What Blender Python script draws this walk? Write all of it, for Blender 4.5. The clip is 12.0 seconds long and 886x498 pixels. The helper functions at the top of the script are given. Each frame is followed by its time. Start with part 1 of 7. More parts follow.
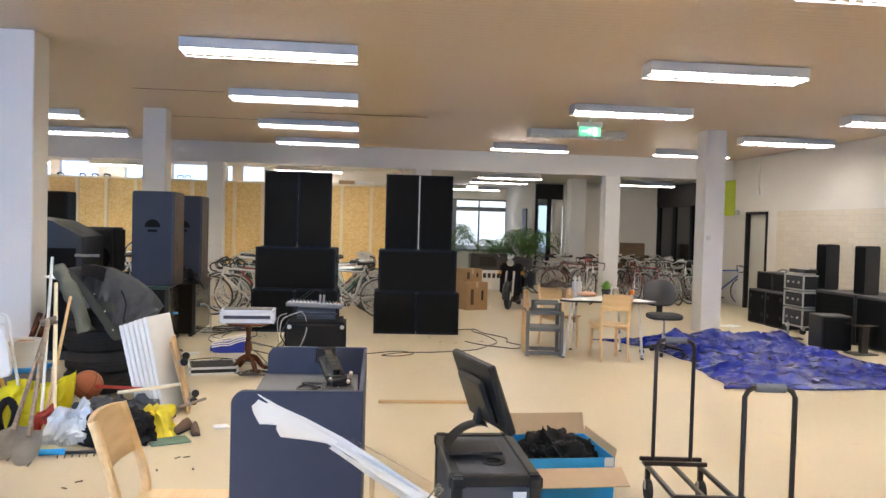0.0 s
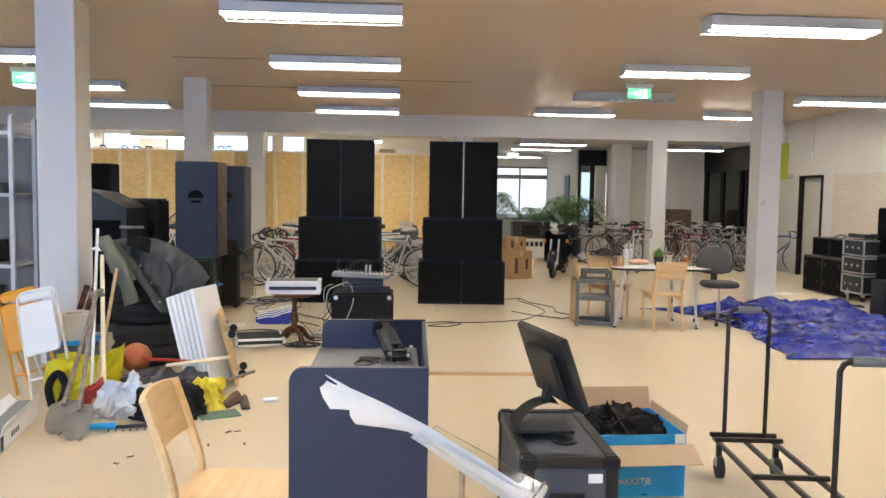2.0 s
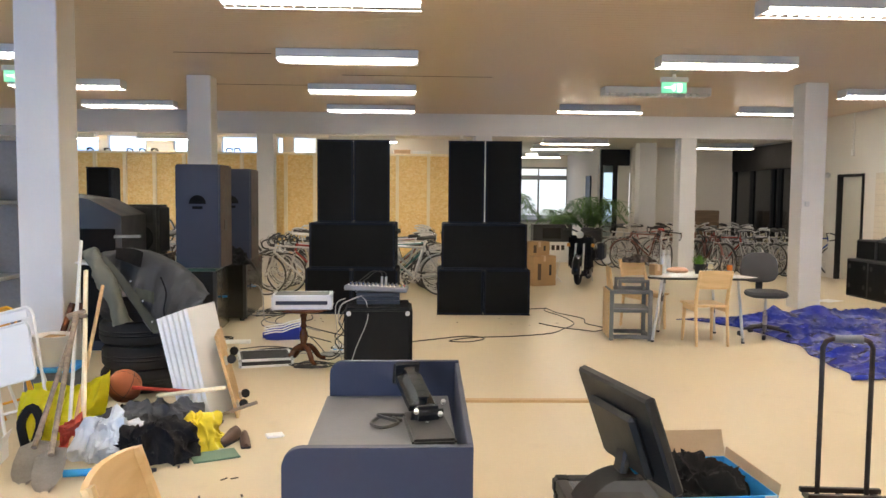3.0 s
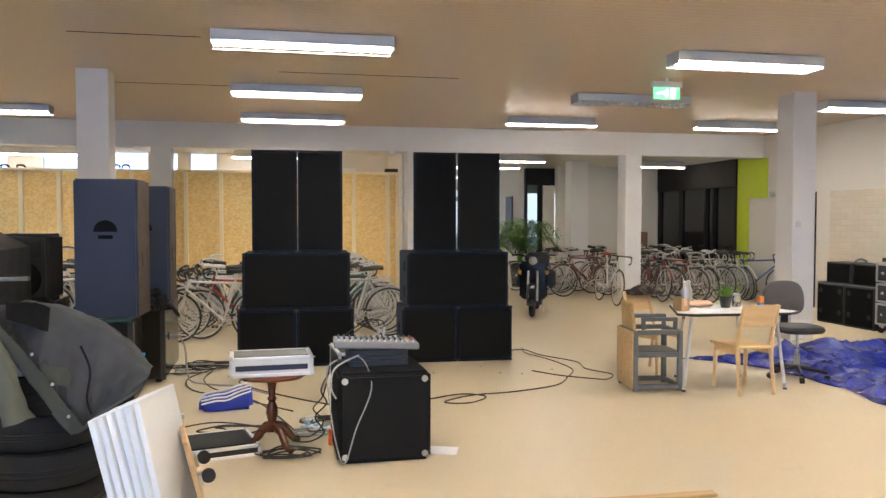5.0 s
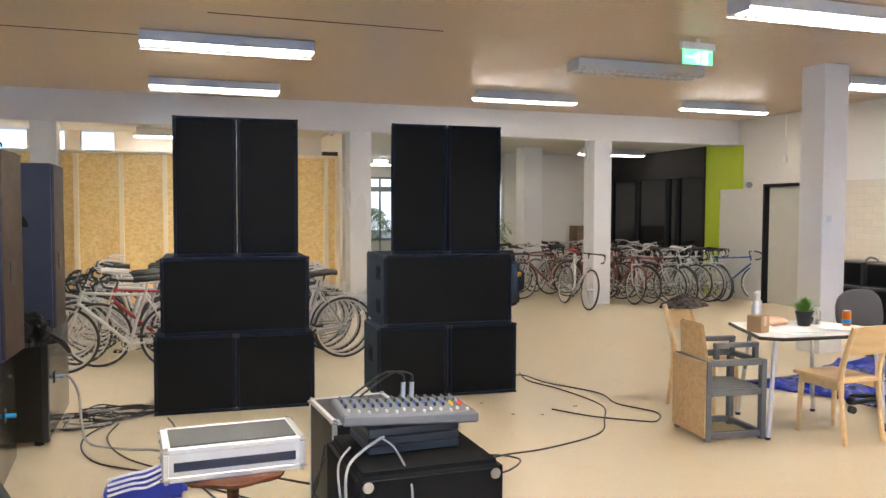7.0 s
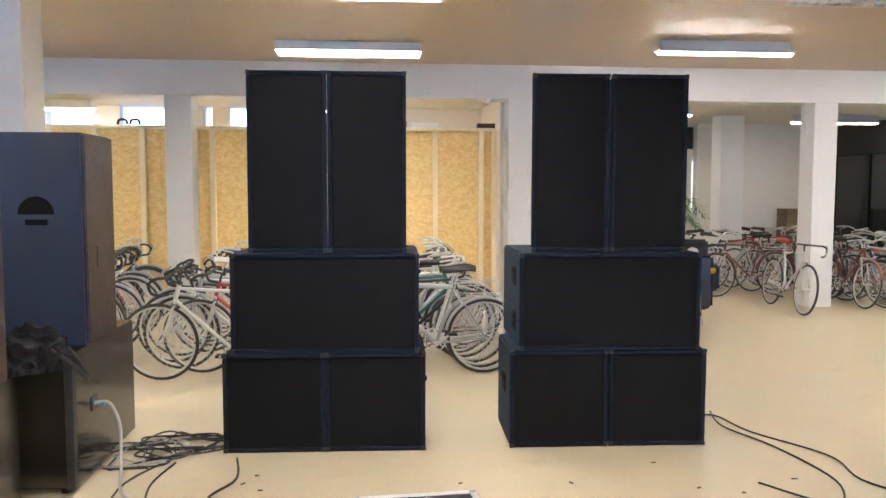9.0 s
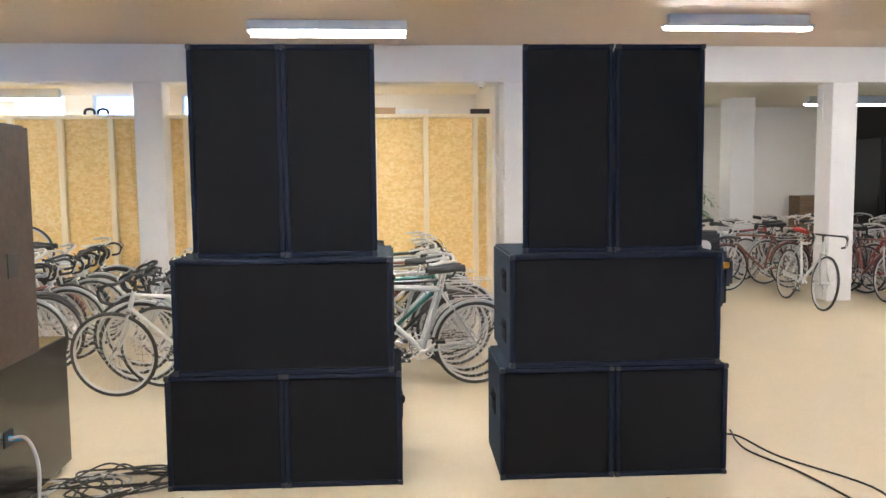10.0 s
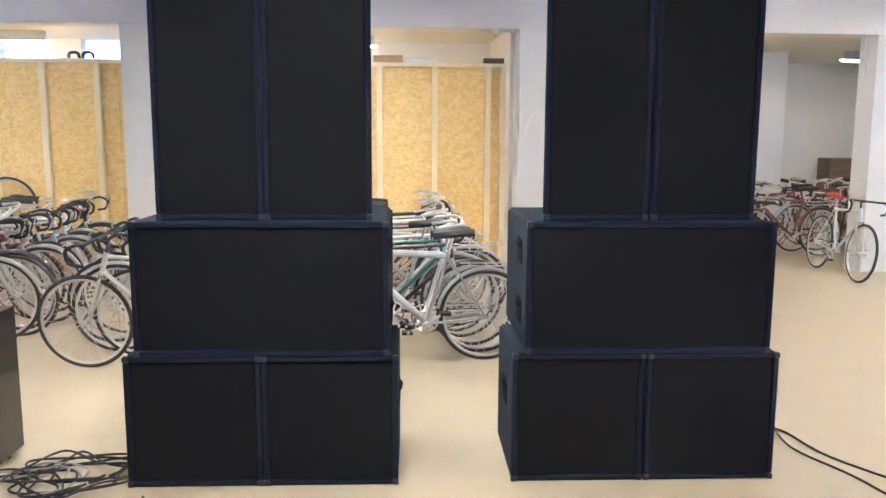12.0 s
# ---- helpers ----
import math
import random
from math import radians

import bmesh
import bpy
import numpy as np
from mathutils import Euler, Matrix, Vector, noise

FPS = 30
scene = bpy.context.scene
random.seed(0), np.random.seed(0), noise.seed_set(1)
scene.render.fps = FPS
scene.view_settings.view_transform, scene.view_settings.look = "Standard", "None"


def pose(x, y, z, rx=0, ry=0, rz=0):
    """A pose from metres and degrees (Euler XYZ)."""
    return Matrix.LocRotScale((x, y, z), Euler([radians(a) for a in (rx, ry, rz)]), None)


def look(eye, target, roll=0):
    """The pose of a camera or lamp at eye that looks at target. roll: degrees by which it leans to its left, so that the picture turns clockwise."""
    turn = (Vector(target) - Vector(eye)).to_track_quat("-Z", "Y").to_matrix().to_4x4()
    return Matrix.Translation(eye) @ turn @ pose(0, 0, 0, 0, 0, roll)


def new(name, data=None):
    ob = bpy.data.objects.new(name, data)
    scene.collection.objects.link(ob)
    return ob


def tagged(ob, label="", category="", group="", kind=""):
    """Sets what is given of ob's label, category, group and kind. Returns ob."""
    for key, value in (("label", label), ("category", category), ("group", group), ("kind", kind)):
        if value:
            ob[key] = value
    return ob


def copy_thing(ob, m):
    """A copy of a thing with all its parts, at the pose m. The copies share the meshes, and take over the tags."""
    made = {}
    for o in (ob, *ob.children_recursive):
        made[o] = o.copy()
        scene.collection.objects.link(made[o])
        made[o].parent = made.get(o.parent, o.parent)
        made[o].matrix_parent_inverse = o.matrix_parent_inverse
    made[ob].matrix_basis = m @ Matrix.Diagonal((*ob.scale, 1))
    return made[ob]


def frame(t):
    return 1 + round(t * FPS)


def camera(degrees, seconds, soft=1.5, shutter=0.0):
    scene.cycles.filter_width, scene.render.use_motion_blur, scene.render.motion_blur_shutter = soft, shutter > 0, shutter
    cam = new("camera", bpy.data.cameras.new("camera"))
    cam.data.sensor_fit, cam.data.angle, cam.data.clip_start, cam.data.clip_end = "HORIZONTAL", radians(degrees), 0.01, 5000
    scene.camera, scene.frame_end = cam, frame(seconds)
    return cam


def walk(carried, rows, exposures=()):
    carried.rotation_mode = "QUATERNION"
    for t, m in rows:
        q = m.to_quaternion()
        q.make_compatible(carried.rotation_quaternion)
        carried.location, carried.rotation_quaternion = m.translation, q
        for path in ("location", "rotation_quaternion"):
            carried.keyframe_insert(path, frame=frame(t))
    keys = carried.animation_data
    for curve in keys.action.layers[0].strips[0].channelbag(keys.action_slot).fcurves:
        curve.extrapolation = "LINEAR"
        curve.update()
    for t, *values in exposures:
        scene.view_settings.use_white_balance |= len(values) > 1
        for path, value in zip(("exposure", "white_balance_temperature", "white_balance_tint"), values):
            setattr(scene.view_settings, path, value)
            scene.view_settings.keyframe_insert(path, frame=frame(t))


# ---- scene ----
cam = camera(58.4, 12.0)
PATH = [
    (0, (0.592, 0.358, 1.618), (0.803, 2.346, 1.559), 1.6),
    (0.5, (0.587, 0.341, 1.615), (0.796, 2.33, 1.577), 1.4),
    (1, (0.569, 0.358, 1.589), (0.753, 2.349, 1.549), 1.0),
    (1.5, (0.514, 0.405, 1.596), (0.665, 2.396, 1.484), 1.0),
    (2, (0.5, 0.601, 1.593), (0.619, 2.592, 1.455), 0.9),
    (2.5, (0.505, 0.975, 1.606), (0.55, 2.97, 1.459), 0.5),
    (3, (0.455, 1.373, 1.623), (0.539, 3.366, 1.487), 0.5),
    (3.5, (0.342, 1.846, 1.609), (0.512, 3.836, 1.494), 0.3),
    (5.5, (-0.723, 3.864, 1.613), (-0.211, 5.796, 1.546), 0.3),
    (6, (-0.82, 4.427, 1.601), (-0.192, 6.325, 1.529), 0.5),
    (6.5, (-0.834, 5.014, 1.609), (-0.177, 6.902, 1.528), 0.2),
    (8.5, (-0.22, 6.826, 1.616), (0.107, 8.793, 1.46), 0.1),
    (9, (-0.042, 7.179, 1.626), (0.14, 9.165, 1.478), 0.1),
    (9.5, (0.064, 7.548, 1.632), (0.23, 9.535, 1.468), 0.0),
    (10, (0.163, 7.867, 1.64), (0.336, 9.852, 1.466), -0.6),
    (10.5, (0.213, 8.154, 1.625), (0.38, 10.139, 1.455), -0.5),
    (11, (0.173, 8.381, 1.618), (0.362, 10.356, 1.366), -0.4),
    (11.5, (0.218, 8.48, 1.616), (0.415, 10.451, 1.337), 0.3),
    (12, (0.235, 8.496, 1.618), (0.383, 10.471, 1.337), 0.3),
]
walk(cam, [(t, look(eye, target, roll)) for t, eye, target, roll in PATH],
     [(0, 0.08, 6750, 10), (1.5, 0.08, 6750, 10), (3.5, 0.04, 7300, 10), (5.5, 0.19, 6800, 10), (6.5, 0.28, 6700, 10),
      (8.5, 0.65, 6500, 10), (9.5, 0.71, 6350, 10), (10.5, 0.83, 6150, 10), (12, 0.89, 6000, 10)])

# ---- world and daylight ----
world = bpy.data.worlds.new("sky")
scene.world = world
world.use_nodes = True
wn = world.node_tree.nodes
sky = wn.new("ShaderNodeTexSky")
sky.sky_type, sky.sun_disc, sky.sun_elevation, sky.sun_rotation = "NISHITA", False, radians(35), radians(200)
sky.dust_density, sky.air_density, sky.ozone_density = 0.2, 1.4, 4.0
world.node_tree.links.new(sky.outputs[0], wn["Background"].inputs[0])
wn["Background"].inputs[1].default_value = 0.15
sun_data = bpy.data.lights.new("sun", "SUN")
sun_data.energy, sun_data.angle, sun_data.color = 1.0, radians(12), (1, 0.96, 0.9)
sun = new("sun", sun_data)
sun.matrix_world = pose(0, 0, 30, 55, 0, 20)
scene.view_settings.exposure = 0.0
TUBE_LIGHT = 103.0


def window_light(name, m, w, h, power):
    data = bpy.data.lights.new(name, "AREA")
    data.shape, data.size, data.size_y, data.energy, data.color = "RECTANGLE", w, h, power, (0.24, 0.48, 1.0)
    new(name, data).matrix_world = m


window_light("window_daylight", pose(-4.5, -2.9, 1.7, 90, 0, 0), 6.0, 2.0, 480)
window_light("entrance_daylight", pose(3.8, 26.9, 1.5, 90, 0, 180), 3.0, 2.2, 10)
window_light("clerestory_daylight", pose(-5.0, 20.3, 2.7, 90, 0, 180), 6.0, 0.4, 20)


# ---- materials ----
def mat(name, col, rough=0.6, metal=0.0, var=0.12, scale=5.0, bump=0.1, bscale=90.0, spec=0.5, jitter=0.0, wear=0.0, wear_col=(0.5, 0.5, 0.5)):
    m = bpy.data.materials.new(name)
    m.use_nodes = True
    n, l = m.node_tree.nodes, m.node_tree.links
    b = n["Principled BSDF"]
    b.inputs["Metallic"].default_value = metal
    b.inputs["Specular IOR Level"].default_value = spec
    tc = n.new("ShaderNodeTexCoord")
    big = n.new("ShaderNodeTexNoise")
    big.inputs["Scale"].default_value, big.inputs["Detail"].default_value = scale, 6
    l.new(tc.outputs["Object"], big.inputs["Vector"])
    fine = n.new("ShaderNodeTexNoise")
    fine.inputs["Scale"].default_value, fine.inputs["Detail"].default_value = bscale, 3
    l.new(tc.outputs["Object"], fine.inputs["Vector"])
    ramp = n.new("ShaderNodeMix")
    ramp.data_type = "RGBA"
    ramp.inputs[6].default_value = (*[c * (1 - var) for c in col], 1)
    ramp.inputs[7].default_value = (*[min(1, c * (1 + var)) for c in col], 1)
    l.new(big.outputs["Fac"], ramp.inputs[0])
    out = ramp.outputs[2]
    hs = n.new("ShaderNodeHueSaturation")
    hs.inputs["Saturation"].default_value = 1.0
    l.new(out, hs.inputs["Color"])
    val = n.new("ShaderNodeMath")
    val.operation, val.inputs[1].default_value, val.inputs[2].default_value = "MULTIPLY_ADD", var * 0.8, 1 - var * 0.4
    l.new(fine.outputs["Fac"], val.inputs[0])
    if jitter:
        info = n.new("ShaderNodeObjectInfo")
        j = n.new("ShaderNodeMath")
        j.operation, j.inputs[1].default_value, j.inputs[2].default_value = "MULTIPLY_ADD", jitter, 1 - jitter / 2
        l.new(info.outputs["Random"], j.inputs[0])
        k = n.new("ShaderNodeMath")
        k.operation = "MULTIPLY"
        l.new(j.outputs[0], k.inputs[0])
        l.new(val.outputs[0], k.inputs[1])
        l.new(k.outputs[0], hs.inputs["Value"])
    else:
        l.new(val.outputs[0], hs.inputs["Value"])
    out = hs.outputs[0]
    if wear:
        w = n.new("ShaderNodeTexNoise")
        w.inputs["Scale"].default_value, w.inputs["Detail"].default_value = scale * 3, 10
        l.new(tc.outputs["Object"], w.inputs["Vector"])
        cr = n.new("ShaderNodeMapRange")
        cr.inputs[1].default_value, cr.inputs[2].default_value = 0.62, 0.72
        cr.inputs[4].default_value = wear
        l.new(w.outputs["Fac"], cr.inputs[0])
        mx = n.new("ShaderNodeMix")
        mx.data_type = "RGBA"
        l.new(cr.outputs[0], mx.inputs[0])
        l.new(out, mx.inputs[6])
        mx.inputs[7].default_value = (*wear_col, 1)
        out = mx.outputs[2]
    l.new(out, b.inputs["Base Color"])
    rr = n.new("ShaderNodeMapRange")
    rr.inputs[3].default_value, rr.inputs[4].default_value = max(0.03, rough - 0.12), min(1, rough + 0.12)
    l.new(big.outputs["Fac"], rr.inputs[0])
    l.new(rr.outputs[0], b.inputs["Roughness"])
    if bump:
        bp = n.new("ShaderNodeBump")
        bp.inputs["Strength"].default_value, bp.inputs["Distance"].default_value = bump, 0.01
        l.new(fine.outputs["Fac"], bp.inputs["Height"])
        l.new(bp.outputs[0], b.inputs["Normal"])
    return m


def glow(name, col, strength):
    m = bpy.data.materials.new(name)
    m.use_nodes = True
    b = m.node_tree.nodes["Principled BSDF"]
    b.inputs["Base Color"].default_value = (0.8, 0.8, 0.8, 1)
    b.inputs["Emission Color"].default_value = (*col, 1)
    b.inputs["Emission Strength"].default_value = strength
    return m


def glass(name, col=(1, 1, 1), rough=0.02):
    m = bpy.data.materials.new(name)
    m.use_nodes = True
    b = m.node_tree.nodes["Principled BSDF"]
    b.inputs["Base Color"].default_value = (*col, 1)
    b.inputs["Roughness"].default_value = rough
    b.inputs["Transmission Weight"].default_value = 1.0
    b.inputs["IOR"].default_value = 1.45
    return m


def osb(name):
    m = mat(name, (0.62, 0.42, 0.2), 0.7, bump=0.2)
    n, l = m.node_tree.nodes, m.node_tree.links
    b = n["Principled BSDF"]
    tc = n.new("ShaderNodeTexCoord")
    cols = []
    for turn, sc in ((0.5, 1.0), (-0.7, 1.25)):
        mp = n.new("ShaderNodeMapping")
        mp.inputs["Rotation"].default_value = (0, turn, 0)
        mp.inputs["Scale"].default_value = (24 * sc, 24 * sc, 36 * sc)
        l.new(tc.outputs["Object"], mp.inputs["Vector"])
        nz = n.new("ShaderNodeTexNoise")
        nz.inputs["Scale"].default_value = 0.7
        l.new(mp.outputs[0], nz.inputs["Vector"])
        ad = n.new("ShaderNodeVectorMath")
        l.new(mp.outputs[0], ad.inputs[0])
        l.new(nz.outputs["Color"], ad.inputs[1])
        vo = n.new("ShaderNodeTexVoronoi")
        vo.inputs["Scale"].default_value = 1.0
        l.new(ad.outputs[0], vo.inputs["Vector"])
        sp = n.new("ShaderNodeSeparateColor")
        l.new(vo.outputs["Color"], sp.inputs[0])
        cols.append(sp.outputs[0])
    mixf = n.new("ShaderNodeMath")
    mixf.operation = "MULTIPLY"
    l.new(cols[0], mixf.inputs[0])
    l.new(cols[1], mixf.inputs[1])
    cr = n.new("ShaderNodeValToRGB")
    cr.color_ramp.elements[0].color, cr.color_ramp.elements[0].position = (0.82, 0.56, 0.21, 1), 0.0
    cr.color_ramp.elements[1].color, cr.color_ramp.elements[1].position = (0.94, 0.72, 0.35, 1), 0.6
    e = cr.color_ramp.elements.new(0.15)
    e.color = (0.9, 0.63, 0.25, 1)
    l.new(mixf.outputs[0], cr.inputs[0])
    l.new(cr.outputs[0], b.inputs["Base Color"])
    return m


def grained(name, light, dark, rough=0.45, stretch=(2, 26, 26), bump=0.05):
    m = mat(name, light, rough, bump=bump)
    n, l = m.node_tree.nodes, m.node_tree.links
    tc = n.new("ShaderNodeTexCoord")
    mp = n.new("ShaderNodeMapping")
    mp.inputs["Scale"].default_value = stretch
    l.new(tc.outputs["Object"], mp.inputs["Vector"])
    nz = n.new("ShaderNodeTexNoise")
    nz.inputs["Scale"].default_value, nz.inputs["Detail"].default_value, nz.inputs["Distortion"].default_value = 1.0, 8, 0.6
    l.new(mp.outputs[0], nz.inputs["Vector"])
    cr = n.new("ShaderNodeValToRGB")
    cr.color_ramp.elements[0].color, cr.color_ramp.elements[0].position = (*dark, 1), 0.3
    cr.color_ramp.elements[1].color, cr.color_ramp.elements[1].position = (*light, 1), 0.65
    l.new(nz.outputs["Fac"], cr.inputs[0])
    l.new(cr.outputs[0], n["Principled BSDF"].inputs["Base Color"])
    return m


M_FLOOR = mat("beige linoleum", (0.6, 0.503, 0.342), 0.38, var=0.1, scale=0.9, bump=0.02, bscale=40, wear=0.18, wear_col=(0.42, 0.32, 0.2))
M_CEIL = mat("beige lacquered strip", (0.56, 0.44, 0.335), 0.4, var=0.08, scale=0.7, bump=0.02)
M_CEIL2 = mat("white ceiling plaster", (0.72, 0.68, 0.6), 0.7, var=0.06, scale=0.8, bump=0.05)
M_WALL = mat("white wall paint", (0.72, 0.69, 0.63), 0.75, var=0.06, scale=0.8, bump=0.06, bscale=50)
M_COL = mat("white column paint", (0.76, 0.75, 0.73), 0.7, var=0.06, scale=1.5, bump=0.08, bscale=40)
M_BRICK = mat("bare cream brick", (0.68, 0.61, 0.5), 0.8, var=0.12, scale=2, bump=0.3, bscale=60, jitter=0.07)
M_LIME = mat("lime green paint", (0.5, 0.62, 0.03), 0.6, var=0.08)
M_OSB = osb("oriented strand board")
M_PINE = grained("pine stud", (0.95, 0.84, 0.62), (0.9, 0.74, 0.48), 0.6, (26, 26, 2))
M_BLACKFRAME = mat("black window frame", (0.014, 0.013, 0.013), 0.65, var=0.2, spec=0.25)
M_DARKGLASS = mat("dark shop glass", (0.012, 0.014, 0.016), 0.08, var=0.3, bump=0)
M_GLASS = glass("clear glass")
M_WHITE = mat("white lacquer", (0.8, 0.8, 0.78), 0.35, var=0.04, bump=0.02)
M_TUBE = glow("fluorescent light", (1.0, 0.965, 0.93), TUBE_LIGHT)
M_LAMPBODY = mat("white enamelled lamp body", (0.62, 0.63, 0.64), 0.4, var=0.04, bump=0.02)
M_TUBE_OFF = mat("unlit diffuser", (0.75, 0.74, 0.7), 0.3, var=0.04)
M_EXIT = glow("green exit sign light", (0.02, 0.55, 0.22), 1.6)
M_EXITW = glow("white exit pictogram light", (0.9, 1.0, 0.95), 2.2)
M_CARPET = mat("navy cabinet carpet", (0.006, 0.009, 0.018), 0.95, var=0.45, scale=14, bump=0.6, bscale=260, spec=0.2, wear=0.3, wear_col=(0.012, 0.016, 0.026))
M_CARPET2 = mat("grey blue cabinet carpet", (0.018, 0.028, 0.042), 0.95, var=0.35, scale=14, bump=0.6, bscale=260, spec=0.2)
M_GRILLE = mat("black grille cloth", (0.0072, 0.0072, 0.0077), 0.95, var=0.15, scale=3, bump=0.4, bscale=420, spec=0.1)
M_BLACK = mat("black plastic", (0.011, 0.011, 0.012), 0.5, var=0.2, bump=0.08)
M_BLACKGLOSS = mat("black laminate", (0.02, 0.017, 0.014), 0.16, var=0.25, scale=2, bump=0.01)
M_RUBBER = mat("black rubber", (0.013, 0.013, 0.014), 0.8, var=0.3, scale=10, bump=0.2)
M_STEEL = mat("brushed steel", (0.6, 0.6, 0.6), 0.3, 1.0, var=0.12, bump=0.02)
M_ALU = mat("aluminium edge", (0.78, 0.79, 0.8), 0.38, 0.75, var=0.08, bump=0.02)
M_DARKSTEEL = mat("dark bronze steel tube", (0.03, 0.022, 0.018), 0.4, 0.5, var=0.3)
M_GREYPAD = mat("grey vinyl", (0.17, 0.18, 0.19), 0.7, var=0.1)
M_NAVY = mat("dark blue painted board", (0.021, 0.027, 0.052), 0.55, var=0.14, scale=3, bump=0.05)
M_NAVYSPK = mat("navy speaker paint", (0.013, 0.021, 0.05), 0.5, var=0.12, scale=3, bump=0.15, bscale=180)
M_BROWNSIDE = grained("worn plywood edge", (0.055, 0.034, 0.023), (0.03, 0.02, 0.014), 0.6)
M_DESKTOP = mat("grey desk laminate", (0.1, 0.1, 0.105), 0.5, var=0.1, scale=3)
M_BEECH = grained("beech wood", (0.79, 0.56, 0.3), (0.69, 0.46, 0.22), 0.38)
M_PLY = grained("light plywood", (0.6, 0.4, 0.2), (0.47, 0.29, 0.13), 0.5)
M_MAHOGANY = grained("mahogany", (0.16, 0.055, 0.024), (0.07, 0.022, 0.012), 0.22)
M_GREYWOOD = mat("grey painted wood", (0.12, 0.125, 0.13), 0.55, var=0.2, scale=9, wear=0.25, wear_col=(0.3, 0.28, 0.25))
M_CARTON = mat("brown corrugated cardboard", (0.42, 0.27, 0.14), 0.8, var=0.12, scale=4)
M_CARTONIN = mat("inside of cardboard", (0.6, 0.45, 0.3), 0.8, var=0.1)
M_BLUECARD = mat("bright blue printed card", (0.015, 0.36, 0.85), 0.45, var=0.06)
M_PAPER = mat("white paper", (0.88, 0.89, 0.9), 0.6, var=0.03, bump=0.02)
M_CABLE = mat("black cable", (0.02, 0.018, 0.016), 0.5, var=0.2)
M_CABLEGREY = mat("grey cable", (0.35, 0.34, 0.33), 0.5, var=0.1)
M_BLACKCLOTH = mat("black cloth", (0.014, 0.013, 0.014), 0.95, var=0.3, bump=0.5, bscale=200, spec=0.2)


# ---- mesh helpers ----
def box(bm, x0, x1, y0, y1, z0, z1, bevel=0.0, m=None, seg=1):
    t = bmesh.new()
    bmesh.ops.create_cube(t, size=1.0, matrix=Matrix.Translation(((x0 + x1) / 2, (y0 + y1) / 2, (z0 + z1) / 2)) @ Matrix.Diagonal((abs(x1 - x0), abs(y1 - y0), abs(z1 - z0), 1)))
    if bevel:
        bmesh.ops.bevel(t, geom=list(t.edges), offset=bevel, segments=seg, affect="EDGES", clamp_overlap=True)
    join(bm, t, m)
    return bm


def join(bm, t, m=None):
    if m is not None:
        t.transform(m)
    me = bpy.data.meshes.new("tmp")
    t.to_mesh(me)
    t.free()
    bm.from_mesh(me)
    bpy.data.meshes.remove(me)


def ring_frames(pts):
    pts = [Vector(p) for p in pts]
    out, side = [], None
    for i, p in enumerate(pts):
        d = (pts[min(i + 1, len(pts) - 1)] - pts[max(i - 1, 0)]).normalized()
        if side is None:
            side = d.cross(Vector((0, 0, 1)))
            if side.length < 0.05:
                side = d.cross(Vector((1, 0, 0)))
        side = (side - d * side.dot(d)).normalized()
        out.append((p, side, d.cross(side)))
    return out


def tube(bm, pts, r, n=8, cap=True):
    rads = r if isinstance(r, (list, tuple)) else [r] * len(pts)
    rings = []
    for (p, a, b), rad in zip(ring_frames(pts), rads):
        rings.append([bm.verts.new(p + rad * (a * math.cos(2 * math.pi * k / n) + b * math.sin(2 * math.pi * k / n))) for k in range(n)])
    for u, v in zip(rings, rings[1:]):
        for k in range(n):
            bm.faces.new((u[k], u[(k + 1) % n], v[(k + 1) % n], v[k]))
    if cap:
        bm.faces.new(rings[0][::-1])
        bm.faces.new(rings[-1])
    return bm


def lathe(bm, prof, n=24, m=None):
    t = bmesh.new()
    rings = []
    for r, z in prof:
        rings.append([t.verts.new((r * math.cos(2 * math.pi * k / n), r * math.sin(2 * math.pi * k / n), z)) for k in range(n)] if r > 1e-5 else [t.verts.new((0, 0, z))])
    for u, v in zip(rings, rings[1:]):
        for k in range(n):
            q = [u[k % len(u)], u[(k + 1) % len(u)], v[(k + 1) % len(v)], v[k % len(v)]]
            q = [w for i, w in enumerate(q) if w not in q[:i]]
            if len(q) > 2:
                t.faces.new(q)
    bmesh.ops.recalc_face_normals(t, faces=t.faces)
    join(bm, t, m)
    return bm


def torus(bm, R, r, n=32, k=8, m=None, squash=1.0):
    t = bmesh.new()
    vs = [[t.verts.new(((R + r * math.cos(2 * math.pi * j / k)) * math.cos(2 * math.pi * i / n), (R + r * math.cos(2 * math.pi * j / k)) * math.sin(2 * math.pi * i / n), squash * r * math.sin(2 * math.pi * j / k))) for j in range(k)] for i in range(n)]
    for i in range(n):
        for j in range(k):
            t.faces.new((vs[i][j], vs[(i + 1) % n][j], vs[(i + 1) % n][(j + 1) % k], vs[i][(j + 1) % k]))
    join(bm, t, m)
    return bm


def smooth_path(pts, sub=5):
    pts = [Vector(p) for p in pts]
    out = []
    for i in range(len(pts) - 1):
        a, b, c, d = pts[max(i - 1, 0)], pts[i], pts[i + 1], pts[min(i + 2, len(pts) - 1)]
        for s in range(sub):
            t = s / sub
            out.append(0.5 * ((2 * b) + (c - a) * t + (2 * a - 5 * b + 4 * c - d) * t * t + (3 * b - a - 3 * c + d) * t ** 3))
    out.append(pts[-1])
    return out


def mesh_from(bm, name, material, smooth=False):
    me = bpy.data.meshes.new(name)
    bm.to_mesh(me)
    bm.free()
    me.materials.append(material)
    if smooth:
        me.shade_smooth()
        me.set_sharp_from_angle(angle=radians(38))
    return me


def part(name, bm, material, parent, label="", smooth=False):
    ob = new(name, mesh_from(bm, name, material, smooth))
    ob.parent = parent
    return tagged(ob, label)


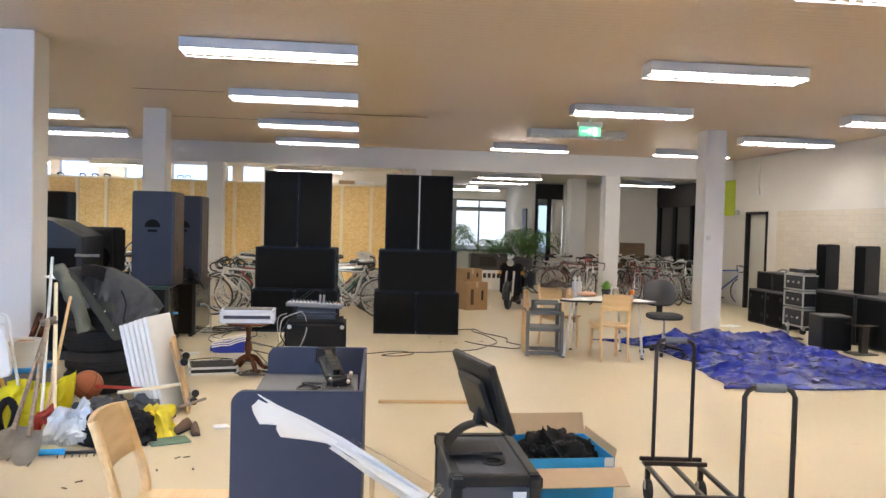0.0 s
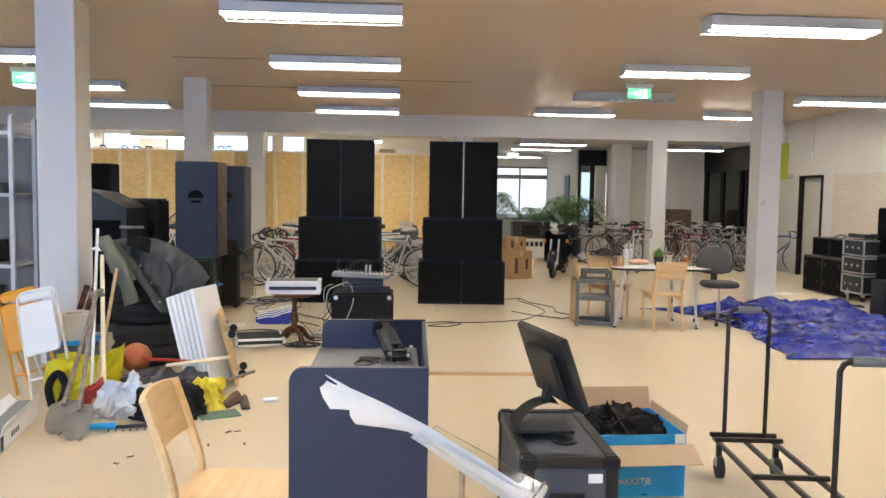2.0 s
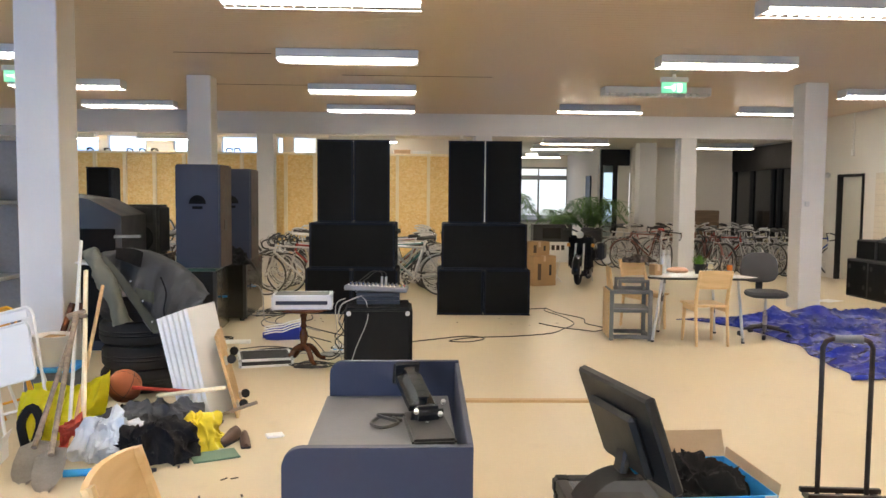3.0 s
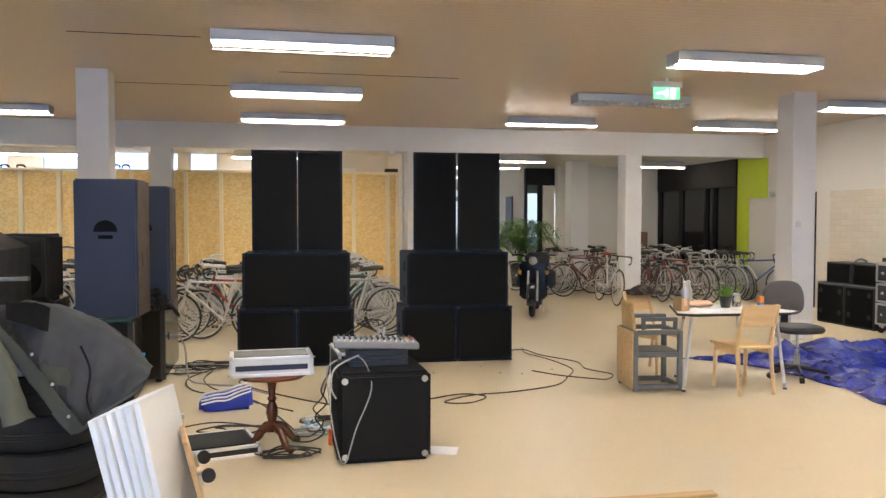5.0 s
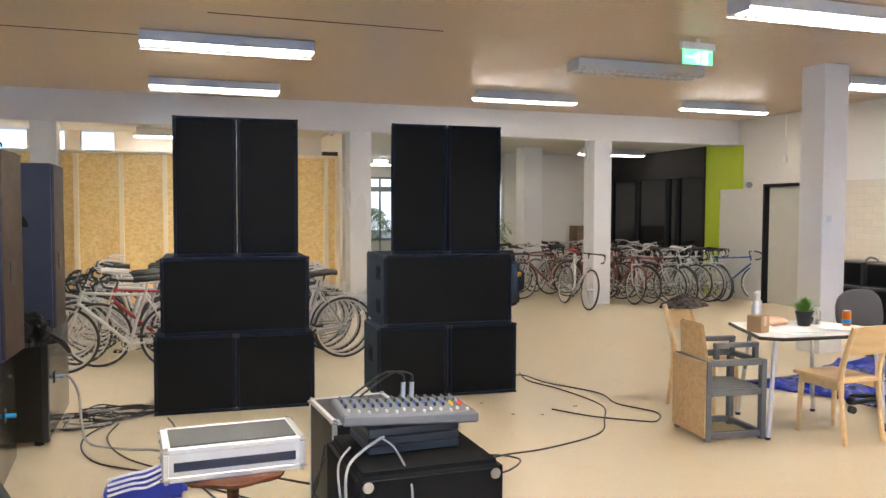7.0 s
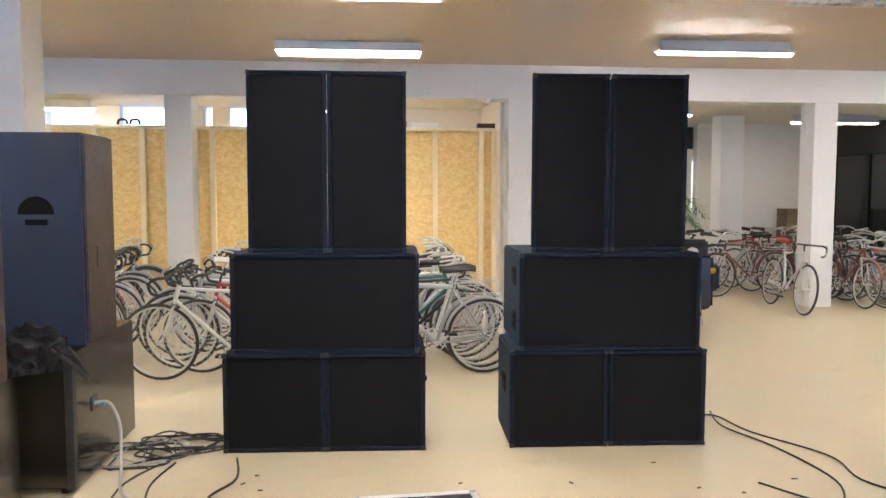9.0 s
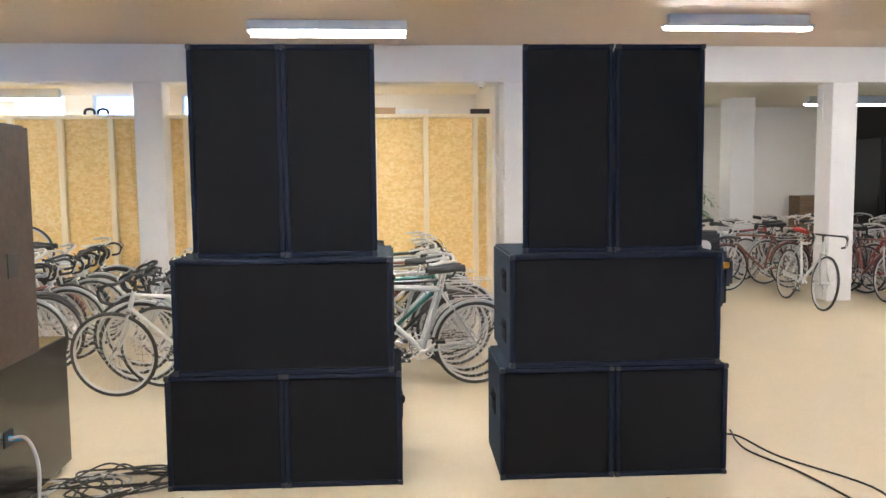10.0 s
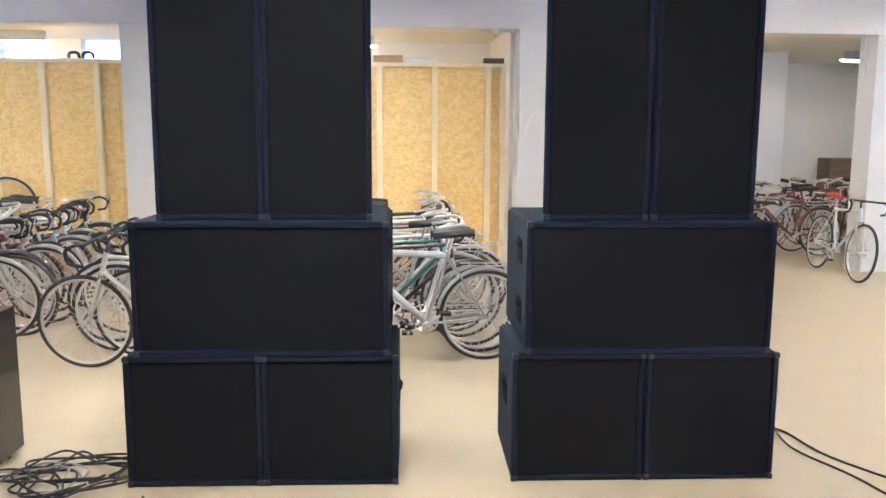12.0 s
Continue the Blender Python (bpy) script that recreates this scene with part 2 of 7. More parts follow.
def thing(name, m, label, category, group=""):
    ob = new(name)
    ob.empty_display_size = 0.1
    ob.matrix_world = m
    return tagged(ob, label, category, group)


def solid(name, bm, material, label="", category="", m=None, smooth=False, kind="", group=""):
    ob = new(name, mesh_from(bm, name, material, smooth))
    if m is not None:
        ob.matrix_world = m
    return tagged(ob, label, category, group, kind)


def B(*a, **k):
    return box(bmesh.new(), *a, **k)


def disc(p, d, r, h, n=16, bm=None):
    p, d = Vector(p), Vector(d).normalized()
    return tube(bm or bmesh.new(), [p, p + d * h], r, n)


# ---- structure ----
CEIL, BEAM = 3.28, 2.835
XW, XE, YS, YN = -9.0, 9.05, -3.0, 27.0


def structure(name, bm, material, label, smooth=False):
    return solid(name, bm, material, label, "structure", kind="structure", smooth=smooth)


structure("ground", B(-400, 400, -400, 400, -0.5, -0.25), mat("grey paving outside", (0.25, 0.25, 0.24), 0.8), "paved ground outside the building")
structure("floor", B(XW - 0.2, XE + 0.2, YS - 0.2, YN + 0.2, -0.2, 0), M_FLOOR, "worn beige linoleum floor of the hall")

# strip ceiling of the main hall, up to the beam
bm = bmesh.new()
y = YS
while y < 17.68:
    box(bm, XW, XE, y + 0.003, y + 0.097, CEIL, CEIL + 0.02, 0.002)
    y += 0.1
box(bm, XW, XE, YS, 17.7, CEIL + 0.025, CEIL + 0.2)
structure("ceiling", bm, M_CEIL, "beige lacquered metal strip ceiling")
bm = bmesh.new()
box(bm, XW, 1.9, 18.05, 20.3, 2.93, 3.2)
box(bm, 1.9, XE, 18.05, YN, 2.93, 3.2)
structure("ceiling_back", bm, M_CEIL2, "off-white ceiling behind the beam")
structure("beam", B(XW, XE, 17.7, 18.05, BEAM, CEIL + 0.2, 0.006), M_COL, "wide white painted concrete beam across the hall")

# south wall with a window band behind the start
bm = bmesh.new()
box(bm, XW, -7.6, YS - 0.2, YS, 0, CEIL + 0.2)
box(bm, -1.4, XE, YS - 0.2, YS, 0, CEIL + 0.2)
box(bm, -7.6, -1.4, YS - 0.2, YS, 0, 0.7)
box(bm, -7.6, -1.4, YS - 0.2, YS, 2.7, CEIL + 0.2)
structure("wall_south", bm, M_WALL, "plain white wall with a window band")
structure("wall_west", B(XW - 0.2, XW, YS, YN, 0, CEIL + 0.2), M_WALL, "plain white side wall")
pane = structure("window_1", B(-7.6, -1.4, YS - 0.11, YS - 0.09, 0.7, 2.7), M_GLASS, "large window pane")
pane.visible_shadow = False

# east wall: brick with a door opening and a glazed front behind the beam
DY0, DY1, DH = 16.08, 17.0, 2.1
GY0, GY1 = 18.62, 22.2
bm = bmesh.new()
for y0, y1, z0, z1 in ((YS, DY0, 0, CEIL + 0.2), (DY0, DY1, DH, CEIL + 0.2), (DY1, GY0, 0, CEIL + 0.2), (GY0, GY1, 2.88, CEIL), (GY1, YN, 0, CEIL + 0.2)):
    box(bm, XE, XE + 0.2, y0, y1, z0, z1)
wall_east = structure("wall_east", bm, M_WALL, "side wall, white plaster above bare cream brick")

d1 = thing("door_1", pose(XE, DY0, 0), "pale grey door standing ajar in a black steel frame", "door")
d1["kind"] = "structure"
bm = bmesh.new()
W = DY1 - DY0
box(bm, -0.03, 0.16, 0, 0.05, 0, DH, 0.004)
box(bm, -0.03, 0.16, W - 0.05, W, 0, DH, 0.004)
box(bm, -0.03, 0.16, 0.05, W - 0.05, DH - 0.05, DH, 0.004)
part("door_frame", bm, M_BLACKFRAME, d1, "black steel frame")
leaf = part("leaf", B(0.07, 0.11, 0.052, W - 0.052, 0.01, DH - 0.052, 0.003), mat("pale grey door paint", (0.6, 0.58, 0.5), 0.5, var=0.05), d1)
part("door_handle", tube(bmesh.new(), [(0.07, W - 0.16, 1.05), (0.02, W - 0.16, 1.05), (0.02, W - 0.28, 1.05)], 0.009), M_STEEL, leaf)

g = thing("window_2", pose(XE, GY0, 0), "tall dark shop glazing in black frames", "window")
g["kind"] = "structure"
L = GY1 - GY0
bm = bmesh.new()
box(bm, -0.05, 0.1, 0, L, 2.3, 2.88, 0.004)
part("header_panel", bm, M_BLACKFRAME, g, "black header panel")
for yy in (0.0, 0.9, 1.25, 2.4, L - 0.08):
    part("mullion", B(-0.03, 0.09, yy, yy + 0.08, 0, 2.3, 0.004), M_BLACKFRAME, g)
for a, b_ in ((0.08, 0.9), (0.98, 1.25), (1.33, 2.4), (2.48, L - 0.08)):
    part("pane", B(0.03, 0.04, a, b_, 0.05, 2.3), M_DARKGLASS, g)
# black sheet added behind the panes; its colour stands for the unlit room
structure("wall_east_black_backing", B(XE + 0.25, XE + 0.3, GY0 - 0.1, GY1 + 0.1, 0, 3.2), M_BLACKFRAME, "black sheet standing in for the unlit room behind the glazing")

# lime green strip on the side wall by the glazing
structure("trim_lime", B(XE - 0.012, XE, 18.19, GY0, 0, 2.88), M_LIME, "lime green painted wall strip")
structure("trim_lime_upper", B(XE - 0.016, XE - 0.004, 17.55, 18.19, 2.03, 2.83), M_LIME, "lime green painted wall patch")

# back wall to the right and the passage to the entrance
structure("wall_back", B(6.35, XE, 22.3, 22.5, 0, 2.95), M_WALL, "plain off-white back wall")
structure("wall_passage", B(5.54, 5.7, 22.75, YN, 0, 2.95), M_WALL, "white wall of the entrance passage")
structure("wall_pier", B(6.04, 6.45, 20.55, 20.95, 0, 2.95, 0.006), M_COL, "square off-white pier before the back wall")
h = thing("window_3", pose(5.54, 22.5, 0), "dark framed glazed door under a black header", "window")
h["kind"] = "structure"
part("header_panel", B(0.02, 0.8, 0, 0.12, 2.45, 2.88, 0.004), M_BLACKFRAME, h)
for xx in (0.02, 0.36, 0.42):
    part("mullion", B(xx, xx + 0.06, 0.02, 0.1, 0, 2.45, 0.004), M_BLACKFRAME, h)
part("pane", B(0.08, 0.36, 0.05, 0.06, 0.05, 2.45), glass("bluish door glass", (0.7, 0.85, 0.95)), h)
part("panel", B(0.5, 0.8, 0.03, 0.09, 0.0, 2.45, 0.003), M_CEIL2, h)

# partition of strand board between the columns, with studs
osb_wall = thing("wall_osb", pose(0, 17.98, 0), "strand board partition on pine studs between the columns", "wall")
osb_wall["kind"] = "structure"
OT = 2.47
x = -8.9
while x < 1.6:
    w = min(1.22, 1.68 - x)
    part("panel", B(x + 0.002, x + w - 0.002, 0.05, 0.068, 0, OT - 0.04, 0.001), M_OSB, osb_wall)
    x += 1.22
part("top_plate", B(-8.9, 1.68, -0.028, 0.1, OT - 0.045, OT, 0.003), M_PINE, osb_wall)
for xs in (-8.4, -7.8, -7.2, -6.6, -6.0, -5.4, -4.8, -4.2, -3.62, -3.02, -2.12, -1.52, -0.92, -0.42, 0.19, 0.84, 1.47, 1.65):
    part("stud", B(xs - 0.033, xs + 0.033, -0.025, 0.05, 0, OT - 0.045, 0.002), M_PINE, osb_wall)

# room behind the partition, with windows high up
STORE_WINDOWS = ((-8.4, -7.5), (-7.3, -6.7), (-6.5, -5.63), (-5.0, -4.3), (-3.9, -3.06), (-2.62, -2.5), (-2.25, -1.74))
bm = bmesh.new()
edges = [XW] + [e for pair in STORE_WINDOWS for e in pair] + [1.75]
for i in range(0, len(edges), 2):
    box(bm, edges[i], edges[i + 1], 20.0, 20.2, 0, 2.93)
for a, b_ in STORE_WINDOWS:
    box(bm, a, b_, 20.0, 20.2, 0, 2.5)
structure("wall_store_north", bm, M_WALL, "white store room wall with high windows")
M_BLIND = mat("white blind slat", (0.8, 0.82, 0.85), 0.5, var=0.04)
for i, (a, b_) in enumerate(STORE_WINDOWS):
    w = thing("window_%d" % (5 + i), pose(a, 20.0, 2.5), "high window with a white slatted blind", "window")
    w["kind"] = "structure"
    L = b_ - a
    p = part("pane", B(0, L, 0.12, 0.13, 0, 0.43), M_GLASS, w)
    p.visible_shadow = False
    for k in range(7):
        part("slat", B(0.005, L - 0.005, 0.05, 0.075, 0.03 + k * 0.06, 0.035 + k * 0.06), M_BLIND, w)
structure("wall_store_side", B(1.75, 1.9, 18.1, YN, 0, 2.95), M_WALL, "white wall of the entrance passage")

# bright overcast daylight far beyond the windows
structure("backdrop", B(-60, 60, 78, 78.2, -0.25, 40), glow("hazy daylight sky", (0.8, 0.91, 1.0), 0.7), "pale hazy sky beyond the windows")

# glazed entrance at the end of the passage
bm = bmesh.new()
box(bm, 1.9, 2.0, YN, YN + 0.2, 0, 3.2)
box(bm, 2.0, 5.6, YN, YN + 0.2, 2.55, 3.2)
box(bm, 5.6, 6.0, YN, YN + 0.2, 0, 3.2)
# opening at x 6.0 to 8.4 is added to brighten the glazed door from behind
box(bm, 8.4, XE, YN, YN + 0.2, 0, 3.2)
box(bm, 6.0, 8.4, YN, YN + 0.2, 0, 0.8)
box(bm, 6.0, 8.4, YN, YN + 0.2, 2.4, 3.2)
structure("wall_north", bm, M_WALL, "white end wall of the entrance")
w = thing("window_4", pose(2.0, YN, 0), "glazed entrance front with grey frames", "window")
w["kind"] = "structure"
M_GREYFRAME = mat("grey window frame", (0.2, 0.21, 0.22), 0.5, var=0.1)
for xx, ww in ((0.0, 0.06), (0.9, 0.06), (1.35, 0.06), (1.72, 0.13), (2.6, 0.05), (3.54, 0.06)):
    part("mullion", B(xx, xx + ww, 0.05, 0.13, 0, 2.55, 0.004), M_GREYFRAME, w)
for x0, x1, zz, hh in ((0.06, 3.54, 0.0, 0.06), (1.86, 3.54, 0.78, 0.07), (0.06, 1.7, 2.02, 0.07), (0.06, 3.54, 2.14, 0.14), (0.06, 3.54, 2.49, 0.06)):
    part("transom", B(x0, x1, 0.055, 0.125, zz, zz + hh, 0.004), M_GREYFRAME, w)
part("lower_panel", B(1.86, 3.54, 0.07, 0.11, 0.06, 0.78, 0.003), mat("pale grey green panel", (0.42, 0.44, 0.4), 0.6, var=0.08), w, "pale grey panel below the glass")
part("poster", B(1.42, 1.66, 0.06, 0.066, 1.0, 1.62, 0.001), mat("green poster print", (0.12, 0.5, 0.08), 0.5, var=0.2, scale=9), w, "green poster stuck on the glass")
p = part("pane", B(0.06, 3.54, 0.085, 0.095, 0.06, 2.49), M_GLASS, w)
p.visible_shadow = False


def column(name, x0, y0, top):
    structure(name, B(x0, x0 + 0.34, y0, y0 + 0.36, 0, top, 0.008), M_COL, "square white painted concrete column")


column("column_1", -2.70, 7.9, CEIL)
column("column_2", -2.70, 12.8, CEIL)
column("column_3", -2.66, 17.69, BEAM)
column("column_4", 1.79, 17.69, BEAM)
column("column_5", 6.06, 17.69, BEAM)
column("column_6", 6.12, 12.65, CEIL)


# ---- ceiling lights ----
def louvre_lamp(lit):
    L, W, H = 1.62, 0.28, 0.13
    ob = thing("ceiling_light", pose(0, 0, 0), "white fluorescent ceiling light with louvre blades, " + ("lit" if lit else "switched off"), "ceiling light", "ceiling lights")
    bm = bmesh.new()
    box(bm, 0, L, 0, 0.012, 0.03, H, 0.003)
    box(bm, 0, L, W - 0.012, W, 0.03, H, 0.003)
    box(bm, 0, L, 0, 0.01, 0, 0.007)
    box(bm, 0, L, W - 0.01, W, 0, 0.007)
    box(bm, 0, 0.012, 0.012, W - 0.012, 0.007, H, 0.003)
    box(bm, L - 0.012, L, 0.012, W - 0.012, 0.007, H, 0.003)
    box(bm, 0.012, L - 0.012, 0.012, W - 0.012, H - 0.012, H)
    part("housing", bm, M_LAMPBODY, ob)
    for yy in (0.075, W - 0.075):
        part("tube", tube(bmesh.new(), [(0.03, yy, 0.06), (L - 0.03, yy, 0.06)], 0.022, 10), M_TUBE if lit else M_TUBE_OFF, ob, "glowing fluorescent tube" if lit else "dark fluorescent tube")
    me = mesh_from(B(-0.002, 0.002, 0.014, W - 0.014, 0.002, 0.04), "blade", M_WHITE)
    for k in range(1, 17):
        b = new("blade", me)
        b.parent, b.location = ob, (k * L / 17, 0, 0)
    part("spine", B(0.014, L - 0.014, W / 2 - 0.004, W / 2 + 0.004, 0.002, 0.052), M_WHITE, ob)
    return ob


def opal_lamp(cover):
    L, W = 1.56, 0.13
    ob = thing("ceiling_light", pose(0, 0, 0), "opal fluorescent ceiling light with a rounded glowing cover, lit", "ceiling light", "ceiling lights")
    part("cover", B(0.01, L - 0.01, 0.012, W - 0.012, 0, 0.03, 0.012, seg=3), cover, ob, "glowing opal cover", True)
    bm = B(0.0, L, 0, W, 0.03, 0.05, 0.003)
    box(bm, 0.0, L, -0.012, 0.0, 0.018, 0.05, 0.003)
    box(bm, 0.0, L, W, W + 0.012, 0.018, 0.05, 0.003)
    part("base", bm, M_LAMPBODY, ob)
    part("mount", B(0.04, L - 0.04, 0.02, W - 0.02, 0.05, 0.15, 0.004), M_LAMPBODY, ob)
    return ob


M_OPAL = glow("opal lamp cover", (1.0, 0.965, 0.93), 52.0)
lamps = [(x0, yy, 0) for x0 in (-1.08, 3.3) for yy in (-0.4, 2.4, 5.25, 8.05, 10.8)] + [(-1.08, 13.65, 0), (-1.08, 16.4, 0), (3.3, 13.5, 1), (7.1, 10.7, 0), (6.95, 13.4, 0), (7.1, 5.25, 0), (7.1, 8.05, 0), (7.1, 2.4, 0)] + [(-5.4, yy, 0) for yy in (2.4, 5.25, 8.05, 10.8, 13.5, 16.1)]
masters = [louvre_lamp(True), louvre_lamp(False)]
used = [False, False]
for x0, yy, off in lamps:
    m = pose(x0 + (0.06 if x0 > 2 else 0.0), yy - 0.24, CEIL - 0.14)
    if used[off]:
        copy_thing(masters[off], m)
    else:
        masters[off].matrix_world, used[off] = m, True
opal = opal_lamp(M_OPAL)
# same lamp, glow set weaker and warmer to keep the rear walls darker
dim = opal_lamp(glow("dimmed opal lamp cover", (1.0, 0.9, 0.78), 24.0))
dim.matrix_world = pose(7.2, 20.3, 2.78)
copy_thing(dim, pose(3.4, 19.2, 2.78))
copy_thing(dim, pose(3.5, 21.3, 2.78))
copy_thing(dim, pose(3.5, 25.6, 2.78))
opal.matrix_world = pose(3.12, 15.75, CEIL - 0.15)
for x0, yy, z in ((6.43, 15.7, CEIL - 0.15), (-5.6, 19.2, 2.78), (-8.0, 19.2, 2.78), (-1.4, 19.2, 2.78)):
    copy_thing(opal, pose(x0, yy, z))


def exit_sign(m):
    ob = thing("exit_sign", m, "green lit emergency exit sign hanging below the ceiling", "exit sign", "exit signs")
    part("housing", B(-0.19, 0.19, -0.03, 0.03, -0.02, 0.05, 0.006), M_WHITE, ob)
    part("panel", B(-0.17, 0.17, -0.008, 0.008, -0.16, -0.02, 0.002), M_EXIT, ob, "green glowing panel")
    bm = bmesh.new()
    box(bm, -0.13, -0.04, -0.011, -0.0085, -0.095, -0.08)
    tube(bm, [(-0.04, -0.01, -0.06), (-0.01, -0.01, -0.0875), (-0.04, -0.01, -0.115)], 0.006, 4)
    box(bm, 0.05, 0.11, -0.011, -0.0085, -0.145, -0.035)
    tube(bm, [(0.0, -0.01, -0.04), (0.015, -0.01, -0.09), (-0.005, -0.01, -0.14)], 0.008, 4)
    part("pictogram", bm, M_EXITW, ob, "white pictogram")
    part("bracket", B(-0.02, 0.02, -0.015, 0.015, 0.05, 0.09), M_WHITE, ob)


exit_sign(pose(4.02, 12.1, 3.19))
exit_sign(pose(-4.6, 11.92, 3.19))


# ---- loudspeaker stacks ----
def cabinet(name, w, d, h, label, handles, group, taper=0.0):
    """A carpeted cabinet: front at y = 0, depth along y, centred on x, standing on z = 0."""
    ob = thing(name, pose(0, 0, 0), label, "loudspeaker", group)
    bm = bmesh.new()
    box(bm, -w / 2, w / 2, 0.03, d, 0, h, 0.012, seg=2)
    for v in bm.verts:
        v.co.x -= math.copysign(taper * max(0.0, v.co.y - 0.04), v.co.x)
    part("body", bm, M_CARPET2, ob, "", True)
    f = 0.026
    bm = bmesh.new()
    box(bm, -w / 2, w / 2, 0, 0.04, 0, f, 0.006)
    box(bm, -w / 2, w / 2, 0, 0.04, h - f, h, 0.006)
    box(bm, -w / 2, -w / 2 + f, 0, 0.04, f, h - f, 0.006)
    box(bm, w / 2 - f, w / 2, 0, 0.04, f, h - f, 0.006)
    part("front_frame", bm, M_CARPET, ob, "navy carpet-covered edge")
    part("grille", B(-w / 2 + f, w / 2 - f, 0.012, 0.035, f, h - f, 0.004), M_GRILLE, ob, "black cloth grille")
    cm = bmesh.new()
    box(cm, -0.002, 0.026, -0.003, 0.026, -0.002, 0.026, 0.004)
    me = mesh_from(cm, "corner_protector", M_CORNER)
    for sx in (-1, 1):
        for top in (0, 1):
            c = new("corner_protector", me)
            c.parent = ob
            c.matrix_local = Matrix.Translation((sx * w / 2, 0, h * top)) @ Matrix.Diagonal((-sx, 1, 1 - 2 * top, 1))
    for hz, hy in handles:
        for sx in (-1, 1):
            bm = bmesh.new()
            x0 = sx * w / 2
            box(bm, x0 - 0.006, x0 + 0.006, hy - 0.075, hy + 0.075, hz - 0.06, hz + 0.06, 0.004)
            hd = part("handle", bm, M_GRILLE, ob, "black recessed side handle")
            part("grip", tube(bmesh.new(), [(x0 + sx * 0.008, hy - 0.06, hz + 0.03), (x0 + sx * 0.012, hy, hz + 0.035), (x0 + sx * 0.008, hy + 0.06, hz + 0.03)], 0.008, 6), M_GRILLE, hd)
    return ob


M_CORNER = mat("dark worn corner cap", (0.01, 0.01, 0.012), 0.5, 0.1, var=0.3, wear=0.2, wear_col=(0.03, 0.03, 0.034))
bass = cabinet("bass_cabinet", 0.622, 0.62, 0.62, "navy carpeted square bass cabinet with black grille, below a stack", [(0.36, 0.3)], "bass cabinets")
mid = cabinet("mid_bass_cabinet", 1.152, 0.78, 0.614, "wide navy carpeted bass cabinet with black grille in a stack", [(0.45, 0.25), (0.16, 0.25)], "wide bass cabinets")
top = cabinet("top_cabinet", 0.485, 0.5, 1.115, "tall navy carpeted loudspeaker with black grille on top of a stack", [], "top loudspeakers", 0.22)
first = True
for sx, sy, offset, gap in ((-0.329, 12.05, (-0.313, 0.313), (0.007, 0.019, 0.2445)), (1.457, 12.005, (-0.317, 0.317), (0.004, 0.007, 0.252))):
    base = pose(sx, sy, 0, 0, 0, -2.1)
    spots = [(bass, (o, 0, 0), 0) for o in offset] + [(mid, (gap[0], 0.0, 0.622), 0.0)]
    spots += [(top, (gap[1] - gap[2], 0.08, 1.238), -0.25), (top, (gap[1] + gap[2], 0.084, 1.238), 0.25)]
    seen = set()
    for ob, at, turn in spots:
        m = base @ pose(*at, 0, 0, turn)
        if first and ob not in seen:
            ob.matrix_world = m
            seen.add(ob)
        else:
            copy_thing(ob, m)
    first = False

# ---- bicycles ----
M_CHROME = mat("worn chrome", (0.68, 0.67, 0.65), 0.3, 0.65, var=0.15, bump=0.02)
M_SADDLE = mat("black saddle leather", (0.02, 0.02, 0.02), 0.5, var=0.3)
M_TYREGREY = mat("grey worn tyre", (0.055, 0.051, 0.047), 0.8, var=0.35, scale=6)


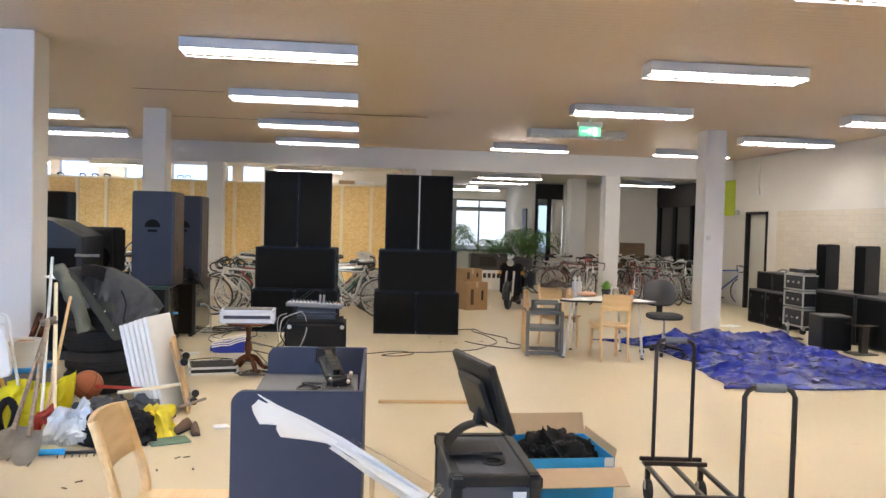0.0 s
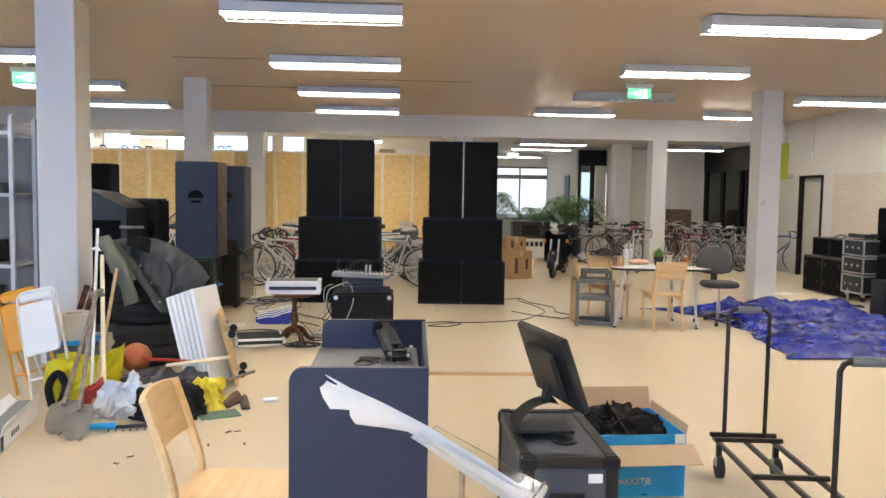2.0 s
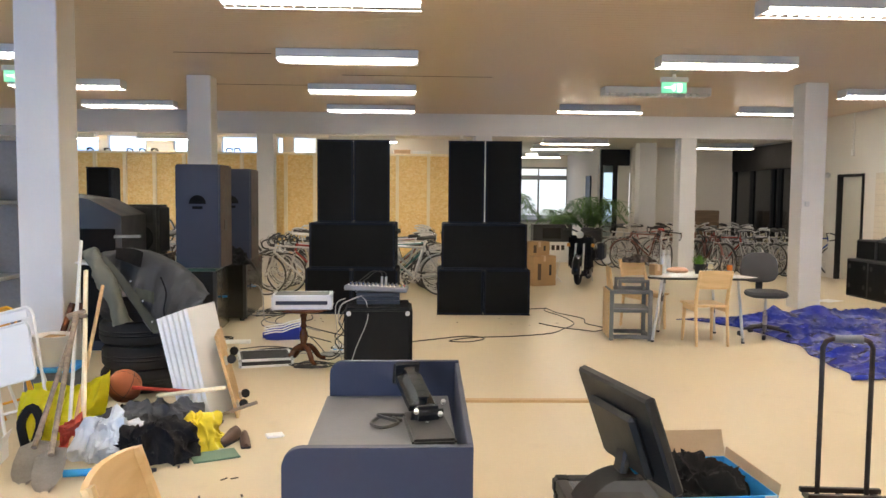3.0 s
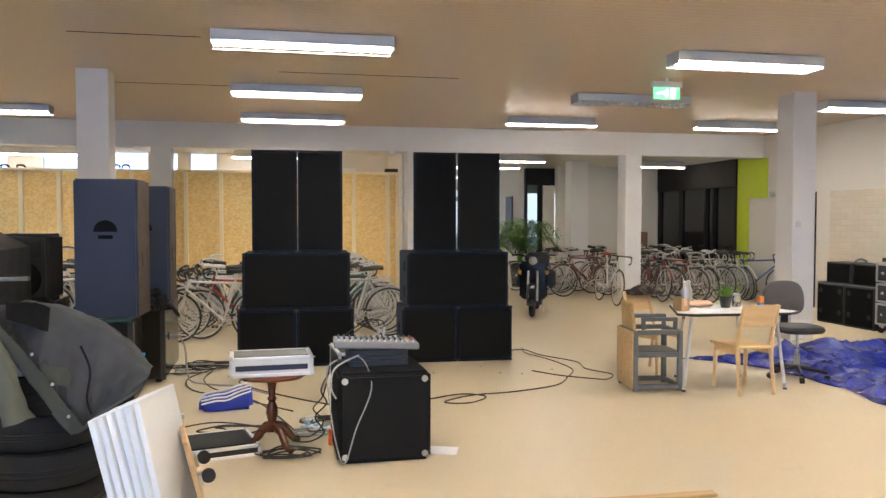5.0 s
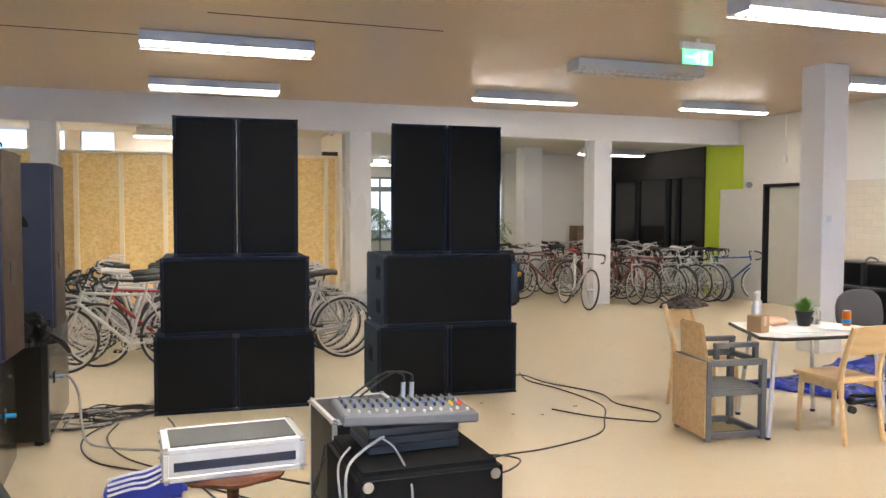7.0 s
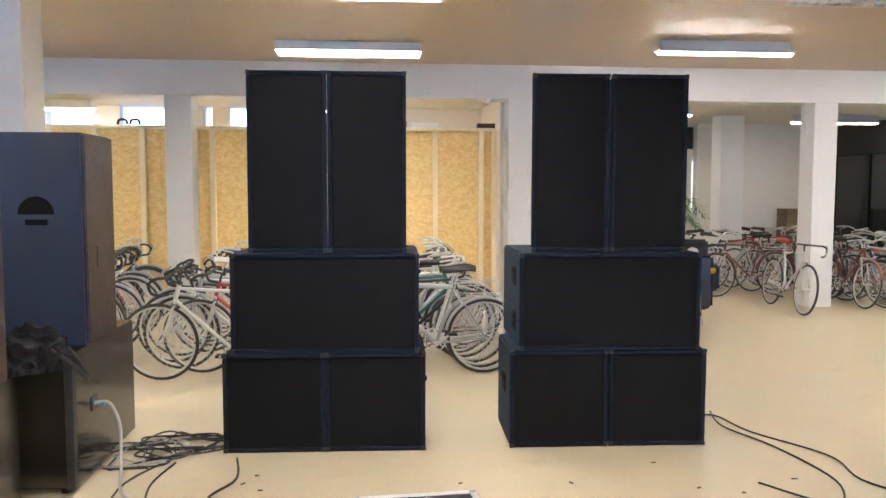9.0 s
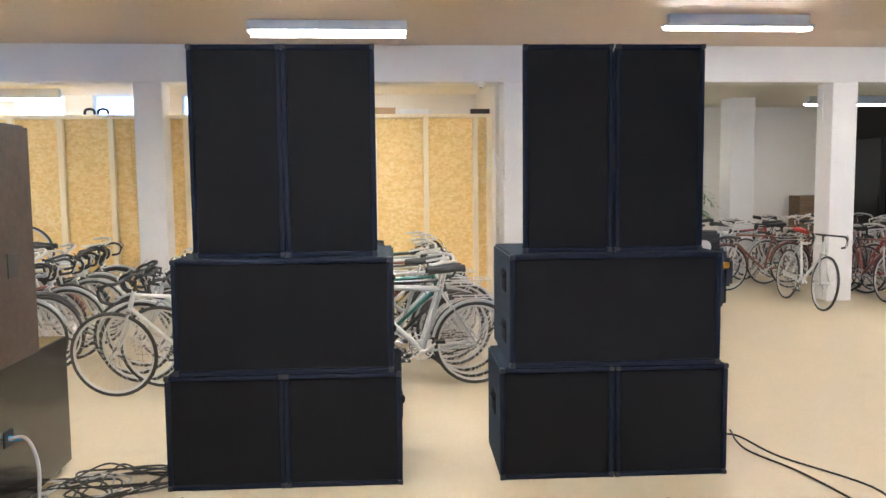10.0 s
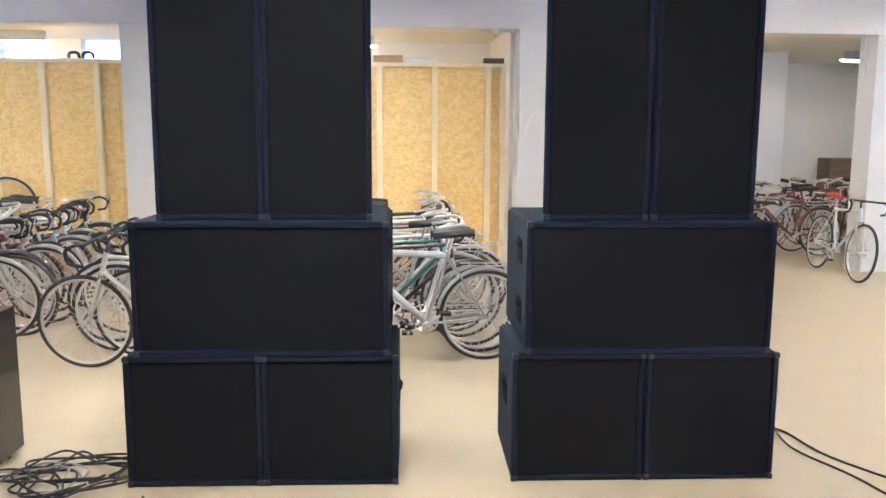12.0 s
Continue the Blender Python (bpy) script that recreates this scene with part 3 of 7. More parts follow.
def bicycle(name, paint, label, drop=True, guards=False, saddle=None, rack=False):
    """Rear axle at x = -0.52, front axle at x = 0.52, heading along +x, wheels on z = 0."""
    R = 0.335
    ob = thing(name, pose(0, 0, 0), label, "bicycle", "parked bicycles")
    bb, seat, head_t, head_b = Vector((-0.09, 0, 0.28)), Vector((-0.25, 0, 0.8)), Vector((0.33, 0, 0.83)), Vector((0.37, 0, 0.7))
    ra, fa = Vector((-0.52, 0, R)), Vector((0.52, 0, R))
    bm = bmesh.new()
    tube(bm, [bb, seat], 0.016)
    tube(bm, [seat + Vector((0.01, 0, -0.03)), head_t + Vector((0, 0, -0.03))], 0.015)
    tube(bm, [bb, head_b], 0.017)
    tube(bm, [head_b, head_t], 0.019)
    for sy in (-1, 1):
        tube(bm, [bb + Vector((0, sy * 0.03, 0)), ra + Vector((0, sy * 0.055, 0))], 0.01, 6)
        tube(bm, [seat + Vector((0, sy * 0.015, -0.04)), ra + Vector((0, sy * 0.055, 0))], 0.008, 6)
    part("frame", bm, paint, ob, "", True)
    bm = bmesh.new()
    for sy in (-1, 1):
        tube(bm, smooth_path([head_b + Vector((0, sy * 0.035, -0.02)), head_b + Vector((0.06, sy * 0.048, -0.2)), fa + Vector((0, sy * 0.05, 0))], 3), [0.013] * 4 + [0.011, 0.01, 0.009], 6)
    tube(bm, [head_b + Vector((0, -0.045, -0.01)), head_b + Vector((0, 0.045, -0.01))], 0.014, 6)
    part("fork", bm, M_CHROME, ob, "", True)
    turn = pose(0, 0, 0, 90)
    for cx, nm in ((-0.52, "rear_wheel"), (0.52, "front_wheel")):
        w = part(nm, torus(bmesh.new(), R - 0.032, 0.011, 36, 6, pose(cx, 0, R, 90)), M_CHROME, ob, "", True)
        part("tyre", torus(bmesh.new(), R - 0.013, 0.015, 36, 8, pose(cx, 0, R, 90)), M_TYREGREY, w, "", True)
        bm = bmesh.new()
        for k in range(28):
            a = 2 * math.pi * k / 28
            b_ = a + (0.5 if k % 2 else -0.5)
            tube(bm, [(cx + 0.022 * math.cos(b_), (-0.03, 0.03)[k // 2 % 2], R + 0.022 * math.sin(b_)), (cx + (R - 0.036) * math.cos(a), 0, R + (R - 0.036) * math.sin(a))], 0.002, 3, False)
        part("spokes", bm, M_CHROME, w)
        part("hub", tube(bmesh.new(), [(cx, -0.055, R), (cx, 0.055, R)], 0.02, 10), M_CHROME, w, "", True)
    bm = bmesh.new()
    tube(bm, [head_t, head_t + Vector((-0.02, 0, 0.07)), head_t + Vector((0.07, 0, 0.09))], 0.012, 6)
    c = head_t + Vector((0.07, 0, 0.09))
    if drop:
        for sy in (-1, 1):
            tube(bm, smooth_path([c, c + Vector((0, sy * 0.16, 0.0)), c + Vector((0.05, sy * 0.2, 0)), c + Vector((0.11, sy * 0.205, -0.04)), c + Vector((0.09, sy * 0.205, -0.12)), c + Vector((0.0, sy * 0.205, -0.14))], 3), 0.013, 6)
    else:
        for sy in (-1, 1):
            tube(bm, smooth_path([c, c + Vector((0.05, sy * 0.12, 0.05)), c + Vector((0.0, sy * 0.25, 0.07)), c + Vector((-0.16, sy * 0.28, 0.05))], 3), 0.012, 6)
    part("handlebar", bm, M_CHROME if not drop else M_BARTAPE, ob, "", True)
    for sy in (-1, 1):
        bm = bmesh.new()
        tube(bm, [c + Vector((0.1, sy * 0.2, 0.02)), c + Vector((0.14, sy * 0.2, -0.02)), c + Vector((0.1, sy * 0.2, -0.13))] if drop else [c + Vector((0.02, sy * 0.24, 0.05)), c + Vector((-0.09, sy * 0.27, 0.02))], 0.007, 5)
        part("brake_lever", bm, M_STEEL, ob)
    bm = bmesh.new()
    prof = [(-0.15, 0.07, 0.02), (-0.09, 0.078, 0.025), (0.0, 0.05, 0.012), (0.08, 0.024, 0.008), (0.14, 0.016, 0.0)]
    sc = seat + Vector((-0.03, 0, 0.12))
    rows = []
    for u, wd, zz in prof:
        rows.append([bm.verts.new(sc + Vector((u, wd * math.cos(a), zz + 0.03 * math.sin(a)))) for a in [2 * math.pi * k / 8 for k in range(8)]])
    for a, b_ in zip(rows, rows[1:]):
        for k in range(8):
            bm.faces.new((a[k], a[(k + 1) % 8], b_[(k + 1) % 8], b_[k]))
    bm.faces.new(rows[0][::-1])
    bm.faces.new(rows[-1])
    part("saddle", bm, saddle or M_SADDLE, ob, "", True)
    part("seat_post", tube(bmesh.new(), [seat, sc], 0.012, 6), M_CHROME, ob)
    bm = bmesh.new()
    torus(bm, 0.085, 0.006, 24, 4, pose(bb.x, -0.045, bb.z, 90))
    for k in range(5):
        a = 2 * math.pi * k / 5
        tube(bm, [(bb.x, -0.045, bb.z), (bb.x + 0.085 * math.cos(a), -0.045, bb.z + 0.085 * math.sin(a))], 0.006, 4)
    tube(bm, [bb + Vector((0, -0.06, 0)), bb + Vector((0.13, -0.075, -0.1))], 0.01, 6)
    tube(bm, [bb + Vector((0, 0.06, 0)), bb + Vector((-0.13, 0.075, 0.1))], 0.01, 6)
    tube(bm, [bb + Vector((0, -0.06, 0)), bb + Vector((0, 0.06, 0))], 0.02, 8)
    part("crankset", bm, M_CHROME, ob, "", True)
    part("sprocket", torus(bmesh.new(), 0.035, 0.008, 14, 4, pose(-0.52, -0.045, R, 90)), M_CHROME, ob, "", True)
    part("pedal", B(bb.x + 0.09, bb.x + 0.17, -0.15, -0.075, bb.z - 0.112, bb.z - 0.09, 0.004), M_BLACK, ob)
    part("pedal", B(bb.x - 0.17, bb.x - 0.09, 0.075, 0.15, bb.z + 0.09, bb.z + 0.112, 0.004), M_BLACK, ob)
    bm = bmesh.new()
    tube(bm, [(bb.x, -0.045, bb.z + 0.086), (-0.52, -0.045, R + 0.04)], 0.004, 4)
    tube(bm, [(bb.x, -0.045, bb.z - 0.086), (-0.52, -0.045, R - 0.04)], 0.004, 4)
    part("chain", bm, M_DARKSTEEL, ob)
    if guards:
        for cx, a0, a1 in ((-0.52, 10, 190), (0.52, 20, 180)):
            bm = bmesh.new()
            rows = []
            for k in range(17):
                a = radians(a0 + (a1 - a0) * k / 16)
                rows.append([bm.verts.new((cx + rr * math.cos(a), yy, R + rr * math.sin(a))) for rr, yy in ((R + 0.006, -0.028), (R + 0.022, -0.015), (R + 0.022, 0.015), (R + 0.006, 0.028))])
            for a, b_ in zip(rows, rows[1:]):
                for k in range(3):
                    bm.faces.new((a[k], a[k + 1], b_[k + 1], b_[k]))
            part("mudguard", bm, paint, ob, "", True)
    if rack:
        bm = bmesh.new()
        for sy in (-0.055, 0.055):
            tube(bm, [(-0.34, sy, 0.71), (-0.8, sy, 0.71)], 0.006, 5)
            tube(bm, [(-0.52, sy, R), (-0.72, sy, 0.71)], 0.005, 5)
        for k in range(4):
            tube(bm, [(-0.4 - 0.12 * k, -0.055, 0.71), (-0.4 - 0.12 * k, 0.055, 0.71)], 0.005, 5)
        part("luggage_rack", bm, M_CHROME, ob)
    return ob


M_BARTAPE = mat("dark handlebar tape", (0.03, 0.03, 0.032), 0.7, var=0.2)


def paint(name, col, rough=0.3):
    return mat(name, col, rough, var=0.12, scale=4, bump=0.02, wear=0.25, wear_col=(0.2, 0.18, 0.15))


M_BWHITE, M_BSILVER, M_BRED = paint("white bicycle paint", (0.72, 0.72, 0.7)), paint("silver bicycle paint", (0.42, 0.44, 0.45)), paint("red bicycle paint", (0.36, 0.045, 0.035))
M_BBLACK, M_BMAROON, M_BGREEN = paint("black bicycle paint", (0.03, 0.03, 0.032)), paint("maroon bicycle paint", (0.24, 0.1, 0.075)), paint("dark teal bicycle paint", (0.03, 0.14, 0.13))
M_BCREAM, M_BBLUE = paint("cream bicycle paint", (0.6, 0.55, 0.4)), paint("blue bicycle paint", (0.03, 0.07, 0.3))
M_REDSADDLE, M_WHITESADDLE = mat("red saddle vinyl", (0.5, 0.03, 0.02), 0.45), mat("white saddle vinyl", (0.7, 0.68, 0.64), 0.5)
bikes = {
    "white": bicycle("bicycle", M_BWHITE, "white racing bicycle with drop handlebars parked in a row"),
    "silver": bicycle("bicycle", M_BSILVER, "silver touring bicycle with chrome mudguards and rack parked in a row", True, True, None, True),
    "red": bicycle("bicycle", M_BRED, "red racing bicycle with drop handlebars parked in a row"),
    "black": bicycle("bicycle", M_BBLACK, "black city bicycle with swept handlebars parked in a row", False, True, None, True),
    "maroon": bicycle("bicycle", M_BMAROON, "maroon city bicycle with mudguards parked in a row", False, True, None, True),
    "teal": bicycle("bicycle", M_BGREEN, "dark teal bicycle with swept handlebars parked in a row", False, False, M_WHITESADDLE),
    "cream": bicycle("bicycle", M_BCREAM, "cream racing bicycle with drop handlebars parked in a row", True, False, M_WHITESADDLE),
    "blue": bicycle("bicycle", M_BBLUE, "blue racing bicycle with drop handlebars parked in a row"),
    "redseat": bicycle("bicycle", M_BWHITE, "white racing bicycle with a red saddle leaning by the column", True, False, M_REDSADDLE),
}
placed = set()


def park(kind, x, y, heading, lean=0.0):
    m = pose(x, y, 0, 0, 0, heading) @ pose(0, 0, 0, lean)
    if kind in placed:
        copy_thing(bikes[kind], m)
    else:
        bikes[kind].matrix_world = m
        placed.add(kind)


def spare_wheel(x, z, material):
    """A loose wheel hung flat on the partition by a peg."""
    ob = thing("spare_wheel", pose(x, 17.95, z, 90), "loose bicycle wheel hanging on the strand board wall", "bicycle wheel", "spare wheels")
    part("rim", torus(bmesh.new(), 0.303, 0.011, 36, 6), M_CHROME, ob, "", True)
    part("tyre", torus(bmesh.new(), 0.322, 0.015, 36, 8), material, ob, "", True)
    b = bmesh.new()
    for k in range(28):
        a = 2 * math.pi * k / 28
        tube(b, [(0.02 * math.cos(a + 0.5), 0.02 * math.sin(a + 0.5), (-0.03, 0.03)[k % 2]), (0.3 * math.cos(a), 0.3 * math.sin(a), 0)], 0.002, 3, False)
    part("spokes", b, M_CHROME, ob)
    part("hub", tube(bmesh.new(), [(0, 0, -0.05), (0, 0, 0.05)], 0.02, 10), M_CHROME, ob, "", True)
    part("peg", tube(bmesh.new(), [(0.0, 0.285, 0.03), (0.0, 0.285, -0.075)], 0.008, 6), M_PINE, ob)


for x, z, m in ((-4.08, 0.8, M_TYREGREY), (-4.34, 0.55, M_RUBBER), (-4.72, 0.84, M_TYREGREY), (-4.98, 0.5, M_TYREGREY)):
    spare_wheel(x, z, m)

rng = random.Random(4)
# double row behind the left stack: one half heads west, the other east
kinds = ["white", "red", "silver", "white", "silver", "cream", "black", "silver", "white", "silver", "silver", "black"]
for i in range(12):
    park(kinds[i], (-0.98 if i == 1 else -1.28) + rng.uniform(-0.06, 0.06) * (1 + 1.5 * (i > 2)), 14.02 + 0.25 * i, (0 if i in (5, 8, 10) else 180) + rng.uniform(-6, 6), (4 if i in (5, 8, 10) else -4) + rng.uniform(-4, 4))
kinds = ["silver", "white", "black", "teal", "silver", "white", "silver", "cream", "black", "silver", "maroon", "white"]
for i in range(16):
    park(kinds[i % 12], 0.36 + rng.uniform(-0.08, 0.1), 14.1 + 0.21 * i, (180 if i in (0, 1, 4, 6, 9) else 0) + rng.uniform(-6, 6), (5 if i not in (0, 1, 4, 6, 9) else -5) + rng.uniform(-4, 4))
# row beside the column, wheels towards the first row
kinds = ["silver", "white", "black", "silver", "maroon", "cream", "silver", "black", "white"]
for i in range(13):
    park(kinds[i % 9], -3.3 + rng.uniform(-0.12, 0.12), 14.8 + 0.22 * i, rng.uniform(-6, 6), 5 + rng.uniform(-3, 3))
for i in range(5):
    park(kinds[-1 - i], -5.2 + rng.uniform(-0.2, 0.2), 15.4 + 0.42 * i, 180 + rng.uniform(-6, 6), 5)
# the row by the side wall, front wheels towards the hall
kinds = ["maroon", "black", "red", "silver", "black", "white", "silver", "cream", "white", "silver"]
for i in range(10):
    park(kinds[i], 6.75 + 0.215 * i, 17.85 + rng.uniform(-0.2, 0.2), -80 + rng.uniform(-16, 16) + (180 if i in (3, 6) else 0), rng.uniform(-8, 8))
# a second, looser row behind it
for i, kind in enumerate(("maroon", "black", "red", "silver", "black", "maroon", "cream")):
    park(kind, 6.8 + 0.27 * i, 19.25 + rng.uniform(-0.15, 0.15), -95 + rng.uniform(-14, 14), rng.uniform(-8, 8))
park("blue", 8.8, 17.55, -35, 4)
park("redseat", 5.62, 17.5, -95, -6)
# the group before the back wall
for kind, x, y, hd in (("maroon", 5.75, 18.9, 188), ("silver", 5.6, 19.35, 10), ("black", 6.0, 19.6, 172), ("white", 5.5, 19.8, 195), ("red", 6.1, 20.1, 5), ("black", 6.85, 20.9, -75), ("maroon", 7.2, 20.9, -80), ("black", 7.6, 20.9, -95), ("red", 8.0, 21.0, -85), ("white", 5.2, 20.3, 175), ("black", 8.4, 20.9, -80)):
    park(kind, x, y, hd, rng.uniform(-5, 5))


# ---- furniture round the table ----
def wooden_chair():
    ob = thing("wooden_chair", pose(0, 0, 0), "beech wood school chair with a plain curved backrest", "chair", "beech chairs")
    w, d = 0.4, 0.42
    bm = bmesh.new()
    box(bm, -w / 2, w / 2, -0.02, d, 0.425, 0.45, 0.009, seg=2)
    part("seat", bm, M_BEECH, ob, "", True)
    for sx in (-1, 1):
        part("leg", tube(bmesh.new(), [(sx * 0.17, d - 0.04, 0.0), (sx * 0.16, d - 0.06, 0.43)], [0.016, 0.022], 8), M_BEECH, ob, "", True)
        bm = bmesh.new()
        pts = smooth_path([(sx * 0.175, -0.05, 0.0), (sx * 0.175, 0.0, 0.4), (sx * 0.175, -0.01, 0.55), (sx * 0.17, -0.1, 0.83)], 4)
        tube(bm, pts, [0.017] * 4 + [0.022] * 5 + [0.02] * 4, 8)
        part("leg", bm, M_BEECH, ob, "", True)
        part("side_rail", B(sx * 0.165 - 0.01, sx * 0.165 + 0.01, 0.02, d - 0.06, 0.37, 0.425, 0.004), M_BEECH, ob)
    bm = bmesh.new()
    n = 10
    ring = []
    for i in range(n + 1):
        u = -0.19 + 0.38 * i / n
        bow = -0.03 * (1 - (u / 0.19) ** 2)
        row = []
        for zz, off in ((0.63, -0.035), (0.73, -0.066), (0.84, -0.103)):
            row.append(Vector((u, bow + off, zz - (0.012 * (u / 0.19) ** 2 if zz > 0.8 else 0))))
        ring.append(row)
    fr = [[bm.verts.new(p + Vector((0, 0.01, 0))) for p in r] for r in ring]
    bk = [[bm.verts.new(p - Vector((0, 0.01, 0))) for p in r] for r in ring]
    for i in range(n):
        for j in range(2):
            bm.faces.new((fr[i][j], fr[i][j + 1], fr[i + 1][j + 1], fr[i + 1][j]))
            bm.faces.new((bk[i][j], bk[i + 1][j], bk[i + 1][j + 1], bk[i][j + 1]))
        bm.faces.new((fr[i][0], fr[i + 1][0], bk[i + 1][0], bk[i][0]))
        bm.faces.new((fr[i][2], bk[i][2], bk[i + 1][2], fr[i + 1][2]))
    for i in (0, n):
        for j in range(2):
            bm.faces.new((fr[i][j], bk[i][j], bk[i][j + 1], fr[i][j + 1]))
    bmesh.ops.recalc_face_normals(bm, faces=bm.faces)
    part("backrest", bm, M_BEECH, ob, "", True)
    return ob


chair = wooden_chair()
chair.matrix_world = pose(3.75, 9.83, 0, 0, 0, 2)
copy_thing(chair, pose(-0.3, 3.66, 0, 0, 0, -92))
copy_thing(chair, pose(3.3, 11.2, 0, 0, 0, 200))

armchair = ob = thing("armchair", pose(2.71, 10.14, 0, 0, 0, -6), "grey painted wooden box-frame armchair with plywood back panel", "chair")
for px in (0.0, 0.43):
    for py in (0.0, 0.4):
        part("post", B(px, px + 0.045, py, py + 0.045, 0, 0.57, 0.005), M_GREYWOOD, ob)
for py in (0.0, 0.4):
    for zz in (0.02, 0.32, 0.53):
        part("rail", B(0.045, 0.43, py + 0.004, py + 0.041, zz, zz + 0.045, 0.004), M_GREYWOOD, ob)
for px in (0.0, 0.43):
    for zz in (0.02, 0.53):
        part("rail", B(px + 0.004, px + 0.041, 0.045, 0.4, zz, zz + 0.04, 0.004), M_GREYWOOD, ob)
part("seat", B(0.05, 0.46, 0.05, 0.395, 0.34, 0.37, 0.006), M_GREYWOOD, ob)
part("back_panel", B(-0.016, -0.002, 0.0, 0.445, 0.03, 0.565, 0.003), M_PLY, ob, "bare plywood panel")
bm = bmesh.new()
box(bm, -0.012, 0.012, 0.04, 0.4, 0.57, 0.83, 0.011, m=pose(0.09, 0, 0.0, 0, -6, 0), seg=2)
for v in bm.verts:
    if v.co.z > 0.72:
        v.co.y = 0.22 + (v.co.y - 0.22) * (1 - 3.5 * (v.co.z - 0.72) ** 1.3)
part("backrest", bm, M_PLY, ob, "rounded plywood backrest", True)

tb = thing("table", pose(0, 0, 0), "white trapezoid table with chrome legs", "table")
bm = bmesh.new()
outline = [(3.14, 10.12), (3.26, 10.02), (4.2, 9.96), (4.36, 10.06), (4.12, 10.72), (3.42, 10.8)]
lo, hi = [bm.verts.new((a, b_, 0.705)) for a, b_ in outline], [bm.verts.new((a, b_, 0.73)) for a, b_ in outline]
bm.faces.new(lo[::-1])
bm.faces.new(hi)
for i in range(6):
    bm.faces.new((lo[i], lo[(i + 1) % 6], hi[(i + 1) % 6], hi[i]))
part("tabletop", bm, M_WHITE, tb)
bm = bmesh.new()
for i in range(6):
    a, b_ = outline[i], outline[(i + 1) % 6]
    tube(bm, [(*a, 0.7175), (*b_, 0.7175)], 0.014, 6)
part("edge_band", bm, M_BLACK, tb, "black edge band", True)
for a, b_, c, d in ((3.18, 10.07, 3.3, 10.15), (4.17, 9.97, 4.15, 10.1), (3.45, 10.72, 3.5, 10.65), (4.1, 10.62, 4.05, 10.6)):
    lg = part("leg", tube(bmesh.new(), [(a, b_, 0.01), (c, d, 0.705)], 0.016, 10), M_CHROME, tb, "", True)
    part("foot", tube(bmesh.new(), [(a, b_, 0), (a, b_, 0.02)], 0.02, 10), M_BLACK, lg)

TZ = 0.732
# things on the table
ob = thing("water_bottle", pose(3.42, 10.5, TZ), "brushed steel drinking bottle with a narrow neck on the table", "bottle", "bottles on the table")
part("body", lathe(bmesh.new(), [(0, 0), (0.036, 0), (0.037, 0.01), (0.037, 0.16), (0.03, 0.19), (0.017, 0.205), (0.017, 0.22)], 20), M_ALU, ob, "", True)
part("cap", lathe(bmesh.new(), [(0.02, 0.22), (0.02, 0.26), (0.012, 0.268), (0, 0.268)], 16), M_WHITE, ob, "", True)
copy_thing(ob, pose(3.5, 10.58, TZ))
ob = thing("flower_pot", pose(3.83, 10.45, TZ), "small dark pot with bushy green grass plant on the table", "plant")
part("pot", lathe(bmesh.new(), [(0, 0), (0.045, 0), (0.062, 0.1), (0.066, 0.1), (0.066, 0.115), (0.055, 0.115), (0.05, 0.09), (0, 0.09)], 20), M_BLACK, ob, "", True)
bm = bmesh.new()
r2 = random.Random(9)
for k in range(260):
    a, t, hgt = r2.uniform(0, 6.28), r2.uniform(0, 1), r2.uniform(0.09, 0.17)
    sp = r2.uniform(0.06, 0.15) * t ** 0.5 + 0.01
    p0, p2 = Vector((0.03 * math.cos(a) * t, 0.03 * math.sin(a) * t, 0.09)), Vector((sp * math.cos(a), sp * math.sin(a), 0.08 + hgt * (1 - 0.45 * t)))
    p1 = (p0 + p2) / 2 + Vector((0, 0, 0.03))
    s = Vector((-math.sin(a), math.cos(a), 0)) * 0.003
    v = [bm.verts.new(q) for q in (p0 - s, p0 + s, p1 + s * 1.3, p1 - s * 1.3, p2)]
    bm.faces.new((v[0], v[1], v[2], v[3]))
    bm.faces.new((v[3], v[2], v[4]))
M_GRASS = mat("fresh green leaf", (0.12, 0.26, 0.03), 0.5, var=0.3, scale=30)
part("foliage", bm, M_GRASS, ob, "bushy green leaves")
ob = thing("cardboard_box", pose(3.27, 10.3, TZ, 0, 0, 15), "small brown cardboard box on the table", "box")
part("body", B(-0.05, 0.05, -0.06, 0.06, 0, 0.12, 0.003), M_CARTON, ob)
part("tape", B(-0.018, 0.018, -0.061, 0.061, 0.05, 0.1215, 0.0), M_CARTONIN, ob)
ob = thing("glass_jar", pose(3.98, 10.5, TZ), "clear glass jar with metal lid on the table", "jar")
part("body", lathe(bmesh.new(), [(0, 0), (0.04, 0), (0.045, 0.01), (0.045, 0.09), (0.036, 0.105), (0.036, 0.115)], 20), M_GLASS, ob, "", True)
part("lid", lathe(bmesh.new(), [(0.038, 0.112), (0.039, 0.13), (0, 0.131)], 20), M_ALU, ob, "", True)
ob = thing("drink_can", pose(4.15, 10.35, TZ), "orange and blue drinks can on the table", "can")
part("body", lathe(bmesh.new(), [(0, 0), (0.028, 0), (0.033, 0.012), (0.033, 0.105), (0.028, 0.118)], 20), mat("orange can print", (0.7, 0.2, 0.03), 0.3, 0.4), ob, "", True)
part("band", lathe(bmesh.new(), [(0.0338, 0.02), (0.0338, 0.05)], 20), M_BLUECARD, ob, "blue band", True)
part("top", lathe(bmesh.new(), [(0.028, 0.118), (0.026, 0.115), (0, 0.115)], 20), M_ALU, ob)
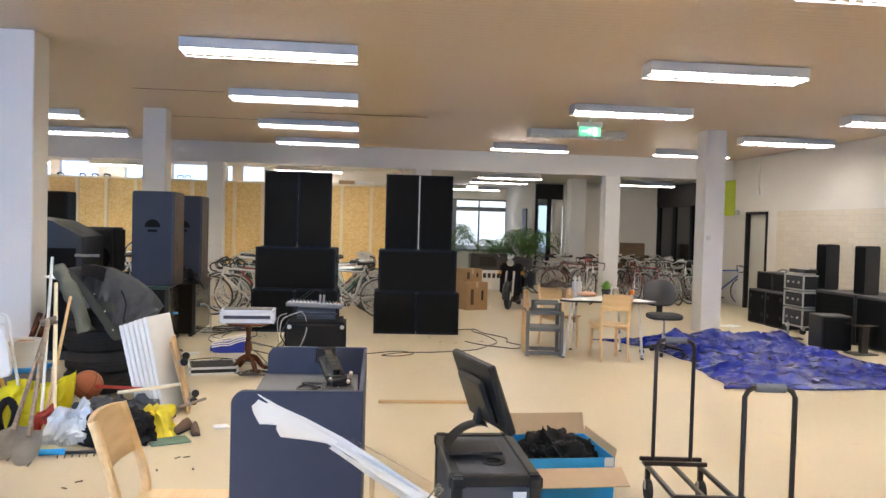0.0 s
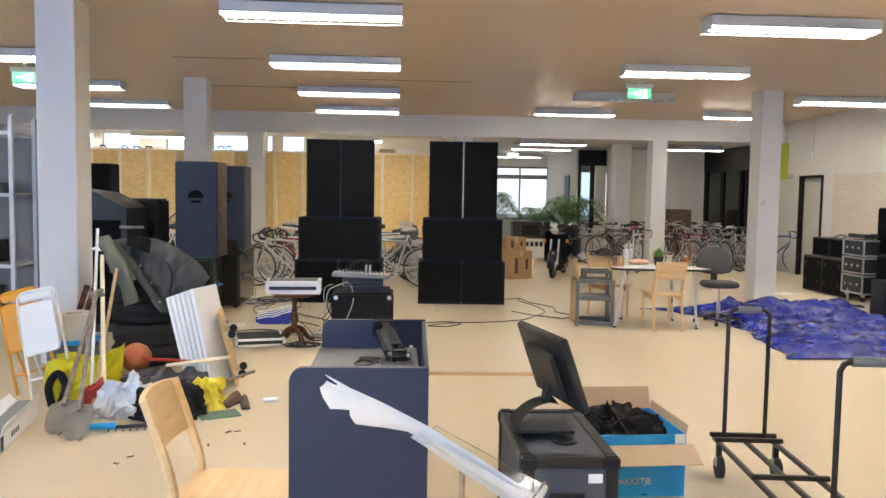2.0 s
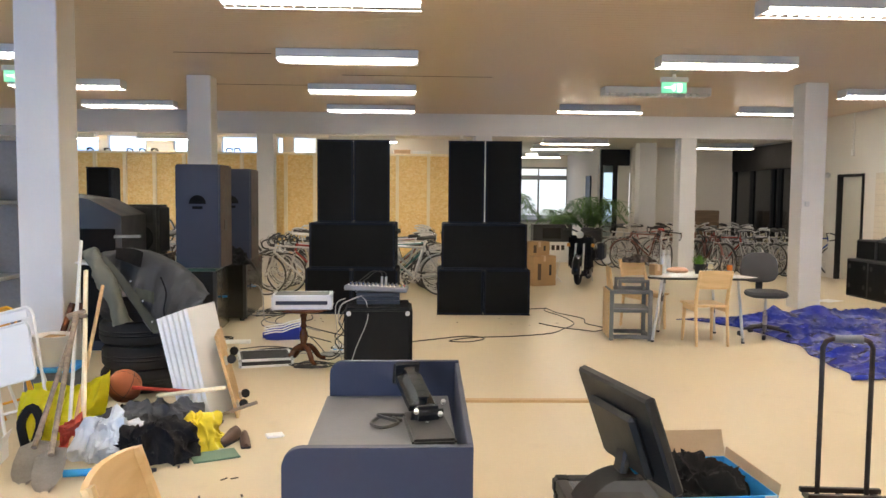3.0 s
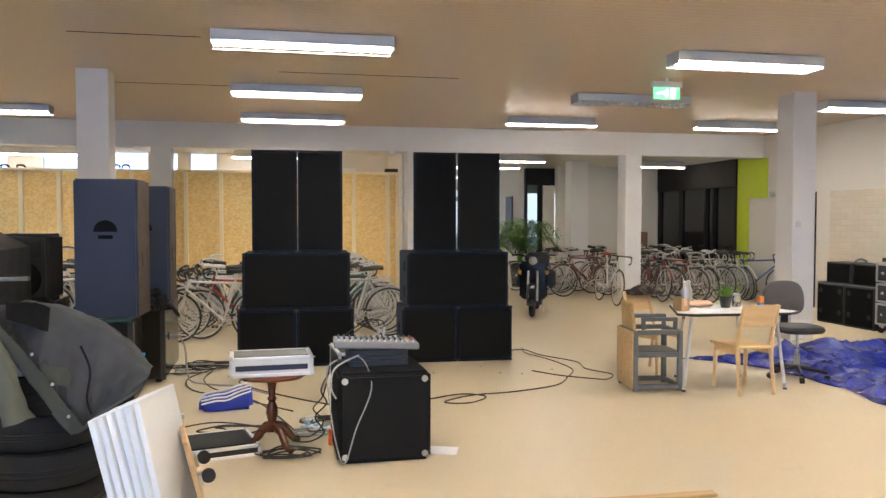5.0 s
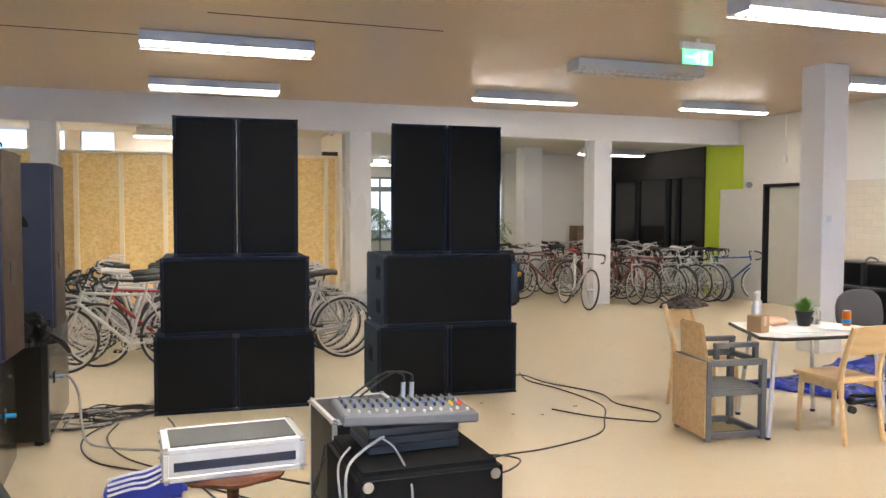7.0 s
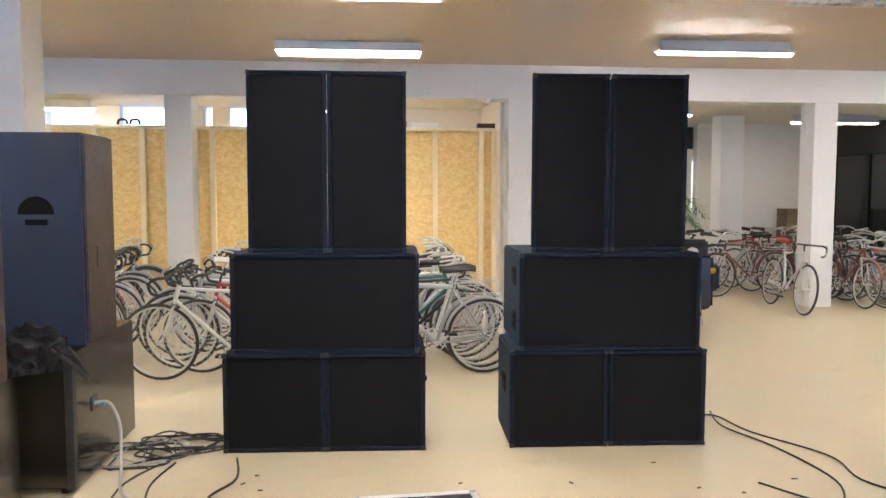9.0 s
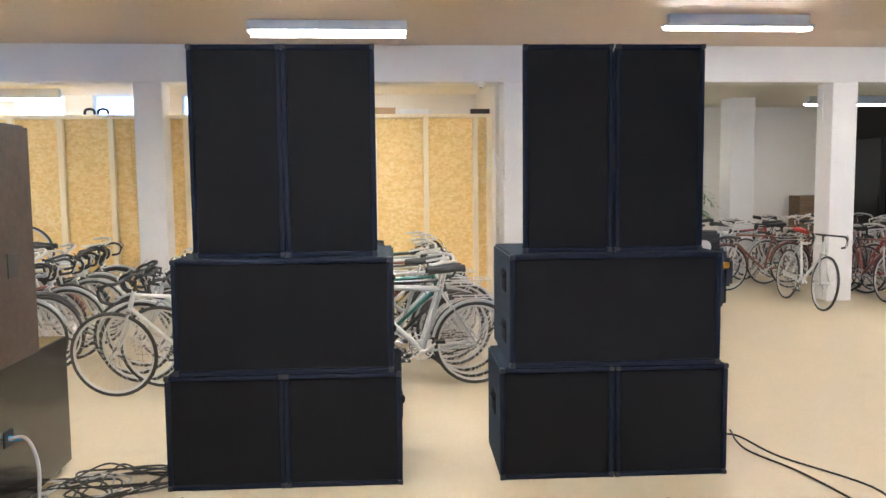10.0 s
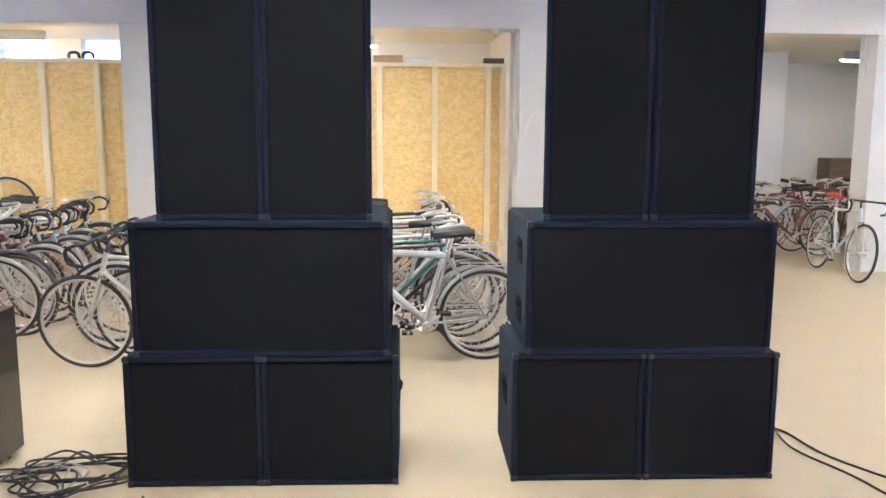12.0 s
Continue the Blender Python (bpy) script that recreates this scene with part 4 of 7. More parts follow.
for k, (x, y, a) in enumerate(((3.45, 10.2, 20), (3.58, 10.28, -15), (3.95, 10.2, 40))):
    ob = solid("paper_sheet", B(-0.105, 0.105, -0.148, 0.148, 0, 0.002), M_PAPER, "white sheet of paper lying on the table", "paper", pose(x, y, TZ + 0.001 + 0.003 * k, 0, 0, a))
ob = thing("bread_bag", pose(3.6, 10.52, TZ), "pale orange plastic bag lying on the table", "bag")
bm = bmesh.new()
bmesh.ops.create_icosphere(bm, subdivisions=3, radius=1, matrix=Matrix.Translation((0, 0, 0.035)) @ Matrix.Diagonal((0.13, 0.07, 0.035, 1)))
for v in bm.verts:
    v.co += 0.012 * noise.noise_vector(v.co * 25)
    v.co.z = max(v.co.z, 0)
part("bag_body", bm, mat("pale orange plastic", (0.7, 0.4, 0.25), 0.35), ob, "", True)



def pad(w, h, t, m):
    """An upholstered pad with rounded corners, flat in x and y, centred on the origin."""
    b = bmesh.new()
    rings, n = [], 40
    for k, z in ((0.0, 0.5), (0.8, 0.5), (0.94, 0.38), (1.0, 0.0), (0.94, -0.38), (0.8, -0.5), (0.0, -0.5)):
        ring = []
        for i in range(n if k else 1):
            c, s = math.cos(2 * math.pi * i / n), math.sin(2 * math.pi * i / n)
            r = (abs(c) ** 3.4 + abs(s) ** 3.4) ** (-1 / 3.4)
            ring.append(b.verts.new((k * r * c * w / 2, k * r * s * h / 2, z * t)))
        rings.append(ring)
    for u, v in zip(rings, rings[1:]):
        for i in range(n):
            q = [u[i % len(u)], v[i % len(v)], v[(i + 1) % len(v)], u[(i + 1) % len(u)]]
            b.faces.new([x for j, x in enumerate(q) if x not in q[:j]])
    bmesh.ops.recalc_face_normals(b, faces=b.faces)
    b.transform(m)
    return b


ob = thing("office_chair", pose(4.62, 10.42, 0, 0, 0, 172), "grey upholstered office chair on a five-arm caster base", "office chair")
part("seat", pad(0.46, 0.44, 0.075, pose(0, 0, 0.505)), mat("charcoal chair fabric", (0.045, 0.046, 0.05), 0.9, var=0.12, bump=0.4, bscale=250), ob, "", True)
bm = pad(0.45, 0.36, 0.06, pose(0, 0, 0.19, 90))
for v in bm.verts:
    v.co.x *= 1 - 0.16 * max(0, (v.co.z - 0.15) / 0.22) ** 2
    v.co.y -= 0.4 * v.co.x ** 2
bm.transform(pose(0, -0.26, 0.6, 8))
part("backrest", bm, mat("grey chair fabric", (0.07, 0.068, 0.07), 0.9, var=0.12, bump=0.4, bscale=250), ob, "", True)
part("back_support", B(-0.04, 0.04, -0.29, -0.27, 0.45, 0.75, 0.006), M_BLACK, ob)
part("back_arm", tube(bmesh.new(), [(0, -0.02, 0.455), (0, -0.28, 0.46)], 0.02, 8), M_BLACK, ob, "", True)
part("gas_lift", tube(bmesh.new(), [(0, 0, 0.1), (0, 0, 0.28), (0, 0, 0.281), (0, 0, 0.47)], [0.025, 0.025, 0.014, 0.014], 12), M_STEEL, ob, "", True)
for k in range(5):
    a = 2 * math.pi * k / 5
    c, s = math.cos(a), math.sin(a)
    arm = part("base_arm", tube(bmesh.new(), [(0.02 * c, 0.02 * s, 0.12), (0.28 * c, 0.28 * s, 0.08)], [0.025, 0.014], 8), M_BLACK, ob, "", True)
    part("caster", disc((0.28 * c - 0.02 * s, 0.28 * s + 0.02 * c, 0.03), (s, -c, 0), 0.03, 0.04), M_RUBBER, arm, "", True)


# draped cloth: a grid over a dome
def cloth(bm, rx, ry, height, n=34, rag=0.05, seed=0, edge=0.02):
    n = max(n, 60)
    grid = []
    for i in range(n + 1):
        row = []
        for j in range(n + 1):
            u, v = 2 * i / n - 1, 2 * j / n - 1
            x, y = u * math.sqrt(1 - v * v / 2), v * math.sqrt(1 - u * u / 2)
            q = min(1, x * x + y * y)
            s = Vector((x * 1.5 + seed, y * 1.5, seed * 3.1))
            dome = max(0.0, 1 - q) ** 0.5
            z = height * dome * (0.72 + 0.5 * noise.noise(s * 0.9))
            k = 1 + 0.34 * noise.noise(Vector((2.2 * x + seed, 2.2 * y, 4.0)))
            side = noise.noise_vector(s * 2.3 + Vector((7, 3, 1))) * 0.12
            row.append(bm.verts.new((rx * (x * k + side.x), ry * (y * k + side.y), max(0.003, z))))
        grid.append(row)
    for i in range(n):
        for j in range(n):
            bm.faces.new((grid[i][j], grid[i + 1][j], grid[i + 1][j + 1], grid[i][j + 1]))
    bm.normal_update()
    depth = 0.22 * min(height, 0.2)
    for v in bm.verts:
        s = v.co * 6.5 + Vector((seed, 2 * seed, 0))
        s += 0.7 * noise.noise_vector(s * 0.6)
        near = noise.voronoi(s * 1.1)[0]
        lift = (1 - abs(noise.noise(s))) ** 4 + 0.45 * (1 - abs(noise.noise(s * 2.3))) ** 4 + 0.5 * min(1.0, near[1] - near[0]) - 0.6
        v.co += v.normal * depth * (1 + 8 * rag) * lift
        v.co.z = max(0.003, v.co.z)
    return bm


for py in (0.06, 0.35):
    for px in (0.1, 0.41):
        part("arm_post", B(px, px + 0.035, py, py + 0.035, 0.57, 0.65, 0.003), M_GREYWOOD, armchair)
    part("armrest", B(0.1, 0.445, py - 0.004, py + 0.039, 0.65, 0.685, 0.004), M_GREYWOOD, armchair)
solid("jacket", cloth(bmesh.new(), 0.24, 0.14, 0.1, 22, 0.07, 2), mat("dark brown jacket cloth", (0.04, 0.028, 0.022), 0.9, var=0.3, bump=0.4), "dark brown jacket hanging over a chair back", "jacket", pose(3.36, 11.33, 0.79, 0, 0, 20), True)

# ---- tarpaulin ----
M_TARP = mat("blue woven tarpaulin", (0.005, 0.013, 0.16), 0.27, var=0.35, scale=6, bump=0.45, bscale=26, spec=0.12, wear=0.05, wear_col=(0.12, 0.16, 0.42))
bm = bmesh.new()
A, Bc, C, D = Vector((3.95, 11.6, 0)), Vector((7.15, 12.35, 0)), Vector((7.1, 8.15, 0)), Vector((4.45, 8.15, 0))
n, m_ = 90, 80
grid = []
for i in range(n + 1):
    row = []
    for j in range(m_ + 1):
        u, v = i / n, j / m_
        p = (A * (1 - u) + Bc * u) * (1 - v) + (D * (1 - u) + C * u) * v
        p.x += 0.55 * (1 - u) * math.sin(math.pi * v ** 0.6)
        s = Vector((p.x * 0.9, p.y * 1.6, 0))
        edge = min(u, 1 - u, v, 1 - v)
        fold = abs(noise.noise(s)) * 0.07 + (1 - abs(noise.noise(s * 1.9 + Vector((4, 0, 0))))) ** 5 * 0.065 + (1 - abs(noise.noise(s * 5))) ** 6 * 0.03 + (1 - abs(noise.noise(s * 11))) ** 4 * 0.006
        ridge = 0.16 * math.exp(-((v - 0.08 - 0.1 * u) / 0.06) ** 2) * (0.4 + noise.noise(Vector((u * 5, 2, 0))) ** 2 * 3) * min(1, u * 5)
        p.z = 0.005 + (fold + ridge) * min(1, edge * 9 + 0.12)
        p += Vector((noise.noise(s * 1.5 + Vector((0, 9, 0))), noise.noise(s * 1.5 + Vector((0, 0, 9))), 0)) * 0.09
        row.append(bm.verts.new(p))
    grid.append(row)
for i in range(n):
    for j in range(m_):
        bm.faces.new((grid[i][j], grid[i + 1][j], grid[i + 1][j + 1], grid[i][j + 1]))
rim = [grid[i][0].co.copy() for i in range(n + 1)] + [grid[n][j].co.copy() for j in range(1, m_ + 1)] + [grid[i][m_].co.copy() for i in range(n - 1, -1, -1)] + [grid[0][j].co.copy() for j in range(m_ - 1, 0, -1)]
tarp = solid("tarpaulin", bm, M_TARP, "crumpled shiny blue tarpaulin spread on the floor", "tarpaulin", smooth=True)
part("hem", tube(bmesh.new(), rim, 0.006, 5), M_TARP, tarp, "thick welded hem", True)
for k in range(8, len(rim), 22):
    part("eyelet", torus(bmesh.new(), 0.012, 0.003, 12, 5, Matrix.Translation(rim[k] + Vector((0, 0, 0.008)))), M_STEEL, tarp, "metal eyelet", True)

# ---- near the start: desk, papers, case with monitor, parcel box, trolley ----
desk = thing("desk", pose(0, 0, 0), "dark blue desk with raised end panels and grey top", "desk")


def round_panel(x0, x1, y0, y1, z1, r):
    b = bmesh.new()
    prof = [(x1, 0.0), (x1, z1)] + [(x0 + r - r * math.sin(a), z1 - r + r * math.cos(a)) for a in [radians(15 * k) for k in range(7)]] + [(x0, 0.0)]
    f = [b.verts.new((x, y0, z)) for x, z in prof]
    k = [b.verts.new((x, y1, z)) for x, z in prof]
    b.faces.new(f)
    b.faces.new(k[::-1])
    for i in range(len(prof)):
        b.faces.new((f[i], k[i], k[(i + 1) % len(prof)], f[(i + 1) % len(prof)]))
    bmesh.ops.recalc_face_normals(b, faces=b.faces)
    return b


part("end_panel", round_panel(0.135, 0.62, 3.34, 3.365, 0.985, 0.05), M_NAVY, desk)
part("end_panel", round_panel(0.155, 0.645, 4.36, 4.385, 0.99, 0.05), M_NAVY, desk)
part("side_panel", B(0.605, 0.622, 3.366, 4.359, 0.0, 0.985, 0.003, m=pose(0.61, 3.366, 0, 0, 0, -1.4) @ pose(-0.61, -3.366, 0)), M_NAVY, desk)
part("desktop", B(0.145, 0.604, 3.366, 4.359, 0.835, 0.857, 0.003), M_DESKTOP, desk, "grey laminate top")

lamp = thing("stage_light", pose(0.5, 4.08, 0.857, 0, 0, 6), "small dark metal stage light lying on the desk", "stage light")
M_DARKMETAL = mat("dark anodised metal", (0.06, 0.065, 0.07), 0.25, 0.85, var=0.2)
LM = pose(-0.02, 0.02, 0.03, 20, 0, 10)
body = part("body", B(-0.045, 0.045, -0.1, 0.15, 0.0, 0.085, 0.03, m=LM, seg=4), M_DARKMETAL, lamp, "", True)
for k in range(6):
    part("fin", B(-0.02, 0.02, -0.07 + k * 0.036, -0.064 + k * 0.036, 0.078, 0.087, 0.002, m=LM), M_DARKMETAL, body)
part("rim", B(-0.049, 0.049, 0.14, 0.155, -0.004, 0.089, 0.02, m=LM, seg=3), M_BLACK, lamp, "", True)
part("end_cap", B(-0.055, 0.055, -0.15, -0.1, -0.005, 0.088, 0.02, m=LM, seg=3), M_BLACK, lamp, "", True)
part("base", B(-0.07, 0.07, -0.34, -0.02, 0.0, 0.022, 0.008, seg=2), M_BLACK, lamp, "", True)
for xx, yy, zz in ((-0.035, -0.14, 0.07), (0.045, -0.14, 0.06), (0.0, -0.15, 0.03), (0.06, -0.1, 0.09)):
    part("knob", lathe(bmesh.new(), [(0, 0), (0.008, 0), (0.008, 0.012), (0, 0.014)], 12, pose(xx, yy, zz - 0.02, 30)), M_STEEL, lamp, "", True)


def cable(name, pts, r=0.005, material=None, label="black cable lying in loops on the floor"):
    b = tube(bmesh.new(), smooth_path(pts, 6), r, 6)
    return solid(name, b, material or M_CABLE, label, "cable", smooth=True)


cable("cable", [(0.43, 4.0, 0.864), (0.37, 4.05, 0.866), (0.33, 3.97, 0.864), (0.37, 3.9, 0.87), (0.42, 3.97, 0.868), (0.35, 4.03, 0.875), (0.46, 4.04, 0.87)], 0.006, None, "short black cable coiled on the desk")
solid("clamp", B(-0.04, 0.04, -0.02, 0.02, 0, 0.03, 0.012, seg=2), M_BLACK, "small black plastic clamp lying on the desk", "clamp", pose(0.3, 3.62, 0.857, 0, 0, 20), True)

# sheaf of papers in a clear holder on a thin stand
st = thing("leaflet_stand", pose(0.633, 2.09, 0), "clear leaflet holder with white papers on a thin stand", "stand")
part("base", lathe(bmesh.new(), [(0, 0), (0.14, 0), (0.14, 0.01), (0.02, 0.02), (0, 0.02)], 24), M_DARKSTEEL, st, "", True)
part("rod", tube(bmesh.new(), [(0, 0, 0.02), (0, 0, 1.075)], 0.006, 8), M_PLY, st, "", True)
TIP, END = Vector((0.358, 2.43, 1.156)), Vector((0.745, 1.95, 1.07))
d = (END - TIP).normalized()
w_ = Vector((0, -0.83, -0.55))
w_ = (w_ - d * w_.dot(d)).normalized()
M_ACRYL = glass("clear acrylic")
HM = Matrix.Translation(TIP - Vector((0.633, 2.09, 0))) @ Matrix((d, w_, d.cross(w_))).transposed().to_4x4()
SL = (END - TIP).length
part("holder", B(0.52 * SL, SL + 0.01, -0.03, 0.012, 0.016, 0.019, 0.001, m=HM), M_ACRYL, st, "clear acrylic plate")
part("holder_lip", B(SL + 0.006, SL + 0.01, -0.03, 0.03, -0.004, 0.016, 0.001, m=HM), M_ACRYL, st, "clear acrylic lip")


def sheet(s0, s1, upper, lower, lift, bow):
    """A paper sheet along the sheaf; upper and lower edges are given as widths at even steps."""
    b = bmesh.new()
    rows, n = [], 24
    for i in range(n + 1):
        t = i / n
        edge = []
        for e in (upper, lower):
            k = min(len(e) - 2, int(t * (len(e) - 1)))
            f = t * (len(e) - 1) - k
            edge.append(0.68 * (e[k] * (1 - f) + e[k + 1] * f))
        rows.append([b.verts.new(((s0 + (s1 - s0) * t) * SL, edge[0] + (edge[1] - edge[0]) * j / 4, lift + bow * math.sin(t * 3.1) * (j / 4) ** 2 + 0.001 * math.sin(t * 9 + j))) for j in range(5)])
    for r0, r1 in zip(rows, rows[1:]):
        for j in range(4):
            b.faces.new((r0[j], r0[j + 1], r1[j + 1], r1[j]))
    bmesh.ops.solidify(b, geom=b.faces, thickness=0.0012)
    b.transform(HM)
    part("paper", b, M_PAPER, st, "white paper sheet", True)


sheet(0.03, 0.99, (-0.004, -0.018, -0.022, -0.016, 0.0), (0.014, 0.024, 0.018, 0.014, 0.02), 0.0, 0.008)
sheet(-0.07, 0.9, (-0.01, -0.012, -0.016, -0.006), (-0.006, 0.012, 0.014, 0.014), 0.006, 0.01)
sheet(-0.02, 0.22, (0.012, 0.0), (0.046, 0.074, 0.096, 0.05), -0.004, -0.02)
sheet(0.17, 0.52, (0.0, 0.0), (0.04, 0.08, 0.1, 0.08, 0.05, 0.016), -0.006, -0.03)
sheet(0.46, 1.0, (0.014, 0.012), (0.016, 0.03, 0.042, 0.036), -0.008, -0.02)
sheet(0.6, 0.97, (-0.014, 0.002), (0.002, 0.01), -0.008, 0.012)
sheet(0.3, 1.03, (-0.014, -0.02, -0.008), (0.0, 0.008, 0.014), 0.012, 0.02)
sheet(0.48, 1.04, (0.016, 0.022, 0.028), (0.03, 0.05, 0.056), 0.009, -0.02)
sheet(-0.04, 0.35, (0.004, -0.006), (0.008, 0.02, 0.016), 0.014, 0.01)

stool = thing("stool", pose(0.55, 2.66, 0), "black round stool with a padded seat beside the desk", "stool")
part("seat", lathe(bmesh.new(), [(0, 0.66), (0.12, 0.66), (0.135, 0.68), (0.13, 0.71), (0.1, 0.722), (0, 0.724)], 32), M_BLACK, stool, "", True)
part("pole", tube(bmesh.new(), [(0, 0, 0.03), (0, 0, 0.66)], 0.024, 12), M_BLACK, stool, "", True)
part("base", lathe(bmesh.new(), [(0, 0), (0.17, 0), (0.17, 0.012), (0.03, 0.035), (0, 0.035)], 28), M_BLACK, stool, "", True)

# grey flight case with black edges
cs = thing("speaker_case", pose(1.175, 3.86, 0, 0, 0, 0), "grey felt-covered equipment case with black edges and corners", "case")
M_FELT = mat("grey felt", (0.085, 0.09, 0.105), 0.95, var=0.15, bump=0.5, bscale=300)
w, d_, hh = 0.37, 0.68, 0.6
part("body", B(-w / 2 + 0.006, w / 2 - 0.006, -d_ / 2 + 0.006, d_ / 2 - 0.006, 0.006, hh - 0.006), M_FELT, cs)
for sx in (-1, 1):
    for sy in (-1, 1):
        part("edge", B(sx * w / 2 - 0.024, sx * w / 2 + 0.024, sy * d_ / 2 - 0.024, sy * d_ / 2 + 0.024, 0.0, hh, 0.006, m=pose(-sx * 0.022, -sy * 0.022, 0)), M_BLACK, cs)
for zz in (0.02, hh - 0.022):
    for sx in (-1, 1):
        part("edge", B(sx * (w / 2 - 0.02) - 0.024, sx * (w / 2 - 0.02) + 0.024, -d_ / 2 + 0.046, d_ / 2 - 0.046, zz - 0.02, zz + 0.024, 0.006), M_BLACK, cs)
    for sy in (-1, 1):
        part("edge", B(-w / 2 + 0.046, w / 2 - 0.046, sy * (d_ / 2 - 0.02) - 0.024, sy * (d_ / 2 - 0.02) + 0.024, zz - 0.02, zz + 0.024, 0.006), M_BLACK, cs)
for sx in (-1, 1):
    for sy in (-1, 1):
        for zz in (0.03, hh - 0.03):
            part("corner", B(sx * (w / 2 - 0.025) - 0.033, sx * (w / 2 - 0.025) + 0.033, sy * (d_ / 2 - 0.025) - 0.033, sy * (d_ / 2 - 0.025) + 0.033, zz - 0.03, zz + 0.034, 0.012, seg=2), M_RUBBER, cs)
for yy in (-0.13, 0.1):
    ring = part("cup", torus(bmesh.new(), 0.042, 0.012, 24, 8, pose(0.02, yy, hh), 0.5), M_BLACK, cs, "round black stand socket", True)
    part("socket", disc((0.02, yy, hh - 0.004), (0, 0, 1), 0.036, 0.006), M_RUBBER, ring)
part("label", B(0.07, 0.125, -d_ / 2 + 0.0, -d_ / 2 + 0.004, 0.5, 0.535), M_PAPER, cs, "white paper label")
hp = part("handle", B(-0.08, 0.06, -d_ / 2 - 0.002, -d_ / 2 + 0.01, 0.36, 0.46, 0.006), M_BLACK, cs, "black recessed handle")
part("grip", tube(bmesh.new(), [(-0.07, -d_ / 2 - 0.008, 0.42), (0.05, -d_ / 2 - 0.008, 0.42)], 0.012, 8), M_RUBBER, hp)

mo = thing("monitor", pose(1.12, 3.84, 0.625, 0, 0, 0), "black flat computer monitor on its stand, back outwards", "monitor")
part("base", B(-0.12, 0.12, -0.1, 0.1, 0, 0.012, 0.004), M_BLACK, mo)
bm = bmesh.new()
arch = smooth_path([(-0.125, 0, 0.012), (-0.1, 0, 0.05), (-0.05, 0, 0.095), (0.015, 0, 0.118), (0.06, 0, 0.11)], 5)
lower = [[bm.verts.new((p.x, sy * (0.085 - 0.25 * max(0.0, p.z - 0.03)), p.z)) for sy in (-1, -0.5, 0, 0.5, 1)] for p in arch]
for r0, r1 in zip(lower, lower[1:]):
    for k in range(4):
        bm.faces.new((r0[k], r0[k + 1], r1[k + 1], r1[k]))
bmesh.ops.solidify(bm, geom=bm.faces, thickness=0.014)
part("strap", bm, M_BLACK, mo, "arched black support foot", True)
part("neck", B(-0.014, 0.014, -0.035, 0.035, 0, 0.12, 0.008, m=pose(0.015, 0, 0.115, 0, 10, 6)), M_BLACK, mo)
SM = pose(0.075, 0.02, 0.105, 0, 0, 12.6) @ pose(0, 0, 0, 0, -20, 0)
scr = part("screen", B(0.0, 0.035, -0.235, 0.235, 0.0, 0.32, 0.008, m=SM), M_BLACK, mo)
part("rear_cover", B(-0.03, 0.0, -0.15, 0.15, 0.03, 0.25, 0.015, m=SM), M_BLACK, scr)
part("panel", B(0.0352, 0.037, -0.222, 0.222, 0.014, 0.306, m=SM), M_BLACKGLOSS, scr)

pk = thing("parcel_box", pose(1.77, 4.9, 0, 0, 0, 3), "open blue printed cardboard parcel box with folded flaps", "box")
w, d_, hh = 0.54, 0.52, 0.34
for x0, x1, y0, y1 in ((-w / 2, w / 2, -d_ / 2, -d_ / 2 + 0.006), (-w / 2, w / 2, d_ / 2 - 0.006, d_ / 2), (-w / 2, -w / 2 + 0.006, -d_ / 2 + 0.007, d_ / 2 - 0.007), (w / 2 - 0.006, w / 2, -d_ / 2 + 0.007, d_ / 2 - 0.007)):
    part("side", B(x0, x1, y0, y1, 0.004, hh), M_BLUECARD, pk)
part("bottom", B(-w / 2 + 0.007, w / 2 - 0.007, -d_ / 2 + 0.007, d_ / 2 - 0.007, 0, 0.006), M_CARTON, pk)
part("flap", B(-w / 2, w / 2 + 0.04, -0.145, 0.0, -0.003, 0.003, m=pose(0, -d_ / 2 - 0.004, hh - 0.055, 27, 0, 0)), M_CARTONIN, pk, "bare cardboard flap folded out")
part("flap", B(-w / 2, w / 2, 0.0, 0.13, -0.003, 0.003, m=pose(0, d_ / 2, hh, 68, 0, 0)), M_CARTONIN, pk, "bare cardboard flap standing up")
part("flap", B(0, 0.05, -d_ / 2, d_ / 2, -0.003, 0.003, m=pose(w / 2, 0, hh, 0, -80, 0)), M_CARTONIN, pk, "bare cardboard flap")
part("tape", B(w / 2 - 0.06, w / 2 - 0.005, -d_ / 2 - 0.0015, -d_ / 2, hh - 0.05, hh), M_PAPER, pk, "torn white tape")
tx = bpy.data.curves.new("word", "FONT")
tx.body, tx.size, tx.extrude, tx.align_x = "PAKKETJE", 0.046, 0.0006, "CENTER"
txo = bpy.data.objects.new("word", tx)
me = bpy.data.meshes.new_from_object(txo)
bpy.data.objects.remove(txo)
me.materials.append(M_PAPER)
wd = new("lettering", me)
wd.parent, wd.matrix_local = pk, pose(-0.015, -d_ / 2 - 0.002, 0.075, 90, 0, 0)
tagged(wd, "white printed word")
b = cloth(bmesh.new(), 0.25, 0.24, 0.24, 40, 0.08, 5)
solid("cloth", b, M_BLACKCLOTH, "crumpled black cloth stuffed into the parcel box", "cloth", pose(1.77, 4.92, 0.2, 0, 0, 20), True)
solid("cloth", cloth(bmesh.new(), 0.25, 0.24, 0.05, 10, 0.02, 8), M_BLACKCLOTH, "black cloth at the bottom of the parcel box", "cloth", pose(1.77, 4.9, 0.008, 0, 0, 6), True)

